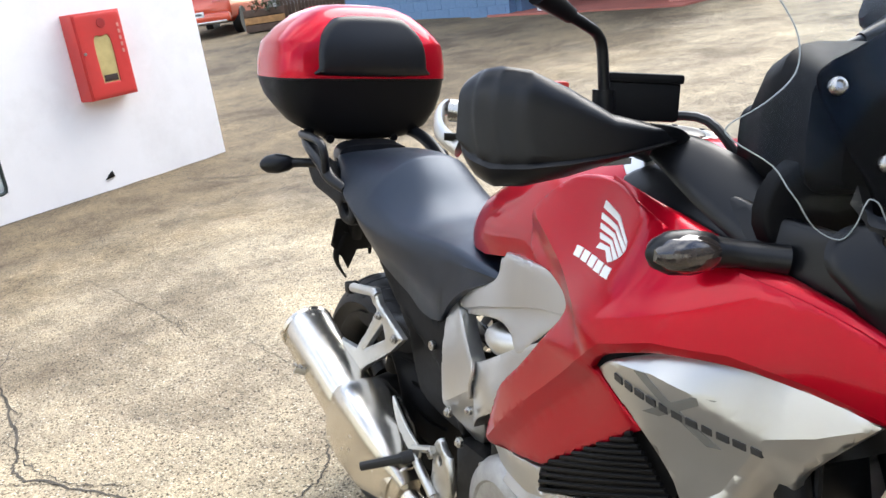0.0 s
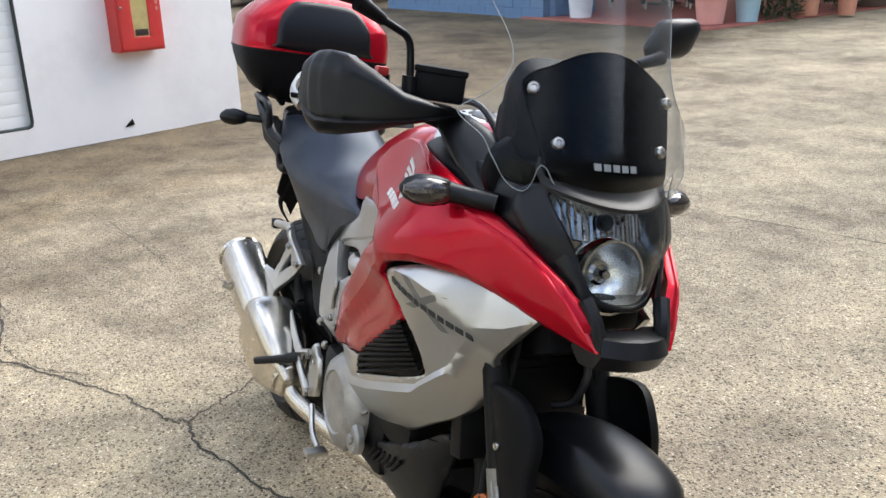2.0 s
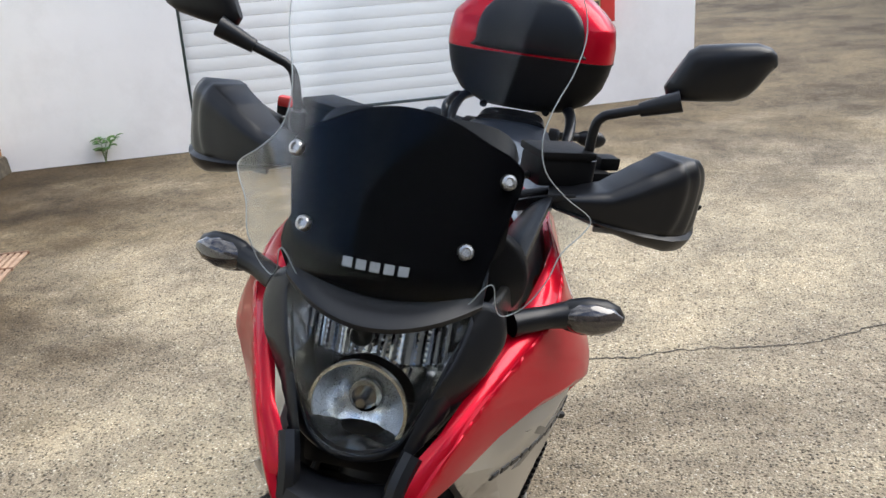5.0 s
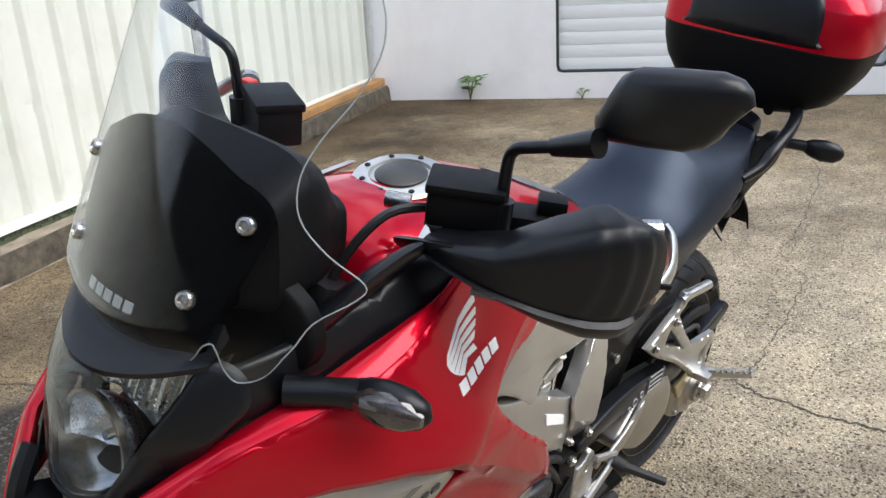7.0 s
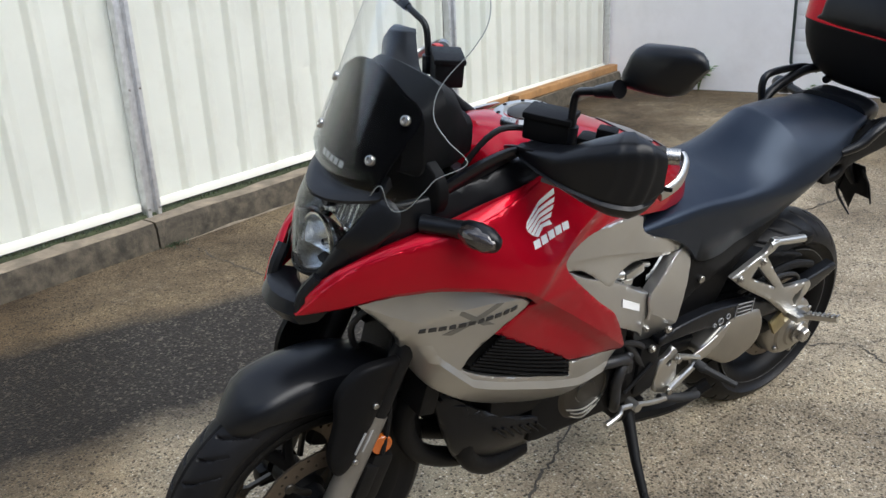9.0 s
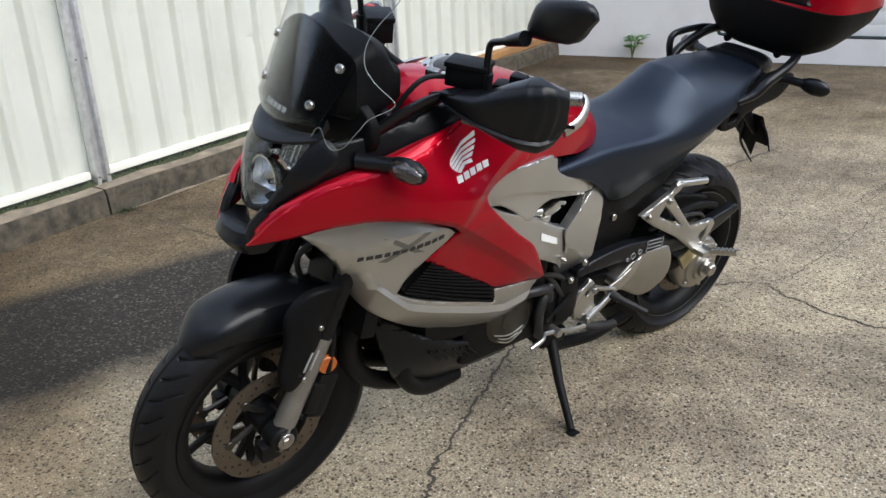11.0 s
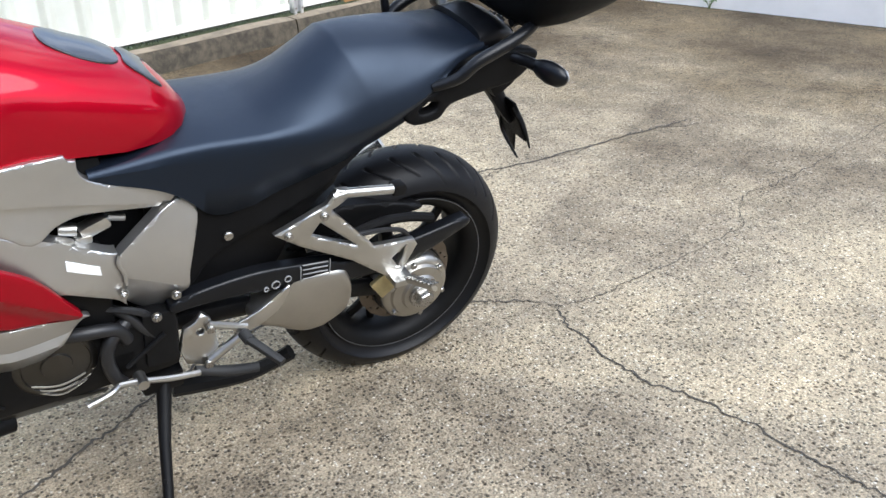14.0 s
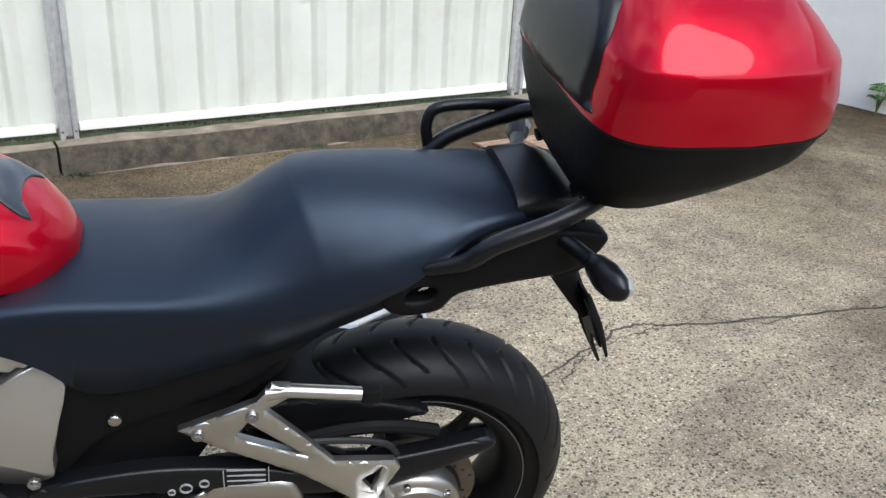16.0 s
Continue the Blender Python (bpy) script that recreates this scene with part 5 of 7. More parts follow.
# -- frame and engine --
COVER = [(1.075, .80), (1.05, .850), (.932, .862), (.879, .861), (.813, .857), (.750, .852), (.744, .842), (.731, .838), (.729, .813), (.708, .792), (.647, .767), (.592, .746), (.552, .719), (.598, .702), (.680, .722), (.738, .730), (.781, .723), (.815, .704), (.839, .710), (.857, .725), (.896, .755), (.946, .780)]
RIDGE = [(.585, .711), (.672, .739), (.754, .761), (.833, .784), (.889, .798), (.942, .806), (1.0, .815)]
ARM = [(.965, .785), (.931, .764), (.898, .747), (.819, .711), (.709, .652), (.688, .644), (.694, .626), (.684, .590), (.684, .520), (.707, .546), (.775, .586), (.815, .606), (.87, .665), (.935, .735)]
SPAR = [(.684, .644), (.605, .696), (.552, .716), (.538, .700), (.528, .674), (.544, .614), (.558, .559), (.562, .520), (.589, .488), (.617, .456), (.632, .454), (.650, .471), (.681, .516), (.681, .590), (.690, .626)]
ARM_LINE = [(.70, .56), (.78, .612), (.86, .69), (.93, .752)]
BEND = [(.520, .500), (.579, .531), (.681, .591)]
frame_f = fit_surface([(1.0, .82, .192), (.88, .86, .176), (.80, .858, .160), (.744, .848, .149), (.66, .77, .145), (.55, .715, .126), (.53, .67, .137), (.62, .46, .156), (.57, .55, .160), (.68, .59, .172), (.723, .614, .180), (.779, .658, .176), (.84, .66, .186), (.75, .74, .160), (.87, .75, .180), (.65, .68, .158)])


def cover_y(a, b):
    """The frame cover: a flat upper field that steps back below a ridge and rolls out again."""
    under = height_of(RIDGE, a) - b
    return frame_f(a, b) + .004 - (.011 * min(1, under / .005) - .10 * max(0, under - .014) if under > 0 else 0)


def spar_y(a, b):
    """The pivot plate: a bright upper field folded back below the bend."""
    return frame_f(a, b) + .006 - .42 * max(0, height_of(BEND, a) - b)


for s in (1, -1):
    fr = part("frame_cover", shell(curve(COVER, 4, True, (0, 5, 6, 7, 12, 13)), on_side(cover_y, s), 0.020, 0.011, 0.0025, (), [RIDGE, [(a, b - .005) for a, b in RIDGE]]), SILVER, bike, "matt silver frame cover with a stepped ridge", sharp=22)
    part("frame_arm", shell(curve(ARM, 4, True, (0, 5, 6, 7, 8)), on_side(lambda a, b: frame_f(a, b) - 0.002, s), 0.03, 0.014, 0.0018, (), [ARM_LINE]), SILVER, fr, "silver cast frame arm", sharp=30)
    part("frame_spar", shell(curve(SPAR, 3, True, (0, 2, 13, 14)), on_side(spar_y, s), 0.03, 0.012, 0.0018, (), [BEND]), SILVER, fr, "cast alloy pivot plate", sharp=20)
    part("weld_seam", tube([(x, s * (frame_f(x, z) + .004), z) for x, z in ((.687, .643), (.691, .626), (.683, .600), (.682, .575))], .004, 8), SILVER, fr, "rough weld between arm and plate")
    for bx, bz, r in ((.590, .512, .010), (.632, .468, .010), (.690, .556, .008)):
        part("bolt", join(disc((bx, s * (frame_f(bx, bz) + 0.004), bz), (0, s, 0), r, 0.008, 12), disc((bx, s * (frame_f(bx, bz) + 0.010), bz), (0, s, 0), r * 0.6, 0.006, 6)), STEEL, fr)
    # black side cover below the seat
    cov = [(.60, .47), (.56, .49), (.49, .560), (.36, .610), (.27, .650), (.18, .715), (.07, .80), (.10, .795), (.22, .736), (.36, .686), (.477, .652), (.548, .69)]
    part("side_cover", shell(curve(cov, 4, True), on_side(lambda a, b: 0.130 + 0.03 * (a - .3), s), 0.02, 0.02, 0.004), BLACK, bike, "black plastic side cover")
    # black sheet added for the shaded hollow below the side cover
    part("dark_backing", shell(curve([(.60, .46), (.40, .455), (.345, .50), (.30, .585), (.21, .675), (.36, .70), (.55, .68)], 3, True), on_side(lambda a, b: 0.112, s), 0.01, 0.03, 0.003), MATT, bike)
    part("cover_bolt", disc((.470, s * .136, .602), (0, s, 0), 0.010, 0.008, 14), STEEL, bike)
part("sticker", shell([(.724, .630), (.779, .658), (.780, .640), (.723, .613)], on_side(lambda a, b: frame_f(a, b) + 0.001), 0.004, 0.03, 0), WHITE, bike, "white paper label")
part("warning_sticker", shell([(.78, .60), (.84, .64), (.84, .62), (.78, .58)], on_side(lambda a, b: frame_f(a, b) + 0.002, -1), 0.004, 0.03, 0), PALEMARK, bike)
part("throttle_body", join(tube([(.775, .125, .692), (.745, .130, .688)], 0.013, 12, smooth=False), box((.715, .130, .690), (.055, .03, .024), .006, pose(0, 0, 0, 0, 20, 0)), box((.738, .138, .672), (.03, .02, .016), .004), tube([(.69, .128, .700), (.66, .126, .690)], 0.007, 8)), CAST, bike, "alloy throttle linkage")
part("throttle_body", join(tube([(.80, -.13, .70), (.74, -.14, .69), (.70, -.13, .69)], 0.026, 14)), CAST, bike)
engine = part("engine", box((.90, 0, .52), (.40, .30, .24), .03), MATT, bike, "dark engine block")
part("crankcase", box((.78, 0, .38), (.40, .30, .16), .03), MATT, engine)
part("front_cylinder", box((1.02, 0, .66), (.24, .28, .24), .03), MATT, engine)
part("rear_cylinder", box((.72, 0, .61), (.22, .20, .20), .03), MATT, engine)
part("airbox", box((.88, 0, .77), (.40, .26, .12), .03), MATT, bike)
# left generator cover
part("generator_cover", lathe([(.084, 0), (.084, .022), (.078, .032), (.064, .038), (.062, .034), (.030, .036), (.028, .040), (.001, .041)], (.825, .118, .408), frame_of((0, 1, 0)), 40), BRONZE, engine, "bronze-grey round generator cover")
for i in range(3):
    part("cover_rib", tube([(.825 - .066 + .008 * i, .150, .372 - .012 * i), (.825, .157, .358 - .012 * i), (.825 + .062 - .010 * i, .150, .374 - .012 * i)], .0022, 6), CAST, engine)
for k in range(7):
    a = 2 * math.pi * k / 7 + .4
    part("cover_bolt", disc((.825 + .081 * math.cos(a), .134, .408 + .081 * math.sin(a)), (0, 1, 0), .007, .012, 8), STEEL, engine)
# right clutch cover
cl = part("clutch_cover", lathe([(.108, 0), (.108, .03), (.098, .048), (.070, .058), (.066, .054), (.001, .056)], (.80, -.135, .40), frame_of((0, -1, 0)), 40), WORN, engine, "scuffed alloy clutch cover")
part("oil_plug", join(lathe([(.034, 0), (.034, .012), (.028, .018), (.001, .018)], (.90, -.165, .36), frame_of((0, -1, 0)), 28), disc((.90, -.183, .36), (0, -1, 0), .012, .006, 6)), WORN, engine)
for k in range(8):
    a = 2 * math.pi * k / 8 + .2
    part("cover_bolt", disc((.80 + .105 * math.cos(a), -.155, .40 + .105 * math.sin(a)), (0, -1, 0), .007, .014, 8), STEEL, engine)
part("hose", tube([(.68, .14, .46), (.72, .16, .44), (.735, .165, .40), (.725, .16, .34), (.71, .15, .31)], .014, 10), HOSE, engine)
part("hose", tube([(.82, .15, .47), (.76, .165, .475), (.71, .16, .46), (.69, .15, .42)], .014, 10), HOSE, engine)
part("hose", tube([(.76, .13, .52), (.70, .14, .49), (.66, .15, .44), (.63, .15, .40)], .010, 10), HOSE, engine)
part("wiring", tube([(.72, .14, .50), (.66, .15, .48), (.62, .14, .43), (.60, .13, .40)], .008, 8), HOSE, engine)
part("engine_bracket", join(box((.625, .10, .40), (.07, .12, .14), .012), box((.70, .12, .36), (.06, .06, .07), .01)), MATT, engine)
# exhaust headers and belly
part("exhaust_header", join(tube([(1.18, .06, .56), (1.26, .06, .45), (1.22, .06, .33), (1.08, .05, .25), (.9, .02, .22)], .024, 12), tube([(1.18, -.06, .56), (1.26, -.06, .45), (1.22, -.06, .33), (1.08, -.05, .25), (.9, -.02, .22)], .024, 12), tube([(1.10, .10, .42), (1.13, .11, .33), (1.06, .10, .25), (.92, .06, .21)], .024, 12)), MATT, bike, "dark exhaust header pipes")
belly = [(1.17, .345), (1.10, .26), (1.03, .205), (.92, .175), (.78, .165), (.72, .19), (.76, .24), (.86, .30), (.89, .355), (1.0, .40), (1.12, .46), (1.22, .52)]
for s in (1, -1):
    bp = part("belly_pan", shell(curve(belly, 4, True), on_side(lambda a, b: 0.155 - 2.2 * max(0, .42 - b) ** 2 - 0.9 * max(0, a - 1.0) ** 2, s), 0.012, 0.02, 0.008), SATIN, bike, "black plastic belly pan")
    for k in range(6):
        part("vent_slat", tube([(.93 + .024 * k, s * .150, .335 + .006 * k), (.965 + .024 * k, s * .152, .372 + .006 * k)], .004, 6), MATT, bp)
part("radiator", box((1.22, 0, .64), (.04, .26, .30), .006, pose(0, 0, 0, 0, -12, 0)), MATT, bike, "black radiator")
for k in range(14):
    part("radiator_fin", box((1.243 + 0.0045 * (k - 7), 0, .51 + .02 * k), (.006, .25, .006), .001, pose(0, 0, 0, 0, -12, 0)), MATT, bike)
part("steering_head", join(tube([(1.30, 0, .70), (1.16, 0, .98)], .05, 16, smooth=False), box((1.255, 0, .78), (.10, .24, .035), .01, pose(0, 0, 0, 0, -25, 0)), box((1.165, 0, .99), (.10, .22, .03), .01, pose(0, 0, 0, 0, -25, 0))), MATT, bike)
part("brake_hose", tube([(1.32, .04, .74), (1.37, .03, .70), (1.36, .02, .64), (1.33, 0, .62)], .007, 8), HOSE, bike)

# -- swing arm, hub, guard, footrests --
arm = part("swing_arm", shell(curve([(.432, .397), (.362, .440), (.345, .463), (.30, .464), (.212, .452), (.194, .401), (.205, .339), (.261, .299), (.311, .301), (.384, .345), (.43, .37)], 4, True, (0, 2, 4, 7)), lambda a, b, d: Vector((a, .168 - d - 1.6 * (b - .37) ** 2, b)), .06, .02, .014), GOLD, bike, "bronze-silver single swing arm")
part("arm_beam", join(tube([(.62, .08, .38), (.45, .085, .37), (.25, .09, .35), (.06, .095, .31)], [.05, .05, .048, .045], 14, flat=0.5)), MATT, arm)
part("hub_carrier", lathe([(.092, -.05), (.092, .0), (.086, .010), (.074, .014), (.070, .022), (.05, .026), (.046, .034), (.030, .036), (.001, .036)], (0, .122, .305), frame_of((0, 1, 0)), 44), GOLD, arm, "cast alloy hub carrier")
part("axle_nut", join(disc((0, .155, .305), (0, 1, 0), .034, .012, 28), disc((0, .165, .305), (0, 1, 0), .022, .022, 6)), STEEL, arm, "steel axle nut")
for k in range(6):
    a = 2 * math.pi * k / 6 + .2
    part("hub_bolt", disc((.078 * math.sin(a), .132, .305 + .078 * math.cos(a)), (0, 1, 0), .007, .010, 8), STEEL, arm)
part("sprocket", lathe([(.098, 0), (.098, .006), (.085, .006), (.085, 0)], (0, .085, .305), "y", 60, True), MATT, arm)
part("caliper", box((.075, .118, .36), (.07, .05, .05), .010, pose(0, 0, 0, 0, 35, 0)), WORN, arm, "gold-tinted rear caliper bracket")
part("bracket_plate", box((.095, .150, .372), (.075, .012, .058), .004, pose(0, 0, 0, 0, 35, 0)), material("gold_anodised", (0.45, 0.38, 0.20), 0.3, 0.7, 0.2, 0.2, 30), arm)
guard_out = [(.60, .462), (.585, .492), (.42, .505), (.26, .480), (.19, .462), (.04, .470), (-.115, .492), (-.13, .470), (-.05, .435), (.05, .405), (.16, .405), (.30, .428), (.45, .455), (.55, .462)]
hg = part("chain_guard", shell(curve(guard_out, 4, True, (6,)), lambda a, b, d: Vector((a, .150 + 0.03 * (a - .1) - d, b)), .03, .02, .007), SATIN, bike, "black plastic chain guard with printed pictograms")
gy = lambda a: .150 + 0.03 * (a - .1)
for x, zz, r in ((.400, .456, .006), (.378, .461, .010), (.350, .467, .008)):
    part("pictogram", lathe([(r, 0), (r, .003), (r - .0018, .003), (r - .0018, 0)], (x, gy(x), zz), frame_of((0, 1, 0)), 20, True), PALEMARK, hg)
for i in range(4):
    part("print_bar", box((.285, gy(.285) + .001, .487 - .012 * i), (.06, .003, .0016), 0, pose(0, 0, 0, 0, -6, 0)), PALEMARK, hg)
for x in (.25, .32):
    part("print_bar", box((x, gy(x) + .001, .469), (.0016, .003, .04), 0), PALEMARK, hg)
part("hugger_stay", tube([(.26, .13, .50), (.14, .13, .53), (.05, .125, .525), (-.03, .12, .50)], .012, 8), MATT, bike)
part("brake_line", tube([(.30, .14, .515), (.16, .145, .525), (.06, .14, .50), (.03, .135, .44)], .006, 8), HOSE, bike)
part("hugger", shell(curve([(-.02, .52), (.10, .56), (.22, .57), (.30, .53), (.20, .50), (.08, .505)], 4, True), lambda a, b, d: Vector((a, .10 - d, b)), .19, .02, .006), MATT, bike, "black rear hugger")
HANG = [(.381, .590), (.265, .636), (.242, .665), (.215, .662), (.217, .640), (.253, .619), (.148, .500), (.051, .499), (.041, .482), (.085, .387), (.120, .412), (.198, .472), (.326, .548)]
HANG_HOLES = [[(.300, .567), (.279, .596), (.188, .511)], [(.102, .455), (.068, .486), (.084, .428)]]
for s in (1, -1):
    hgr = part("footrest_hanger", shell(curve(HANG, 2, True, tuple(range(13))), on_side(lambda a, b: 0.165 + 0.10 * max(0, .2 - a), s), 0.016, 0.014, 0.004, HANG_HOLES), CAST, bike, "bare alloy footrest hanger")
    part("hanger_tube", tube([(.250, s * .157, .648), (.222, s * .157, .652), (.108, s * .157, .634)], 0.011, 12, smooth=False), CAST, hgr)
    part("hanger_lug", box((.092, s * .152, .630), (.03, .03, .026), .005), MATT, hgr)
    for bx, bz in ((.352, .583), (.272, .612)):
        part("bolt", join(disc((bx, s * .165, bz), (0, s, 0), .010, .006, 16), disc((bx, s * .171, bz), (0, s, 0), .006, .004, 6)), STEEL, hgr)
    # folding pillion peg, sticking out
    px0, pz0 = .075, .405
    peg = part("pillion_peg", join(box((px0 + .01, s * .185, pz0), (.05, .05, .018), .005), tube([(px0, s * .20, pz0), (px0 - .02, s * .285, pz0 + .03)], [.013, .011], 8, smooth=False, flat=0.6)), CAST, hgr, "alloy pillion peg with ribbed top")
    for k in range(7):
        u = k / 6
        part("peg_rib", box((px0 - .004 - .016 * u, s * (.212 + .07 * u), pz0 + .016 + .024 * u), (.022, .005, .006), .001), STEEL, peg)
    # rider footrest plate and peg
    plate = part("footrest_plate", shell(curve([(.556, .420), (.540, .436), (.522, .418), (.508, .341), (.526, .290), (.579, .312), (.591, .351), (.579, .408)], 2, True, (0, 2, 3, 4, 5, 6, 7)), on_side(lambda a, b: 0.160, s), 0.014, 0.02, 0.003, [[(.546 + .009 * math.cos(q * .6283), .392 + .009 * math.sin(q * .6283)) for q in range(10)]]), CAST, bike, "cast alloy footrest plate")
    part("heel_guard", shell(curve([(.475, .390), (.42, .412), (.352, .458), (.349, .447), (.375, .40), (.42, .372), (.47, .365)], 3, True, (2,)), on_side(lambda a, b: 0.170, s), 0.006, 0.02, 0.002), CAST, plate, "alloy heel guard")
    part("stay", join(tube([(.53, s * .165, .41), (.45, s * .17, .38)], .008, 8), tube([(.53, s * .165, .31), (.45, s * .17, .37)], .010, 10)), CAST, plate)
    part("rider_peg", join(tube([(.46, s * .175, .37), (.455, s * .20, .365)], .013, 10), tube([(.455, s * .195, .365), (.41, s * .268, .343)], [.014, .016, .012], 10, smooth=False, flat=0.75)), PEGRUBBER, plate, "black rubber-topped rider peg")
    for bx, bz in ((.527, .400), (.535, .305)):
        part("bolt", disc((bx, s * .166, bz), (0, s, 0), .010, .008, 12), STEEL, plate)
lever = part("gear_lever", join(tube([(.56, .18, .300), (.62, .185, .314), (.68, .185, .331), (.725, .185, .338)], .0065, 8), tube([(.68, .165, .331), (.68, .20, .331)], .012, 12), tube([(.725, .185, .338), (.745, .20, .336), (.79, .205, .326)], [.006, .007, .008], 10)), CAST, bike, "alloy gear lever")
part("lever_rubber", tube([(.565, .165, .295), (.49, .175, .272), (.43, .18, .262)], [.010, .013, .011], 10), PEGRUBBER, lever)
part("shift_rod", tube([(.70, .165, .36), (.66, .165, .39), (.62, .165, .42)], .005, 8), MATT, lever)
part("brake_pedal", join(tube([(.60, -.17, .30), (.68, -.19, .27), (.74, -.195, .26)], .007, 8), box((.755, -.205, .258), (.03, .05, .012), .003)), CAST, bike, "alloy brake pedal")
# side stand: foot on the ground
stand = part("side_stand", join(tube([(.622, .12, .245), (.654, .205, .155), (.682, .298, .068)], [.017, .013, .011], 10, smooth=False), box((.625, .10, .255), (.09, .07, .05), .01)), MATT, bike, "black steel side stand")
part("stand_foot", box((.686, .308, .0640), (.034, .030, .008), .004, pose(0, 0, 0, 10, 0, 0)), MATT, stand)
part("stand_tab", tube([(.668, .25, .095), (.678, .27, .109)], .005, 8), MATT, stand)
part("centre_link", join(tube([(.60, .10, .20), (.45, .12, .19), (.36, .13, .215)], [.022, .018, .016], 8), tube([(.36, .13, .215), (.335, .14, .235)], .018, 8)), MATT, bike, "black stand link below the frame")

# -- exhaust silencer --
sil_ax = (Vector((-.06, -.210, .490)) - Vector((.42, -.175, .285))).normalized()
rings = []
for t, r, fl in ((0, .050, .9), (.42, .060, .95), (.5, .066, .95), (.94, .066, .95), (1.0, .064, .95)):
    c = Vector((.42, -.175, .285)).lerp(Vector((-.06, -.210, .490)), t)
    up = Vector((0, 0, 1)) - sil_ax * sil_ax.z
    up.normalize()
    sd = sil_ax.cross(up)
    rings.append([c + up * r * math.copysign(abs(math.cos(a)) ** .85, math.cos(a)) + sd * r * fl * math.copysign(abs(math.sin(a)) ** .85, math.sin(a)) for a in (2 * math.pi * q / 28 for q in range(28))])
muf = part("silencer", loft(rings), CHROME, bike, "polished steel exhaust silencer", sharp=50)
rings = []
for t, r, fl in ((-.04, .034, .8), (.04, .058, .8), (.16, .088, .74), (.34, .096, .74), (.44, .088, .78), (.47, .080, .82), (.475, .066, .9)):
    c = Vector((.42, -.175, .285)).lerp(Vector((-.06, -.210, .490)), t)
    rings.append([c + up * r * math.copysign(abs(math.cos(a)) ** .45, math.cos(a)) + sd * r * fl * math.copysign(abs(math.sin(a)) ** .45, math.sin(a)) for a in (2 * math.pi * q / 32 for q in range(32))])
part("silencer_shroud", loft(rings), CHROME, muf, "angular polished shroud", sharp=32)
e0 = Vector((-.06, -.210, .490))
part("end_cap", lathe([(.066, -.004), (.068, .006), (.062, .014), (.050, .012), (.046, -.02), (.001, -.022)], e0, frame_of(sil_ax), 32), CHROME, muf, "bright end cap")
part("heat_shield", shell(curve([(.03, -.035), (.16, -.048), (.23, -.042), (.23, .042), (.16, .048), (.03, .035)], 3, True, (2, 3)), lambda a, b, d: Vector((.42, -.175, .285)) + sil_ax * (a - .01) + up * (.046 + .20 * min(a, .17) - d) + sd * b, .012, .02, .003), GLOSS, muf, "dark glossy heat shield")
part("link_pipe", tube([(.40, -.175, .295), (.45, -.16, .25), (.6, -.10, .22), (.8, -.03, .21)], .026, 12), CHROME, muf)

# -- seat and tail --
xs = [.715, .66, .60, .55, .50, .43, .37, .31, .255, .205, .14, .03, -.07, -.13, -.165]
zt = [.805, .812, .824, .831, .832, .831, .838, .868, .912, .945, .949, .945, .930, .922, .912]
zc = [.800, .804, .808, .810, .810, .808, .806, .805, .808, .817, .838, .873, .904, .909, .902]
yc = [.150, .150, .149, .148, .147, .149, .152, .155, .157, .158, .155, .140, .118, .10, .08]
zb = [.792, .772, .746, .712, .664, .660, .678, .697, .717, .737, .763, .815, .872, .888, .892]
yb = [.150, .153, .150, .147, .145, .142, .139, .137, .135, .133, .130, .124, .11, .095, .075]


def along(v, corners=()):
    return [c[0] for c in curve([(a, 0) for a in v], 5, corners=corners)]


cols = [along(v, (9,)) for v in (xs, zt, zc, yc, zb, yb)]
rings = []
for X, ZT, ZC, YC, ZB, YB in zip(*cols):
    half = [(YB - .012, ZB - .004), (YB, ZB), (YB + (YC - YB) * .6, ZB + (ZC - ZB) * .45), (YC + .002, ZB + (ZC - ZB) * .78), (YC + .0015, ZC - .012), (YC - .002, ZC - .003)]
    half += [(YC * q, ZC + .004 + (ZT - ZC - .004) * (1 - q ** 2.6)) for q in (.955, .88, .78, .66, .54, .42, .28, .14, 0)]
    hump = min(1, max(0, (.36 - X) / .1)) * min(1, max(0, (X + .05) / .15))
    ring = [(y, zz) for y, zz in half] + [(-y, zz) for y, zz in reversed(half[:-1])]
    rings.append([Vector((X - .055 * hump * (y / YC) ** 2, y, zz)) for y, zz in ring])
seat = part("seat", loft(rings), VINYL, bike, "stepped black vinyl dual seat", sharp=75)
rings = []
for x, w, z0, z1 in ((-.12, .098, .87, .938), (-.17, .092, .87, .948), (-.21, .080, .872, .935), (-.245, .062, .875, .905), (-.262, .045, .878, .888)):
    rings.append([Vector((x, w * math.copysign(abs(math.cos(a)) ** .6, math.cos(a)), (z0 + z1) / 2 + (z1 - z0) / 2 * math.copysign(abs(math.sin(a)) ** .6, math.sin(a)))) for a in (2 * math.pi * q / 24 for q in range(24))])
tail = part("tail_cowl", loft(rings), SATIN, bike, "black tail cowl")
for k in range(5):
    part("emblem_bar", box((-.232 + .003 * abs(k - 2), -.026 + .013 * k, .921), (.016, .010, .004), .001, pose(0, 0, 0, 0, 38, 0)), PALEMARK, tail)
part("tail_underside", join(box((-.05, 0, .85), (.40, .13, .05), .02, pose(0, 0, 0, 0, 14, 0)), box((-.19, 0, .845), (.12, .15, .05), .012)), MATT, bike)
BRACKET = [(.082, .800), (.078, .783), (.050, .768), (-.004, .774), (-.032, .802), (-.10, .815), (-.19, .827), (-.225, .846), (-.25, .872), (-.245, .895), (-.15, .905), (-.05, .868), (.02, .840), (.06, .822)]
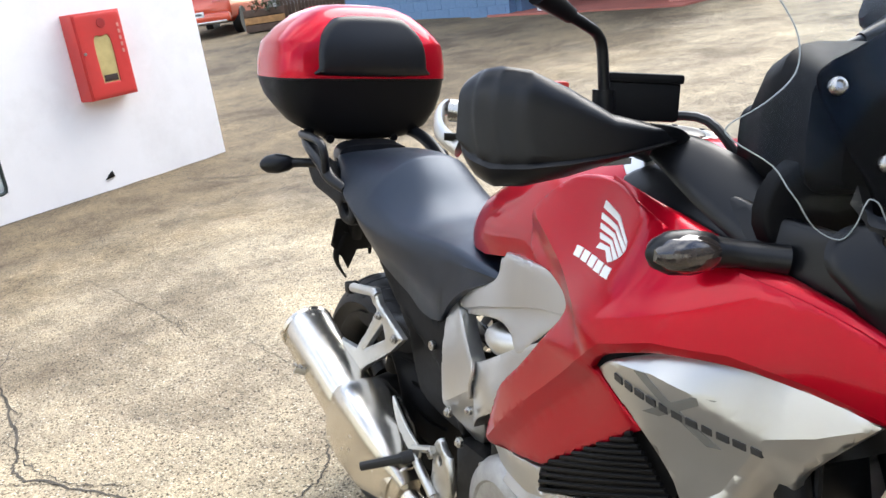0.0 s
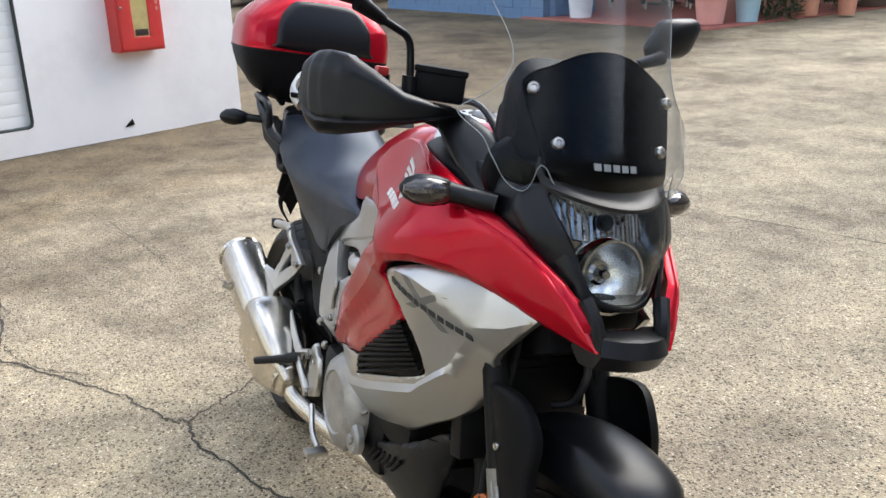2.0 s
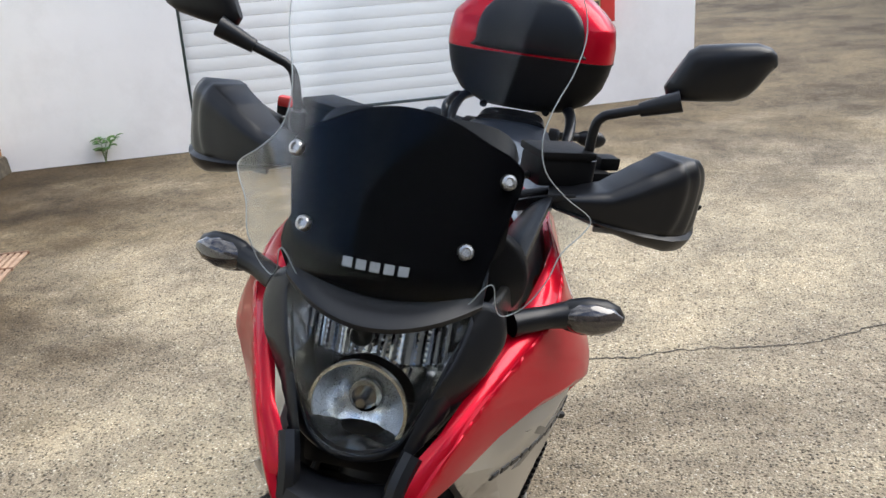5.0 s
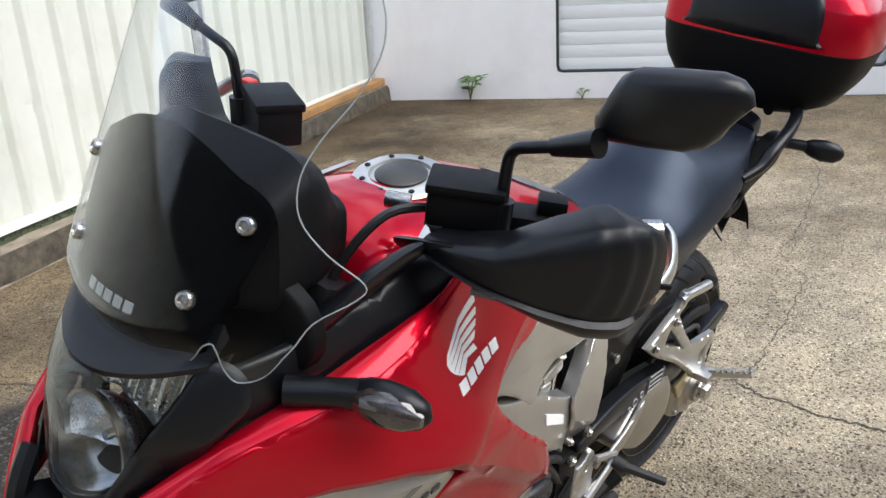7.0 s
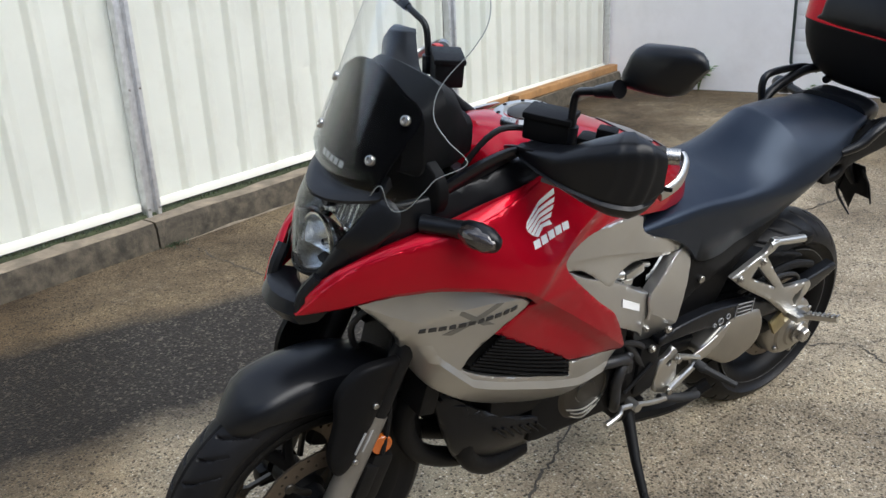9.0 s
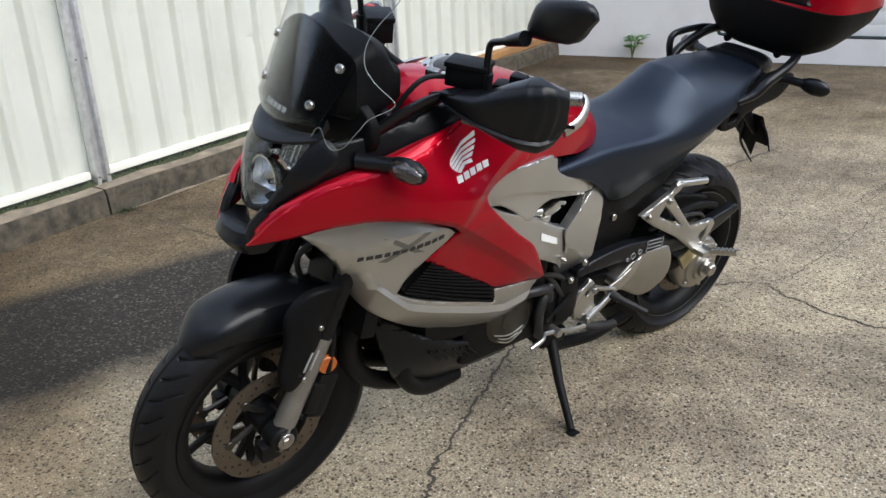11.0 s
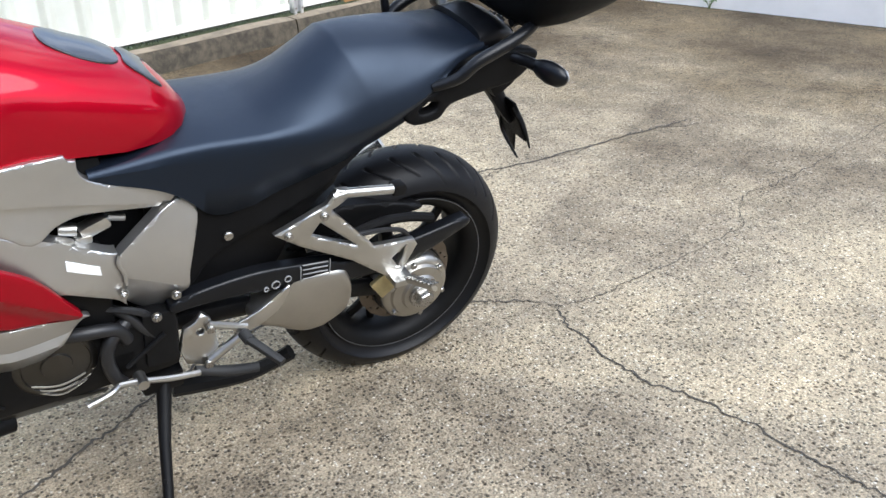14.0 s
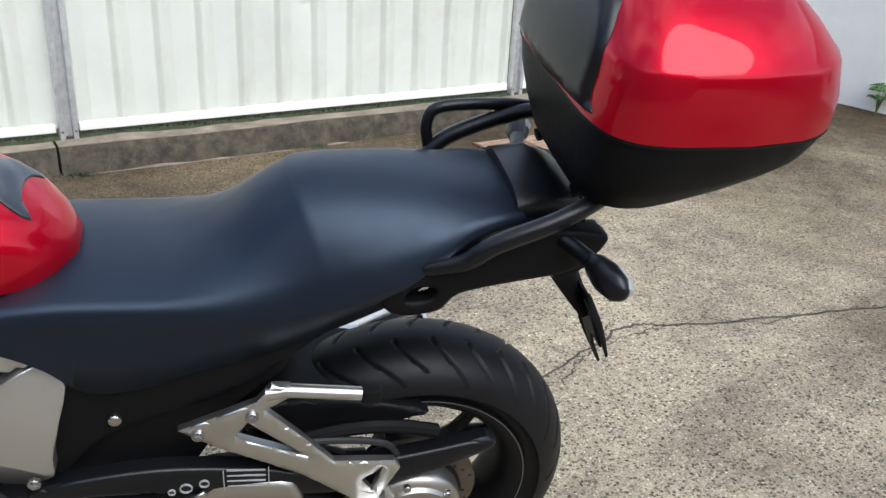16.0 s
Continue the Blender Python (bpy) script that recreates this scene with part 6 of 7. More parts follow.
for s in (1, -1):
    rail = part("grab_rail", tube([(.02, s * .140, .850), (-.03, s * .158, .872), (-.07, s * .165, .905), (-.15, s * .165, .938), (-.21, s * .150, .960), (-.27, s * .11, .968)], [.012, .016, .017, .016, .014], 12, flat=.85), SATIN, bike, "black tubular grab rail")
    if s < 0:
        part("rail_loop", tube([(-.04, s * .165, .882), (-.034, s * .172, .930), (-.062, s * .175, .957), (-.19, s * .170, .962), (-.235, s * .145, .955)], .0105, 10), SATIN, rail)
    part("rail_frame", shell(curve(BRACKET, 4, True), on_side(lambda a, b: .145 + .03 * min(a, 0), s), .03, .02, .008, [curve([(.046, .794), (.010, .796), (.004, .815), (.038, .816)], 3, True)]), BLACK, rail, "black cast rail bracket")
    ri = part("rear_indicator", tube([(-.15, s * .07, .875), (-.185, s * .14, .888), (-.206, s * .195, .889)], [.016, .012, .013], 10), SATIN, bike, "black rear indicator")
    rings = []
    for u, rr in ((0, .012), (.2, .021), (.5, .026), (.8, .022), (.95, .012), (1, .004)):
        c = Vector((-.205 - .02 * u, s * (.188 + .084 * u), .889 - .004 * u))
        rings.append([c + Vector((rr * .8 * math.cos(a), 0, rr * math.sin(a))) for a in (2 * math.pi * q / 16 for q in range(16))])
    part("indicator_body", loft(rings), SATIN, ri)
    rings = []
    for u, rr in ((.25, .015), (.5, .0205), (.8, .016), (.93, .006)):
        c = Vector((-.215 - .02 * u, s * (.188 + .084 * u), .889 - .004 * u))
        rings.append([c + Vector((-rr * .8 * math.cos(a), 0, rr * math.sin(a))) for a in (math.pi * (q / 10 - .5) for q in range(11))])
    part("indicator_lens", loft(rings), PALEMARK, ri, "clear indicator lens")
# number plate holder
pl_h = part("plate_holder", join(box((-.20, 0, .845), (.11, .13, .045), .014, pose(0, 0, 0, 0, 10, 0)), box((-.235, 0, .79), (.075, .085, .09), .016, pose(0, 0, 0, 0, 35, 0)), tube([(-.24, 0, .76), (-.275, .01, .70), (-.305, .02, .66)], [.036, .024, .02], 8, flat=.6), box((-.262, .045, .842), (.03, .03, .03), .006)), BLACK, bike, "black number plate holder with bare prongs")
part("plate_prong", tube([(-.295, -.015, .68), (-.325, -.03, .60), (-.355, .012, .531)], [.012, .010, .004], 6, flat=.5), BLACK, pl_h)
part("plate_prong", tube([(-.285, .045, .71), (-.31, .065, .66), (-.332, .077, .60)], [.012, .010, .004], 6, flat=.5), BLACK, pl_h)
part("plate_back", shell([(-.045, .72), (.055, .72), (.075, .62), (.03, .62), (.012, .56), (-.012, .60), (-.05, .64)], lambda a, b, d: Vector((-.285 + .36 * (b - .70) - d, a, b)), .006, .03, .002), BLACK, pl_h)

# -- top box and rack --
rack = part("luggage_rack", join(box((-.34, 0, .975), (.26, .16, .016), .006, pose(0, 0, 0, 0, 6, 0)), tube([(-.20, .09, .945), (-.28, .09, .965), (-.45, .06, .985)], .011, 8), tube([(-.20, -.09, .945), (-.28, -.09, .965), (-.45, -.06, .985)], .011, 8)), BLACK, bike, "black luggage rack")


def box_ring(zz, x0, x1, w, e=.5, taper=0.0, tilt=0.0):
    cx, hx = (x0 + x1) / 2, (x1 - x0) / 2
    out = []
    for q in range(48):
        a = 2 * math.pi * q / 48
        c, sn = math.cos(a), math.sin(a)
        ex = math.copysign(abs(c) ** e, c)
        out.append(Vector((cx + hx * ex, w * math.copysign(abs(sn) ** e, sn) * (1 - taper * (ex < 0) * ex * ex), zz + tilt * (x1 - cx - hx * ex))))
    return out


BOXY = Matrix.Translation((0, 0.017, 0.0))
tb = part("top_box", loft([box_ring(.940, -.48, -.225, .10, .5, 0, .34), box_ring(.945, -.50, -.205, .155, .5, .1, .33), box_ring(.968, -.512, -.190, .198, .48, .15, .28), box_ring(1.01, -.522, -.178, .222, .45, .2, .18), box_ring(1.055, -.532, -.168, .232, .42, .25, .08), box_ring(1.096, -.538, -.163, .237, .42, .26)]), BLACK, bike, "black lower shell of the top box", sharp=50)
lid = part("lid", loft([box_ring(1.101, -.540, -.161, .239, .40, .26), box_ring(1.14, -.538, -.163, .239, .40, .26), box_ring(1.186, -.526, -.170, .231, .40, .26), box_ring(1.194, -.522, -.173, .227, .40, .26), box_ring(1.228, -.49, -.190, .195, .42, .22), box_ring(1.262, -.45, -.215, .150, .45, .12), box_ring(1.282, -.41, -.245, .105, .5, .1), box_ring(1.288, -.38, -.28, .06, .6)]), RED, tb, "glossy red lid", sharp=30)
part("seam", loft([box_ring(1.0965, -.541, -.160, .240, .42, .26), box_ring(1.1005, -.541, -.160, .240, .42, .26)]), MATT, tb)
pad_loop = curve([(-.14, 1.108), (.14, 1.108), (.150, 1.13), (.142, 1.195), (.105, 1.242), (.06, 1.256), (-.06, 1.256), (-.105, 1.242), (-.142, 1.195), (-.150, 1.13)], 9, True)
part("backrest_pad", shell(pad_loop, lambda a, b, d: Vector((-.149 - .3 * a * a - 1.6 * max(0, b - 1.12) ** 1.9 - d, a, b)), .06, .012, .014), SATIN, tb, "black padded backrest")
tb.matrix_local = BOXY


# ---------- plants ----------
def leaf_mat(name, color):
    m = material(name, color, 0.5, vary=0.35, scale=9)
    m.node_tree.nodes["Principled BSDF"].inputs["Subsurface Weight"].default_value = 0.0
    return m


LEAF = leaf_mat("leaf_green", (0.09, 0.20, 0.04))
DARKLEAF = leaf_mat("dark_leaf", (0.030, 0.055, 0.018))
PALM = leaf_mat("palm_leaf", (0.10, 0.16, 0.04))
STEM = material("plant_stem", (0.12, 0.16, 0.06), 0.7)
BARK = material("grey_bark", (0.28, 0.25, 0.22), 0.9, grain=0.5, grain_scale=60)


def leaf(bm, base, tip, width, fold=0.25, up=Vector((0, 0, 1))):
    """One pointed leaf, folded along its midrib."""
    base, tip = Vector(base), Vector(tip)
    d = tip - base
    side = d.cross(up)
    side = side.normalized() if side.length > 1e-6 else Vector((1, 0, 0))
    nor = side.cross(d).normalized()
    drop = d.length * 0.12
    mid_a, mid_b = base + d * 0.35 + nor * drop * 0.6, base + d * 0.7 + nor * drop * 0.4
    vb, va, vm, vt = (bm.verts.new(p) for p in (base, mid_a, mid_b, tip))
    for s in (1, -1):
        e1 = bm.verts.new(mid_a + side * s * width * 0.5 + nor * width * fold)
        e2 = bm.verts.new(mid_b + side * s * width * 0.36 + nor * width * fold * 0.8)
        bm.faces.new((vb, e1, va))
        bm.faces.new((va, e1, e2, vm))
        bm.faces.new((vm, e2, vt))


def weed(where, height, count, seed, label):
    rnd = random.Random(seed)
    ob = thing("weed", label, "plant", Matrix.Translation(where), kind="")
    for k in range(count):
        a = rnd.uniform(0, 6.28)
        lean = rnd.uniform(0.2, 0.9)
        h = height * rnd.uniform(0.45, 1.0)
        top = Vector((math.cos(a) * h * lean * 0.7, math.sin(a) * h * lean * 0.7, h))
        if abs(top.x) + abs(top.y) > height * 1.2:
            top *= 0.8
        part("stem", tube([(0, 0, 0), (top.x * 0.35, top.y * 0.35, h * 0.6), tuple(top)], [0.0035, 0.0015], 5), STEM, ob)
        bm = bmesh.new()
        for q in range(5):
            b = a + (q - 2) * 0.75 + rnd.uniform(-.2, .2)
            ln = height * rnd.uniform(0.26, 0.40)
            start = top * (1 - 0.06 * abs(q - 2))
            leaf(bm, start, start + Vector((math.cos(b) * ln, math.sin(b) * ln, ln * rnd.uniform(-.25, .35))), ln * 0.48)
        part("leaf", bm, LEAF, ob, sharp=80)
    return ob


def tufts(name, count, seed, spots, label):
    """Short rough grass in a narrow gap."""
    rnd = random.Random(seed)
    bm = bmesh.new()
    for k in range(count):
        p = spots(rnd)
        a, h = rnd.uniform(0, 6.28), rnd.uniform(0.008, 0.026)
        tip = p + Vector((math.cos(a) * h * 0.7, math.sin(a) * h * 0.7, h))
        side = Vector((-math.sin(a), math.cos(a), 0)) * 0.0022
        bm.faces.new([bm.verts.new(q) for q in (p - side, p + side, tip)])
    return tagged(part(name, bm, DARKLEAF, None, sharp=80), label, "grass", kind="stuff")


tufts("grass", 2600, 31, lambda r: FENCE @ Vector((r.uniform(-2.0, 4.6), r.uniform(.108, .168), .140)), "dark green grass tufts in the gap under the fence")
tufts("grass", 420, 32, lambda r: FENCE @ Vector((r.choice((-.02, 1.12, 2.27, 3.4)) + r.gauss(0, .03), -abs(r.gauss(0, .025)), .0)), "dry grass tufts at the foot of the kerb joints")


weed(WALL @ Vector((0.70, -0.07, 0)), 0.21, 8, 3, "green leafy weed growing at the foot of the white wall")
weed(WALL @ Vector((1.60, -0.05, 0)), 0.09, 5, 5, "small green weed at the foot of the white wall")


def bush(name, where, size, count, mat, seed, label, leaf_len=0.16, category="shrub", kind=""):
    rnd = random.Random(seed)
    bm = bmesh.new()
    for k in range(count):
        while True:
            p = Vector((rnd.uniform(-1, 1), rnd.uniform(-1, 1), rnd.uniform(0, 1)))
            if (p.x ** 2 + p.y ** 2) + (p.z * 1.1 - 0.45) ** 2 * 1.5 < 1 and rnd.random() < 0.35 + 0.65 * noise.noise(p * 2.3 + Vector((seed, 0, 0))) + 0.4:
                break
        q = Vector((p.x * size[0], p.y * size[1], p.z * size[2]))
        d = Vector((p.x + rnd.uniform(-.7, .7), p.y + rnd.uniform(-.7, .7), rnd.uniform(-.5, .8))).normalized()
        leaf(bm, q, q + d * leaf_len * rnd.uniform(.6, 1.3), leaf_len * rnd.uniform(.25, .4))
    ob = thing(name, label, category, Matrix.Translation(where), kind=kind)
    part("foliage", bm, mat, ob, sharp=80)
    return ob


def palm(where, height, fronds, seed, label, reach=0.9):
    rnd = random.Random(seed)
    ob = thing("potted_palm", label, "palm", Matrix.Translation(where))
    part("trunk", tube([(0, 0, 0), (0.02, 0.01, height * .5), (0, 0, height)], [.10, .075, .055], 10), BARK, ob, "pale grey palm trunk")
    for k in range(fronds):
        a = 6.283 * k / fronds + rnd.uniform(-.3, .3)
        rise_f = rnd.uniform(.25, .9)
        pts = [Vector((math.cos(a) * reach * t, math.sin(a) * reach * t, height + reach * (rise_f * t - 0.9 * t * t * rise_f))) for t in (0, .25, .5, .75, 1)]
        bm = tube([tuple(p) for p in pts], [.012, .004], 5)
        P = curve([tuple(p) for p in pts], 5)
        for i in range(3, len(P)):
            p = Vector(P[i])
            t = Vector(P[i] - P[i - 1]).normalized()
            sd = t.cross(Vector((0, 0, 1))).normalized()
            ln = reach * .32 * math.sin(math.pi * min(1, i / len(P) * .9 + .12))
            for s in (1, -1):
                leaf(bm, p, p + (sd * s + t * .6 + Vector((0, 0, -.25))).normalized() * ln, .035)
        part("frond", bm, PALM, ob, sharp=80)
    return ob


def on_yard(x, y, dz=0.0):
    return Vector((x, y, rise(x, y) + dz))


# ---------- cafe corner across the yard ----------
BLUE = material("blue_painted_block", (0.115, 0.20, 0.33), 0.6, 0, 0, 0.12, 2.5, 0.5, 60, dirt=(0.06, 0.10, 0.17), dirt_scale=2.0, dirt_amount=0.5)
PATIO = material("red_oxide_paving", (0.36, 0.115, 0.085), 0.75, 0, 0, 0.12, 2.0, 0.3, 40, dirt=(0.22, 0.12, 0.10), dirt_amount=0.4)
WICKER = material("black_wicker", (0.012, 0.013, 0.016), 0.6, grain=0.6, grain_scale=90)
IRON = material("black_iron", (0.008, 0.008, 0.009), 0.5)
TIMBER = material("dark_timber", (0.085, 0.052, 0.035), 0.8, 0, 0, 0.3, 4, 0.4, 40, dirt=(0.03, 0.02, 0.015), dirt_amount=0.5)
PINK = material("pink_plastic", (0.62, 0.30, 0.25), 0.55, vary=0.06)
PALEBLUE = material("pale_blue_plastic", (0.33, 0.47, 0.52), 0.55, vary=0.06)
TERRA = material("terracotta", (0.52, 0.24, 0.15), 0.75, vary=0.12)
SOIL = material("soil", (0.03, 0.022, 0.015), 0.95)

patio = tagged(part("patio", shell([(-12.4, 7.3), (-8.7, 8.55), (-9.4, 13.5), (-18.5, 14.5), (-17.0, 8.0)], lambda a, b, d: Vector((a, b, rise(a, b) + 0.03 - d)), 0.06, 1.5, 0), PATIO), "dull red painted patio floor of the cafe", "patio", kind="structure")


def block_wall(name, p0, p1, z_low, z_top, thick, label):
    p0, p1 = Vector((*p0, 0)), Vector((*p1, 0))
    u = (p1 - p0).normalized()
    n = Vector((-u.y, u.x, 0))
    ln = (p1 - p0).length
    M = Matrix(((u.x, n.x, 0, p0.x), (u.y, n.y, 0, p0.y), (0, 0, 1, z_low), (0, 0, 0, 1)))
    w = thing(name, label, "wall", M, kind="structure")
    h = z_top - z_low
    part("core", box((ln / 2, 0, h / 2 - 0.2), (ln - .02, thick - .02, h + .36), 0), BLUE, w)
    rows = max(1, round(h / .2))
    shared = {}
    for r in range(rows):
        a = -.2 if r % 2 else 0.0
        while a < ln - .01:
            x0, x1 = max(a, 0), min(a + .4, ln)
            key = round(x1 - x0, 3)
            if x1 - x0 > .04:
                if key not in shared:
                    first = part("block", box((0, 0, 0), (x1 - x0 - .008, thick, h / rows - .008), .006, segments=1), BLUE, w)
                    shared[key] = first.data
                    ob = first
                else:
                    ob = new("block", shared[key])
                    ob.parent = w
                ob.location = ((x0 + x1) / 2, rk.uniform(-.002, .002), h / rows * (r + .5))
            a += .4
    part("coping", box((ln / 2, 0, h + .02), (ln + .03, thick + .04, .05), .01), BLUE, w)
    return w


block_wall("wall_cafe", (-16.7, 6.25), (-12.95, 7.42), 0.40, 1.62, .20, "low blue painted concrete block wall")
block_wall("wall_cafe_pier", (-12.95, 7.30), (-12.15, 7.70), 0.38, 1.62, .34, "blue painted block pier at the wall end")
block_wall("wall_cafe_return", (-12.15, 7.75), (-12.35, 8.75), 0.38, 1.60, .22, "blue painted block wall return")
block_wall("wall_cafe_column", (-15.8, 7.15), (-14.6, 7.55), 0.4, 3.6, .5, "blue painted block column")

# unseen roof slab, added overhead to shade the terrace
tagged(part("cafe_shade_slab", box((-13.6, 10.4, 3.75), (9.6, 7.4, .16), .02, pose(0, 0, 0, 0, 0, 17)), TIMBER), "unseen dark roof slab added to shade the cafe terrace", "roof", kind="structure")
# dark backdrop, added to close the bright sky gaps between the trees
tagged(part("garden_backdrop", box((-12.0, 18.6, 2.6), (24.0, .3, 4.6), .01, pose(0, 0, 0, 0, 0, 20)), material("dark_backdrop", (0.07, 0.075, 0.06), 0.85, vary=0.4, scale=0.9)), "plain dark backdrop wall added behind the garden trees", "wall", kind="structure")

rail = thing("iron_fence", "black iron bar fence behind the cafe terrace", "fence", Matrix.Translation((0, 0, 0)))
a0, a1 = Vector((-19.5, 10.2, .75)), Vector((-11.2, 15.2, .75))
for k in range(70):
    p = a0.lerp(a1, k / 69)
    part("bar", box((p.x, p.y, p.z + .75), (.022, .022, 1.5), 0), IRON, rail)
for zz in (.15, 1.45):
    part("rail", tube([tuple(a0 + Vector((0, 0, zz))), tuple(a1 + Vector((0, 0, zz)))], .022, 6, smooth=False), IRON, rail)
rail2 = thing("iron_fence", "black iron railing on the blue wall", "fence", Matrix.Translation((0, 0, 0)))
b0, b1 = Vector((-13.5, 7.75, 1.62)), Vector((-12.3, 8.2, 1.62))
for k in range(13):
    p = b0.lerp(b1, k / 12)
    part("bar", box((p.x, p.y, p.z + .2), (.018, .018, .5), 0), IRON, rail2)
part("rail", tube([tuple(b0 + Vector((0, 0, .42))), tuple(b1 + Vector((0, 0, .42)))], .02, 6, smooth=False), IRON, rail2)

screen_t = thing("timber_screen", "tall dark brown timber slat screen", "screen", Matrix.Translation((0, 0, 0)))
s0, s1 = Vector((-19.35, 5.45, 0)), Vector((-18.5, 7.4, 0))
for k in range(26):
    p = s0.lerp(s1, k / 25)
    h = 2.6 if k > 9 else 3.4
    part("slat", box((p.x, p.y, rise(p.x, p.y) + h / 2), (.03, .078, h), .004, pose(0, 0, 0, 0, 0, -23.5)), TIMBER, screen_t)
for zz in (.4, 1.6, 2.4):
    part("batten", tube([(s0.x - .05, s0.y, .62 + zz), (s1.x - .05, s1.y, .62 + zz)], .03, 6, smooth=False), TIMBER, screen_t)
back = tagged(part("wall_far", box((-27.5, 7.0, 2.6), (.3, 9.0, 4.6), .01, pose(0, 0, 0, 0, 0, 14)), material("grey_white_far_wall", (0.62, 0.63, 0.64), 0.7, vary=0.05, scale=0.6)), "pale grey rendered wall of the neighbouring building", "wall", kind="structure")

# bin
bin_ob = thing("waste_bin", "white plastic waste bin with a dark liner rim", "bin", Matrix.Translation(on_yard(-11.6, 8.05)))
part("body", lathe([(.19, 0), (.235, .50), (.24, .50), (.24, .53)], (0, 0, 0), "z", 28), material("white_plastic", (0.66, 0.66, 0.66), 0.5), bin_ob)
part("liner", lathe([(.242, .44), (.248, .45), (.248, .55), (.235, .56), (.235, .44)], (0, 0, 0), "z", 28), IRON, bin_ob, "black bin liner rim")
part("lid", lathe([(.25, .555), (.25, .585), (.20, .625), (.001, .64)], (0, 0, 0), "z", 28), bpy.data.materials["white_plastic"], bin_ob, "white domed lid")


def tub(x, y, r, h, mat, label, name="plant_tub"):
    ob = thing(name, label, "plant pot", Matrix.Translation(on_yard(x, y, 0.03)), "")
    part("body", lathe([(r * .76, 0), (r * .93, h - .10), (r, h - .10), (r * 1.02, h), (r * .94, h), (r * .9, h - .05), (.001, h - .06)], (0, 0, 0), "z", 32), mat, ob)
    part("soil", lathe([(r * .91, h - .055), (.001, h - .05)], (0, 0, 0), "z", 24), SOIL, ob)
    for s in (1, -1):
        part("handle", box((r * .99 * s * .7, -r * .74, h - .05), (.14, .05, .06), .01, pose(0, 0, 0, 0, 0, 42 * s)), mat, ob)
    return ob


tub(-9.2, 9.0, .27, .48, PINK, "pink plastic tub planted with a palm")
tub(-9.05, 9.62, .215, .44, PALEBLUE, "pale blue plastic plant tub")
tub(-9.1, 10.95, .20, .50, TERRA, "terracotta pot with a palm")
tub(-8.75, 11.45, .17, .44, TERRA, "small terracotta pot beside a larger one")
barrel = tub(-9.6, 12.9, .42, .40, TIMBER, "dark timber half-barrel planter on the patio", "barrel_planter")
palm(on_yard(-9.2, 9.0, .45), 1.1, 9, 11, "palm with a pale trunk in a pink tub", 1.2)
palm(on_yard(-9.1, 10.95, .48), .8, 10, 12, "young palm in a terracotta pot", 1.1)
palm(on_yard(-9.6, 12.9, .35), .5, 14, 13, "bushy palm in a half-barrel", 1.5)
bush("shrub", on_yard(-9.05, 9.62, .42), (.28, .28, .4), 90, DARKLEAF, 21, "dark leafy plant in a pale blue tub", .18)
bush("shrub", on_yard(-9.2, 10.25), (.55, .4, 1.0), 420, DARKLEAF, 22, "dark leafy shrub beside the pots", .17)
bush("shrub", on_yard(-9.9, 11.9), (.8, .6, 1.5), 520, DARKLEAF, 23, "tall dark shrub behind the pots", .2)
FLOWER = leaf_mat("orange_flower", (0.62, 0.27, 0.03))
bush("flowering_plant", on_yard(-9.3, 11.9, .75), (.22, .22, .6), 60, FLOWER, 24, "orange flowering heliconia among the shrubs", .2, "flower")
for k, (x, y, w, h) in enumerate(((-13.0, 15.5, 2.6, 3.6), (-10.0, 16.5, 2.6, 3.8), (-16.5, 13.8, 2.6, 3.6), (-20.0, 12.0, 2.4, 3.6), (-6.5, 18.0, 3.0, 4.0), (-2.5, 19.5, 3.0, 4.0))):
    bush("hedge_tree", on_yard(x, y), (w, 1.6, h), 900, DARKLEAF, 30 + k, "dense dark green garden trees behind the terrace", .42, "tree")


def wicker_chair(x, y, turn, label):
    ob = thing("armchair", label, "chair", Matrix.Translation(on_yard(x, y, .03)) @ Matrix.Rotation(radians(turn), 4, "Z"), "cafe chairs")
    part("seat", box((0, 0, .36), (.56, .56, .14), .03), WICKER, ob)
    part("backrest", box((-.27, 0, .62), (.09, .60, .86), .03, pose(0, 0, 0, 0, -6, 0)), WICKER, ob)
    for s in (1, -1):
        part("armrest", box((0, s * .29, .42), (.58, .08, .46), .03), WICKER, ob)
        part("skirt", box((0, s * .28, .22), (.54, .05, .24), .01), WICKER, ob)
        for q in (1, -1):
            part("leg", tube([(.25 * q, .25 * s, 0), (.25 * q, .25 * s, .14)], .02, 8, smooth=False), STEEL, ob)
    return ob


wicker_chair(-11.9, 9.95, -30, "black woven wicker armchair on the red patio")
wicker_chair(-13.0, 9.3, 150, "black woven wicker armchair by the blue wall")
wicker_chair(-11.4, 10.6, 60, "black woven wicker armchair beside the table")
tab = thing("cafe_table", "dark square cafe table on the patio", "table", Matrix.Translation(on_yard(-12.6, 10.6, .03)))
part("tabletop", box((0, 0, .73), (.9, .9, .04), .01), IRON, tab)
part("pedestal", tube([(0, 0, 0), (0, 0, .72)], .05, 10, smooth=False), IRON, tab)
part("base", box((0, 0, .02), (.5, .5, .04), .01), IRON, tab)

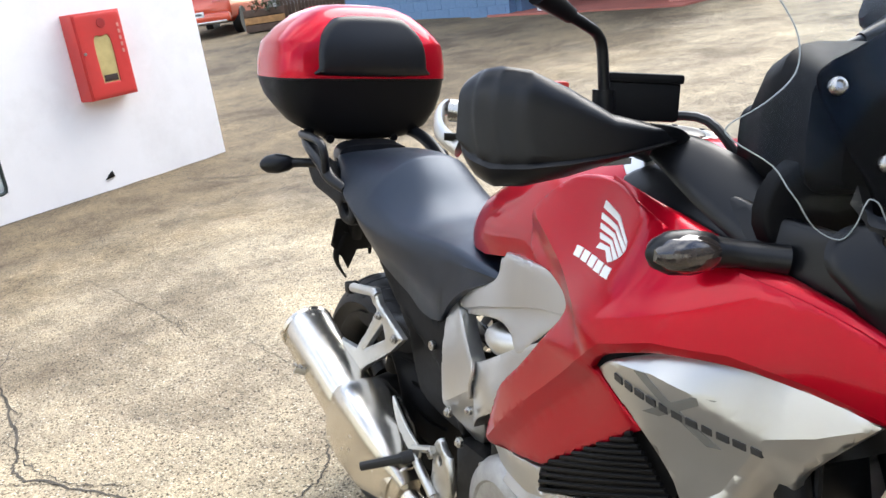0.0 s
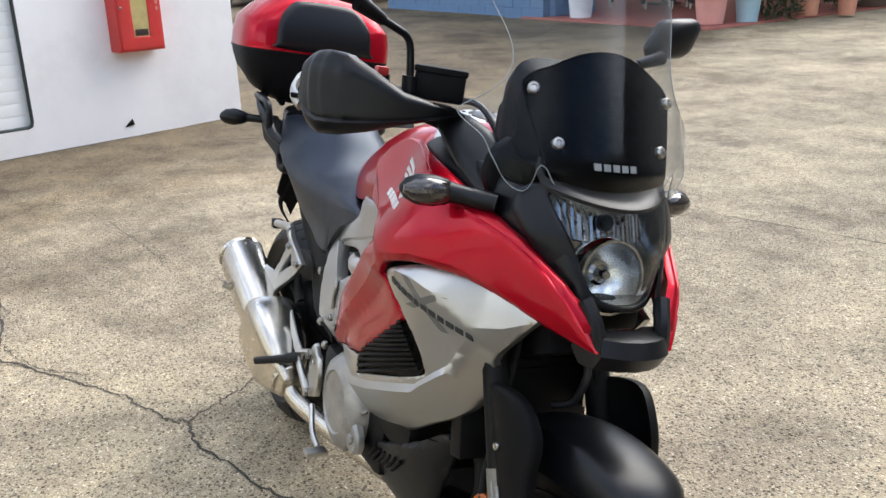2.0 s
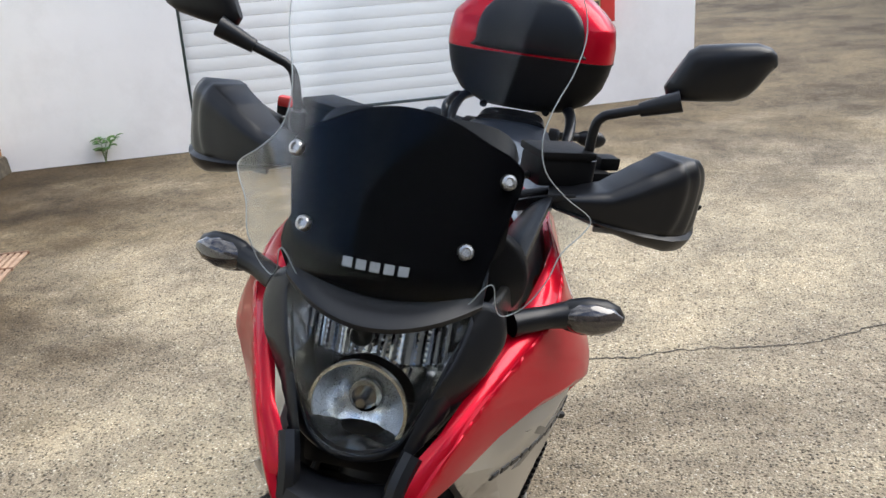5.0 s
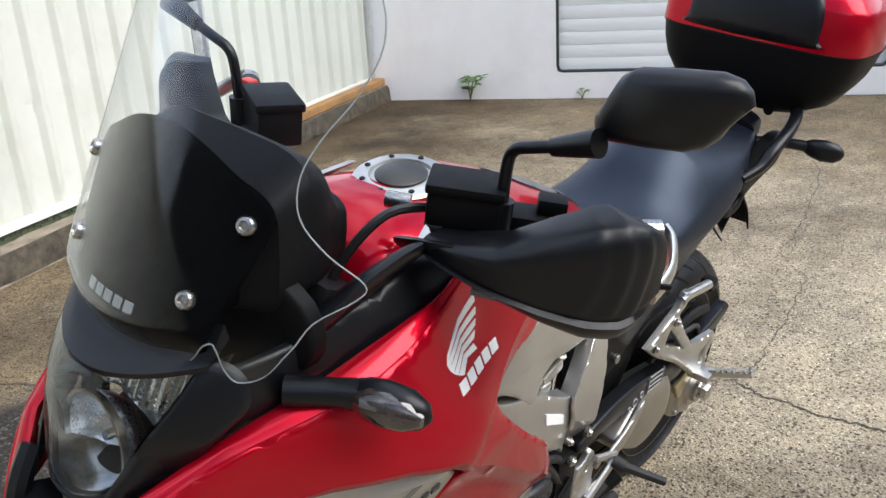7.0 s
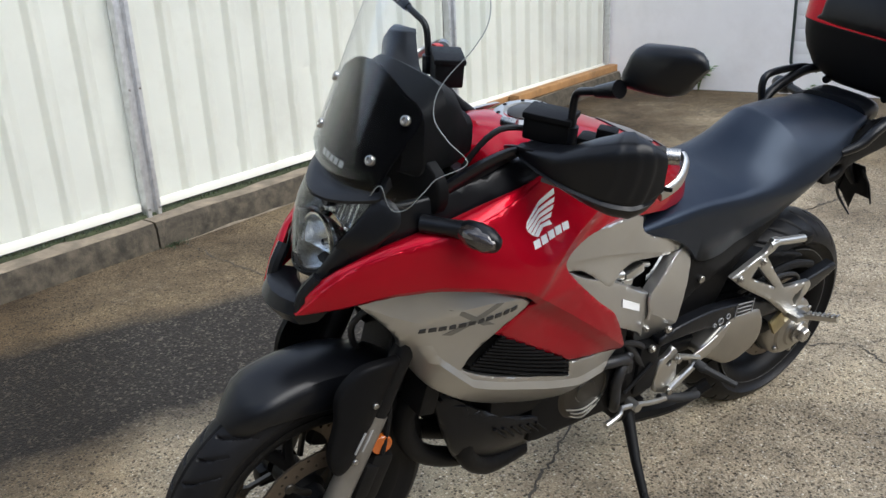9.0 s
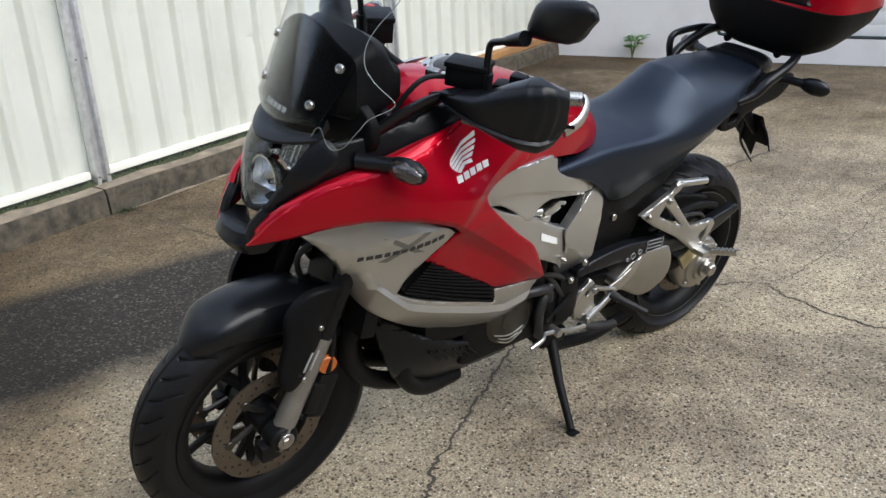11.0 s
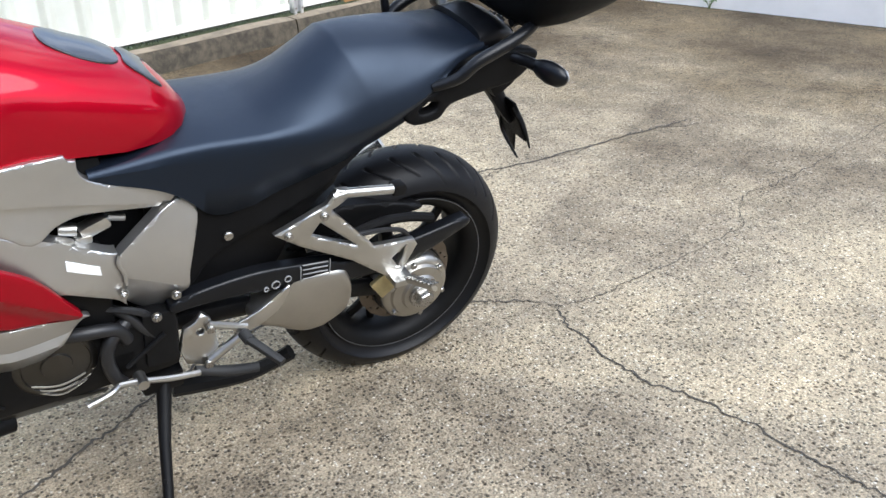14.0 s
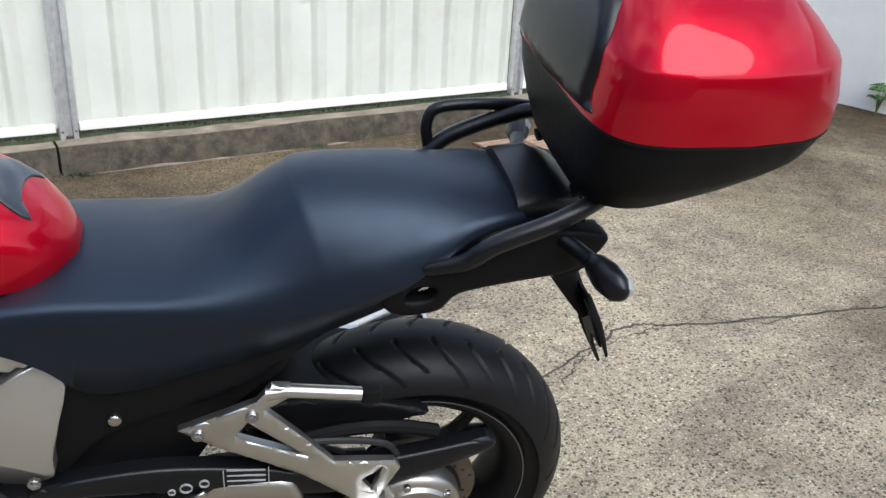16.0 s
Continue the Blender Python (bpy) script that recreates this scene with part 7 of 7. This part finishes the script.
planter = thing("timber_planter", "low timber planter box with dark plants", "planter", Matrix.Translation(on_yard(-18.75, 4.95)) @ Matrix.Rotation(radians(62), 4, "Z"))
for k in range(3):
    part("board", box((0, -.22, .09 + .17 * k), (.95, .03, .15), .006), TIMBER if k != 1 else WOOD, planter)
    part("board", box((0, .22, .09 + .17 * k), (.95, .03, .15), .006), TIMBER, planter)
for s in (1, -1):
    part("end_board", box((s * .47, 0, .26), (.03, .42, .5), .006), TIMBER, planter)
part("soil", box((0, 0, .24), (.9, .4, .40), 0), SOIL, planter)
bush("shrub", on_yard(-18.75, 4.95, .42), (.45, .3, .35), 160, DARKLEAF, 27, "dark low plants in the timber planter", .14)
palm(on_yard(-25.0, 5.6, .2), 1.5, 9, 28, "palm against the pale far wall", 1.3)

# ---------- parked hatchback ----------
CARRED = material("car_red_paint", (0.50, 0.055, 0.02), 0.3, 0.3, 1.0, 0.05, 2)
CARGLASS = material("car_window", (0.015, 0.017, 0.02), 0.06, 0, 0.5, 0.1, 3)
TAIL = material("tail_lamp", (0.45, 0.02, 0.02), 0.1, 0, 1.0, 0.15, 20)
car = thing("car", "orange-red hatchback parked beside the timber screen", "car", Matrix.Translation(on_yard(-19.7, 3.55)) @ Matrix.Rotation(radians(149), 4, "Z"))
rings = []
for x, zl, zm, w, cab_w in ((0.0, .42, .80, .74, 0), (.06, .34, .98, .84, 0), (.5, .30, 1.0, .88, 0), (1.4, .28, .98, .89, 0), (2.6, .28, .96, .89, 0), (3.3, .30, .90, .87, 0), (4.0, .34, .78, .80, 0), (4.25, .42, .62, .66, 0)):
    half = [(w * .86, zl), (w, zl + .14), (w, zm - .16), (w * .95, zm - .02), (w * .82, zm)]
    rings.append([Vector((x, y, zz)) for y, zz in half] + [Vector((x, -y, zz)) for y, zz in reversed(half)])
part("body", loft(rings), CARRED, car, "orange-red car body", sharp=45)
rings = []
for x, z0, z1, w0, w1 in ((.10, .93, 1.00, .80, .76), (.30, .95, 1.30, .80, .66), (.52, .96, 1.46, .81, .62), (1.2, .96, 1.51, .82, .62), (2.0, .95, 1.48, .82, .61), (2.6, .93, 1.22, .80, .62), (3.05, .90, .95, .76, .70)):
    rings.append([Vector((x, w0, z0)), Vector((x, w1, z1 - .03)), Vector((x, w1 * .9, z1)), Vector((x, -w1 * .9, z1)), Vector((x, -w1, z1 - .03)), Vector((x, -w0, z0))])
part("cabin", loft(rings), CARRED, car, sharp=45)
part("rear_window", shell(curve([(-.56, 1.03), (.56, 1.03), (.50, 1.33), (-.50, 1.33)], 3, True, (0, 1, 2, 3)), lambda a, b, d: Vector((.075 + (b - .99) * .60 - d, a, b)), .02, .2, .01), CARGLASS, car, "dark rear window")
for s in (1, -1):
    part("side_window", shell(curve([(.55, 1.02), (2.55, 1.00), (2.15, 1.38), (1.2, 1.44), (.75, 1.36)], 3, True, (0, 1)), lambda a, b, d, s=s: Vector((a, s * (.835 - (b - .95) * .40 - d), b)), .03, .3, .01), CARGLASS, car, "dark side windows")
    part("tail_light", shell(curve([(.45, .80), (.84, .84), (.86, .98), (.50, .94)], 3, True, (0, 1, 2, 3)), lambda a, b, d, s=s: Vector((-.012 + 1.2 * max(0, a - .62) ** 2 + .10 * max(0, b - .85) - d, s * a, b)), .05, .1, .008), TAIL, car, "red and clear tail lamp")
    part("lamp_window", box((.02, s * .66, .86), (.04, .22, .05), .01), WHITE, car)
    for x in (.72, 3.32):
        wh = part("wheel", lathe([(.20, -.09), (.31, -.10), (.325, -.06), (.325, .06), (.31, .10), (.20, .09)], (x, s * .80, .325), "y", 32), RUBBER, car)
        part("rim", lathe([(.20, .085), (.18, .06), (.05, .07), (.001, .07)], (x, s * .80 + (0 if s > 0 else -.0), .325), frame_of((0, s, 0)), 24), CAST, wh)
part("bumper", box((.02, 0, .46), (.16, 1.62, .22), .05), CARRED, car)
part("bumper_lip", box((.0, 0, .36), (.12, 1.45, .06), .02), STEEL, car, "bright bumper strip")
part("number_plate", box((-.07, 0, .56), (.02, .40, .12), .005), WHITE, car, "white number plate with plain bars")
part("plate_bar", box((-.082, 0, .56), (.004, .30, .05), 0), GREYMARK, car)
part("roof_aerial", box((.62, 0, 1.52), (.14, .04, .05), .015), CARRED, car)

# ---------- unseen walls added to close the yard behind the camera and darken reflections ---
PLAIN = material("plain_shaded_render", (0.20, 0.19, 0.175), 0.8, vary=0.12, scale=0.5)
tagged(part("unseen_wall_east", box((8.2, 3.5, 2.6), (.3, 13.0, 5.4), .01), PLAIN), "unseen plain wall added to darken reflections", "wall", kind="structure")
tagged(part("unseen_wall_south", box((2.2, 8.6, 2.6), (11.4, .3, 5.4), .01), PLAIN), "unseen plain wall added behind to darken reflections", "wall", kind="structure")
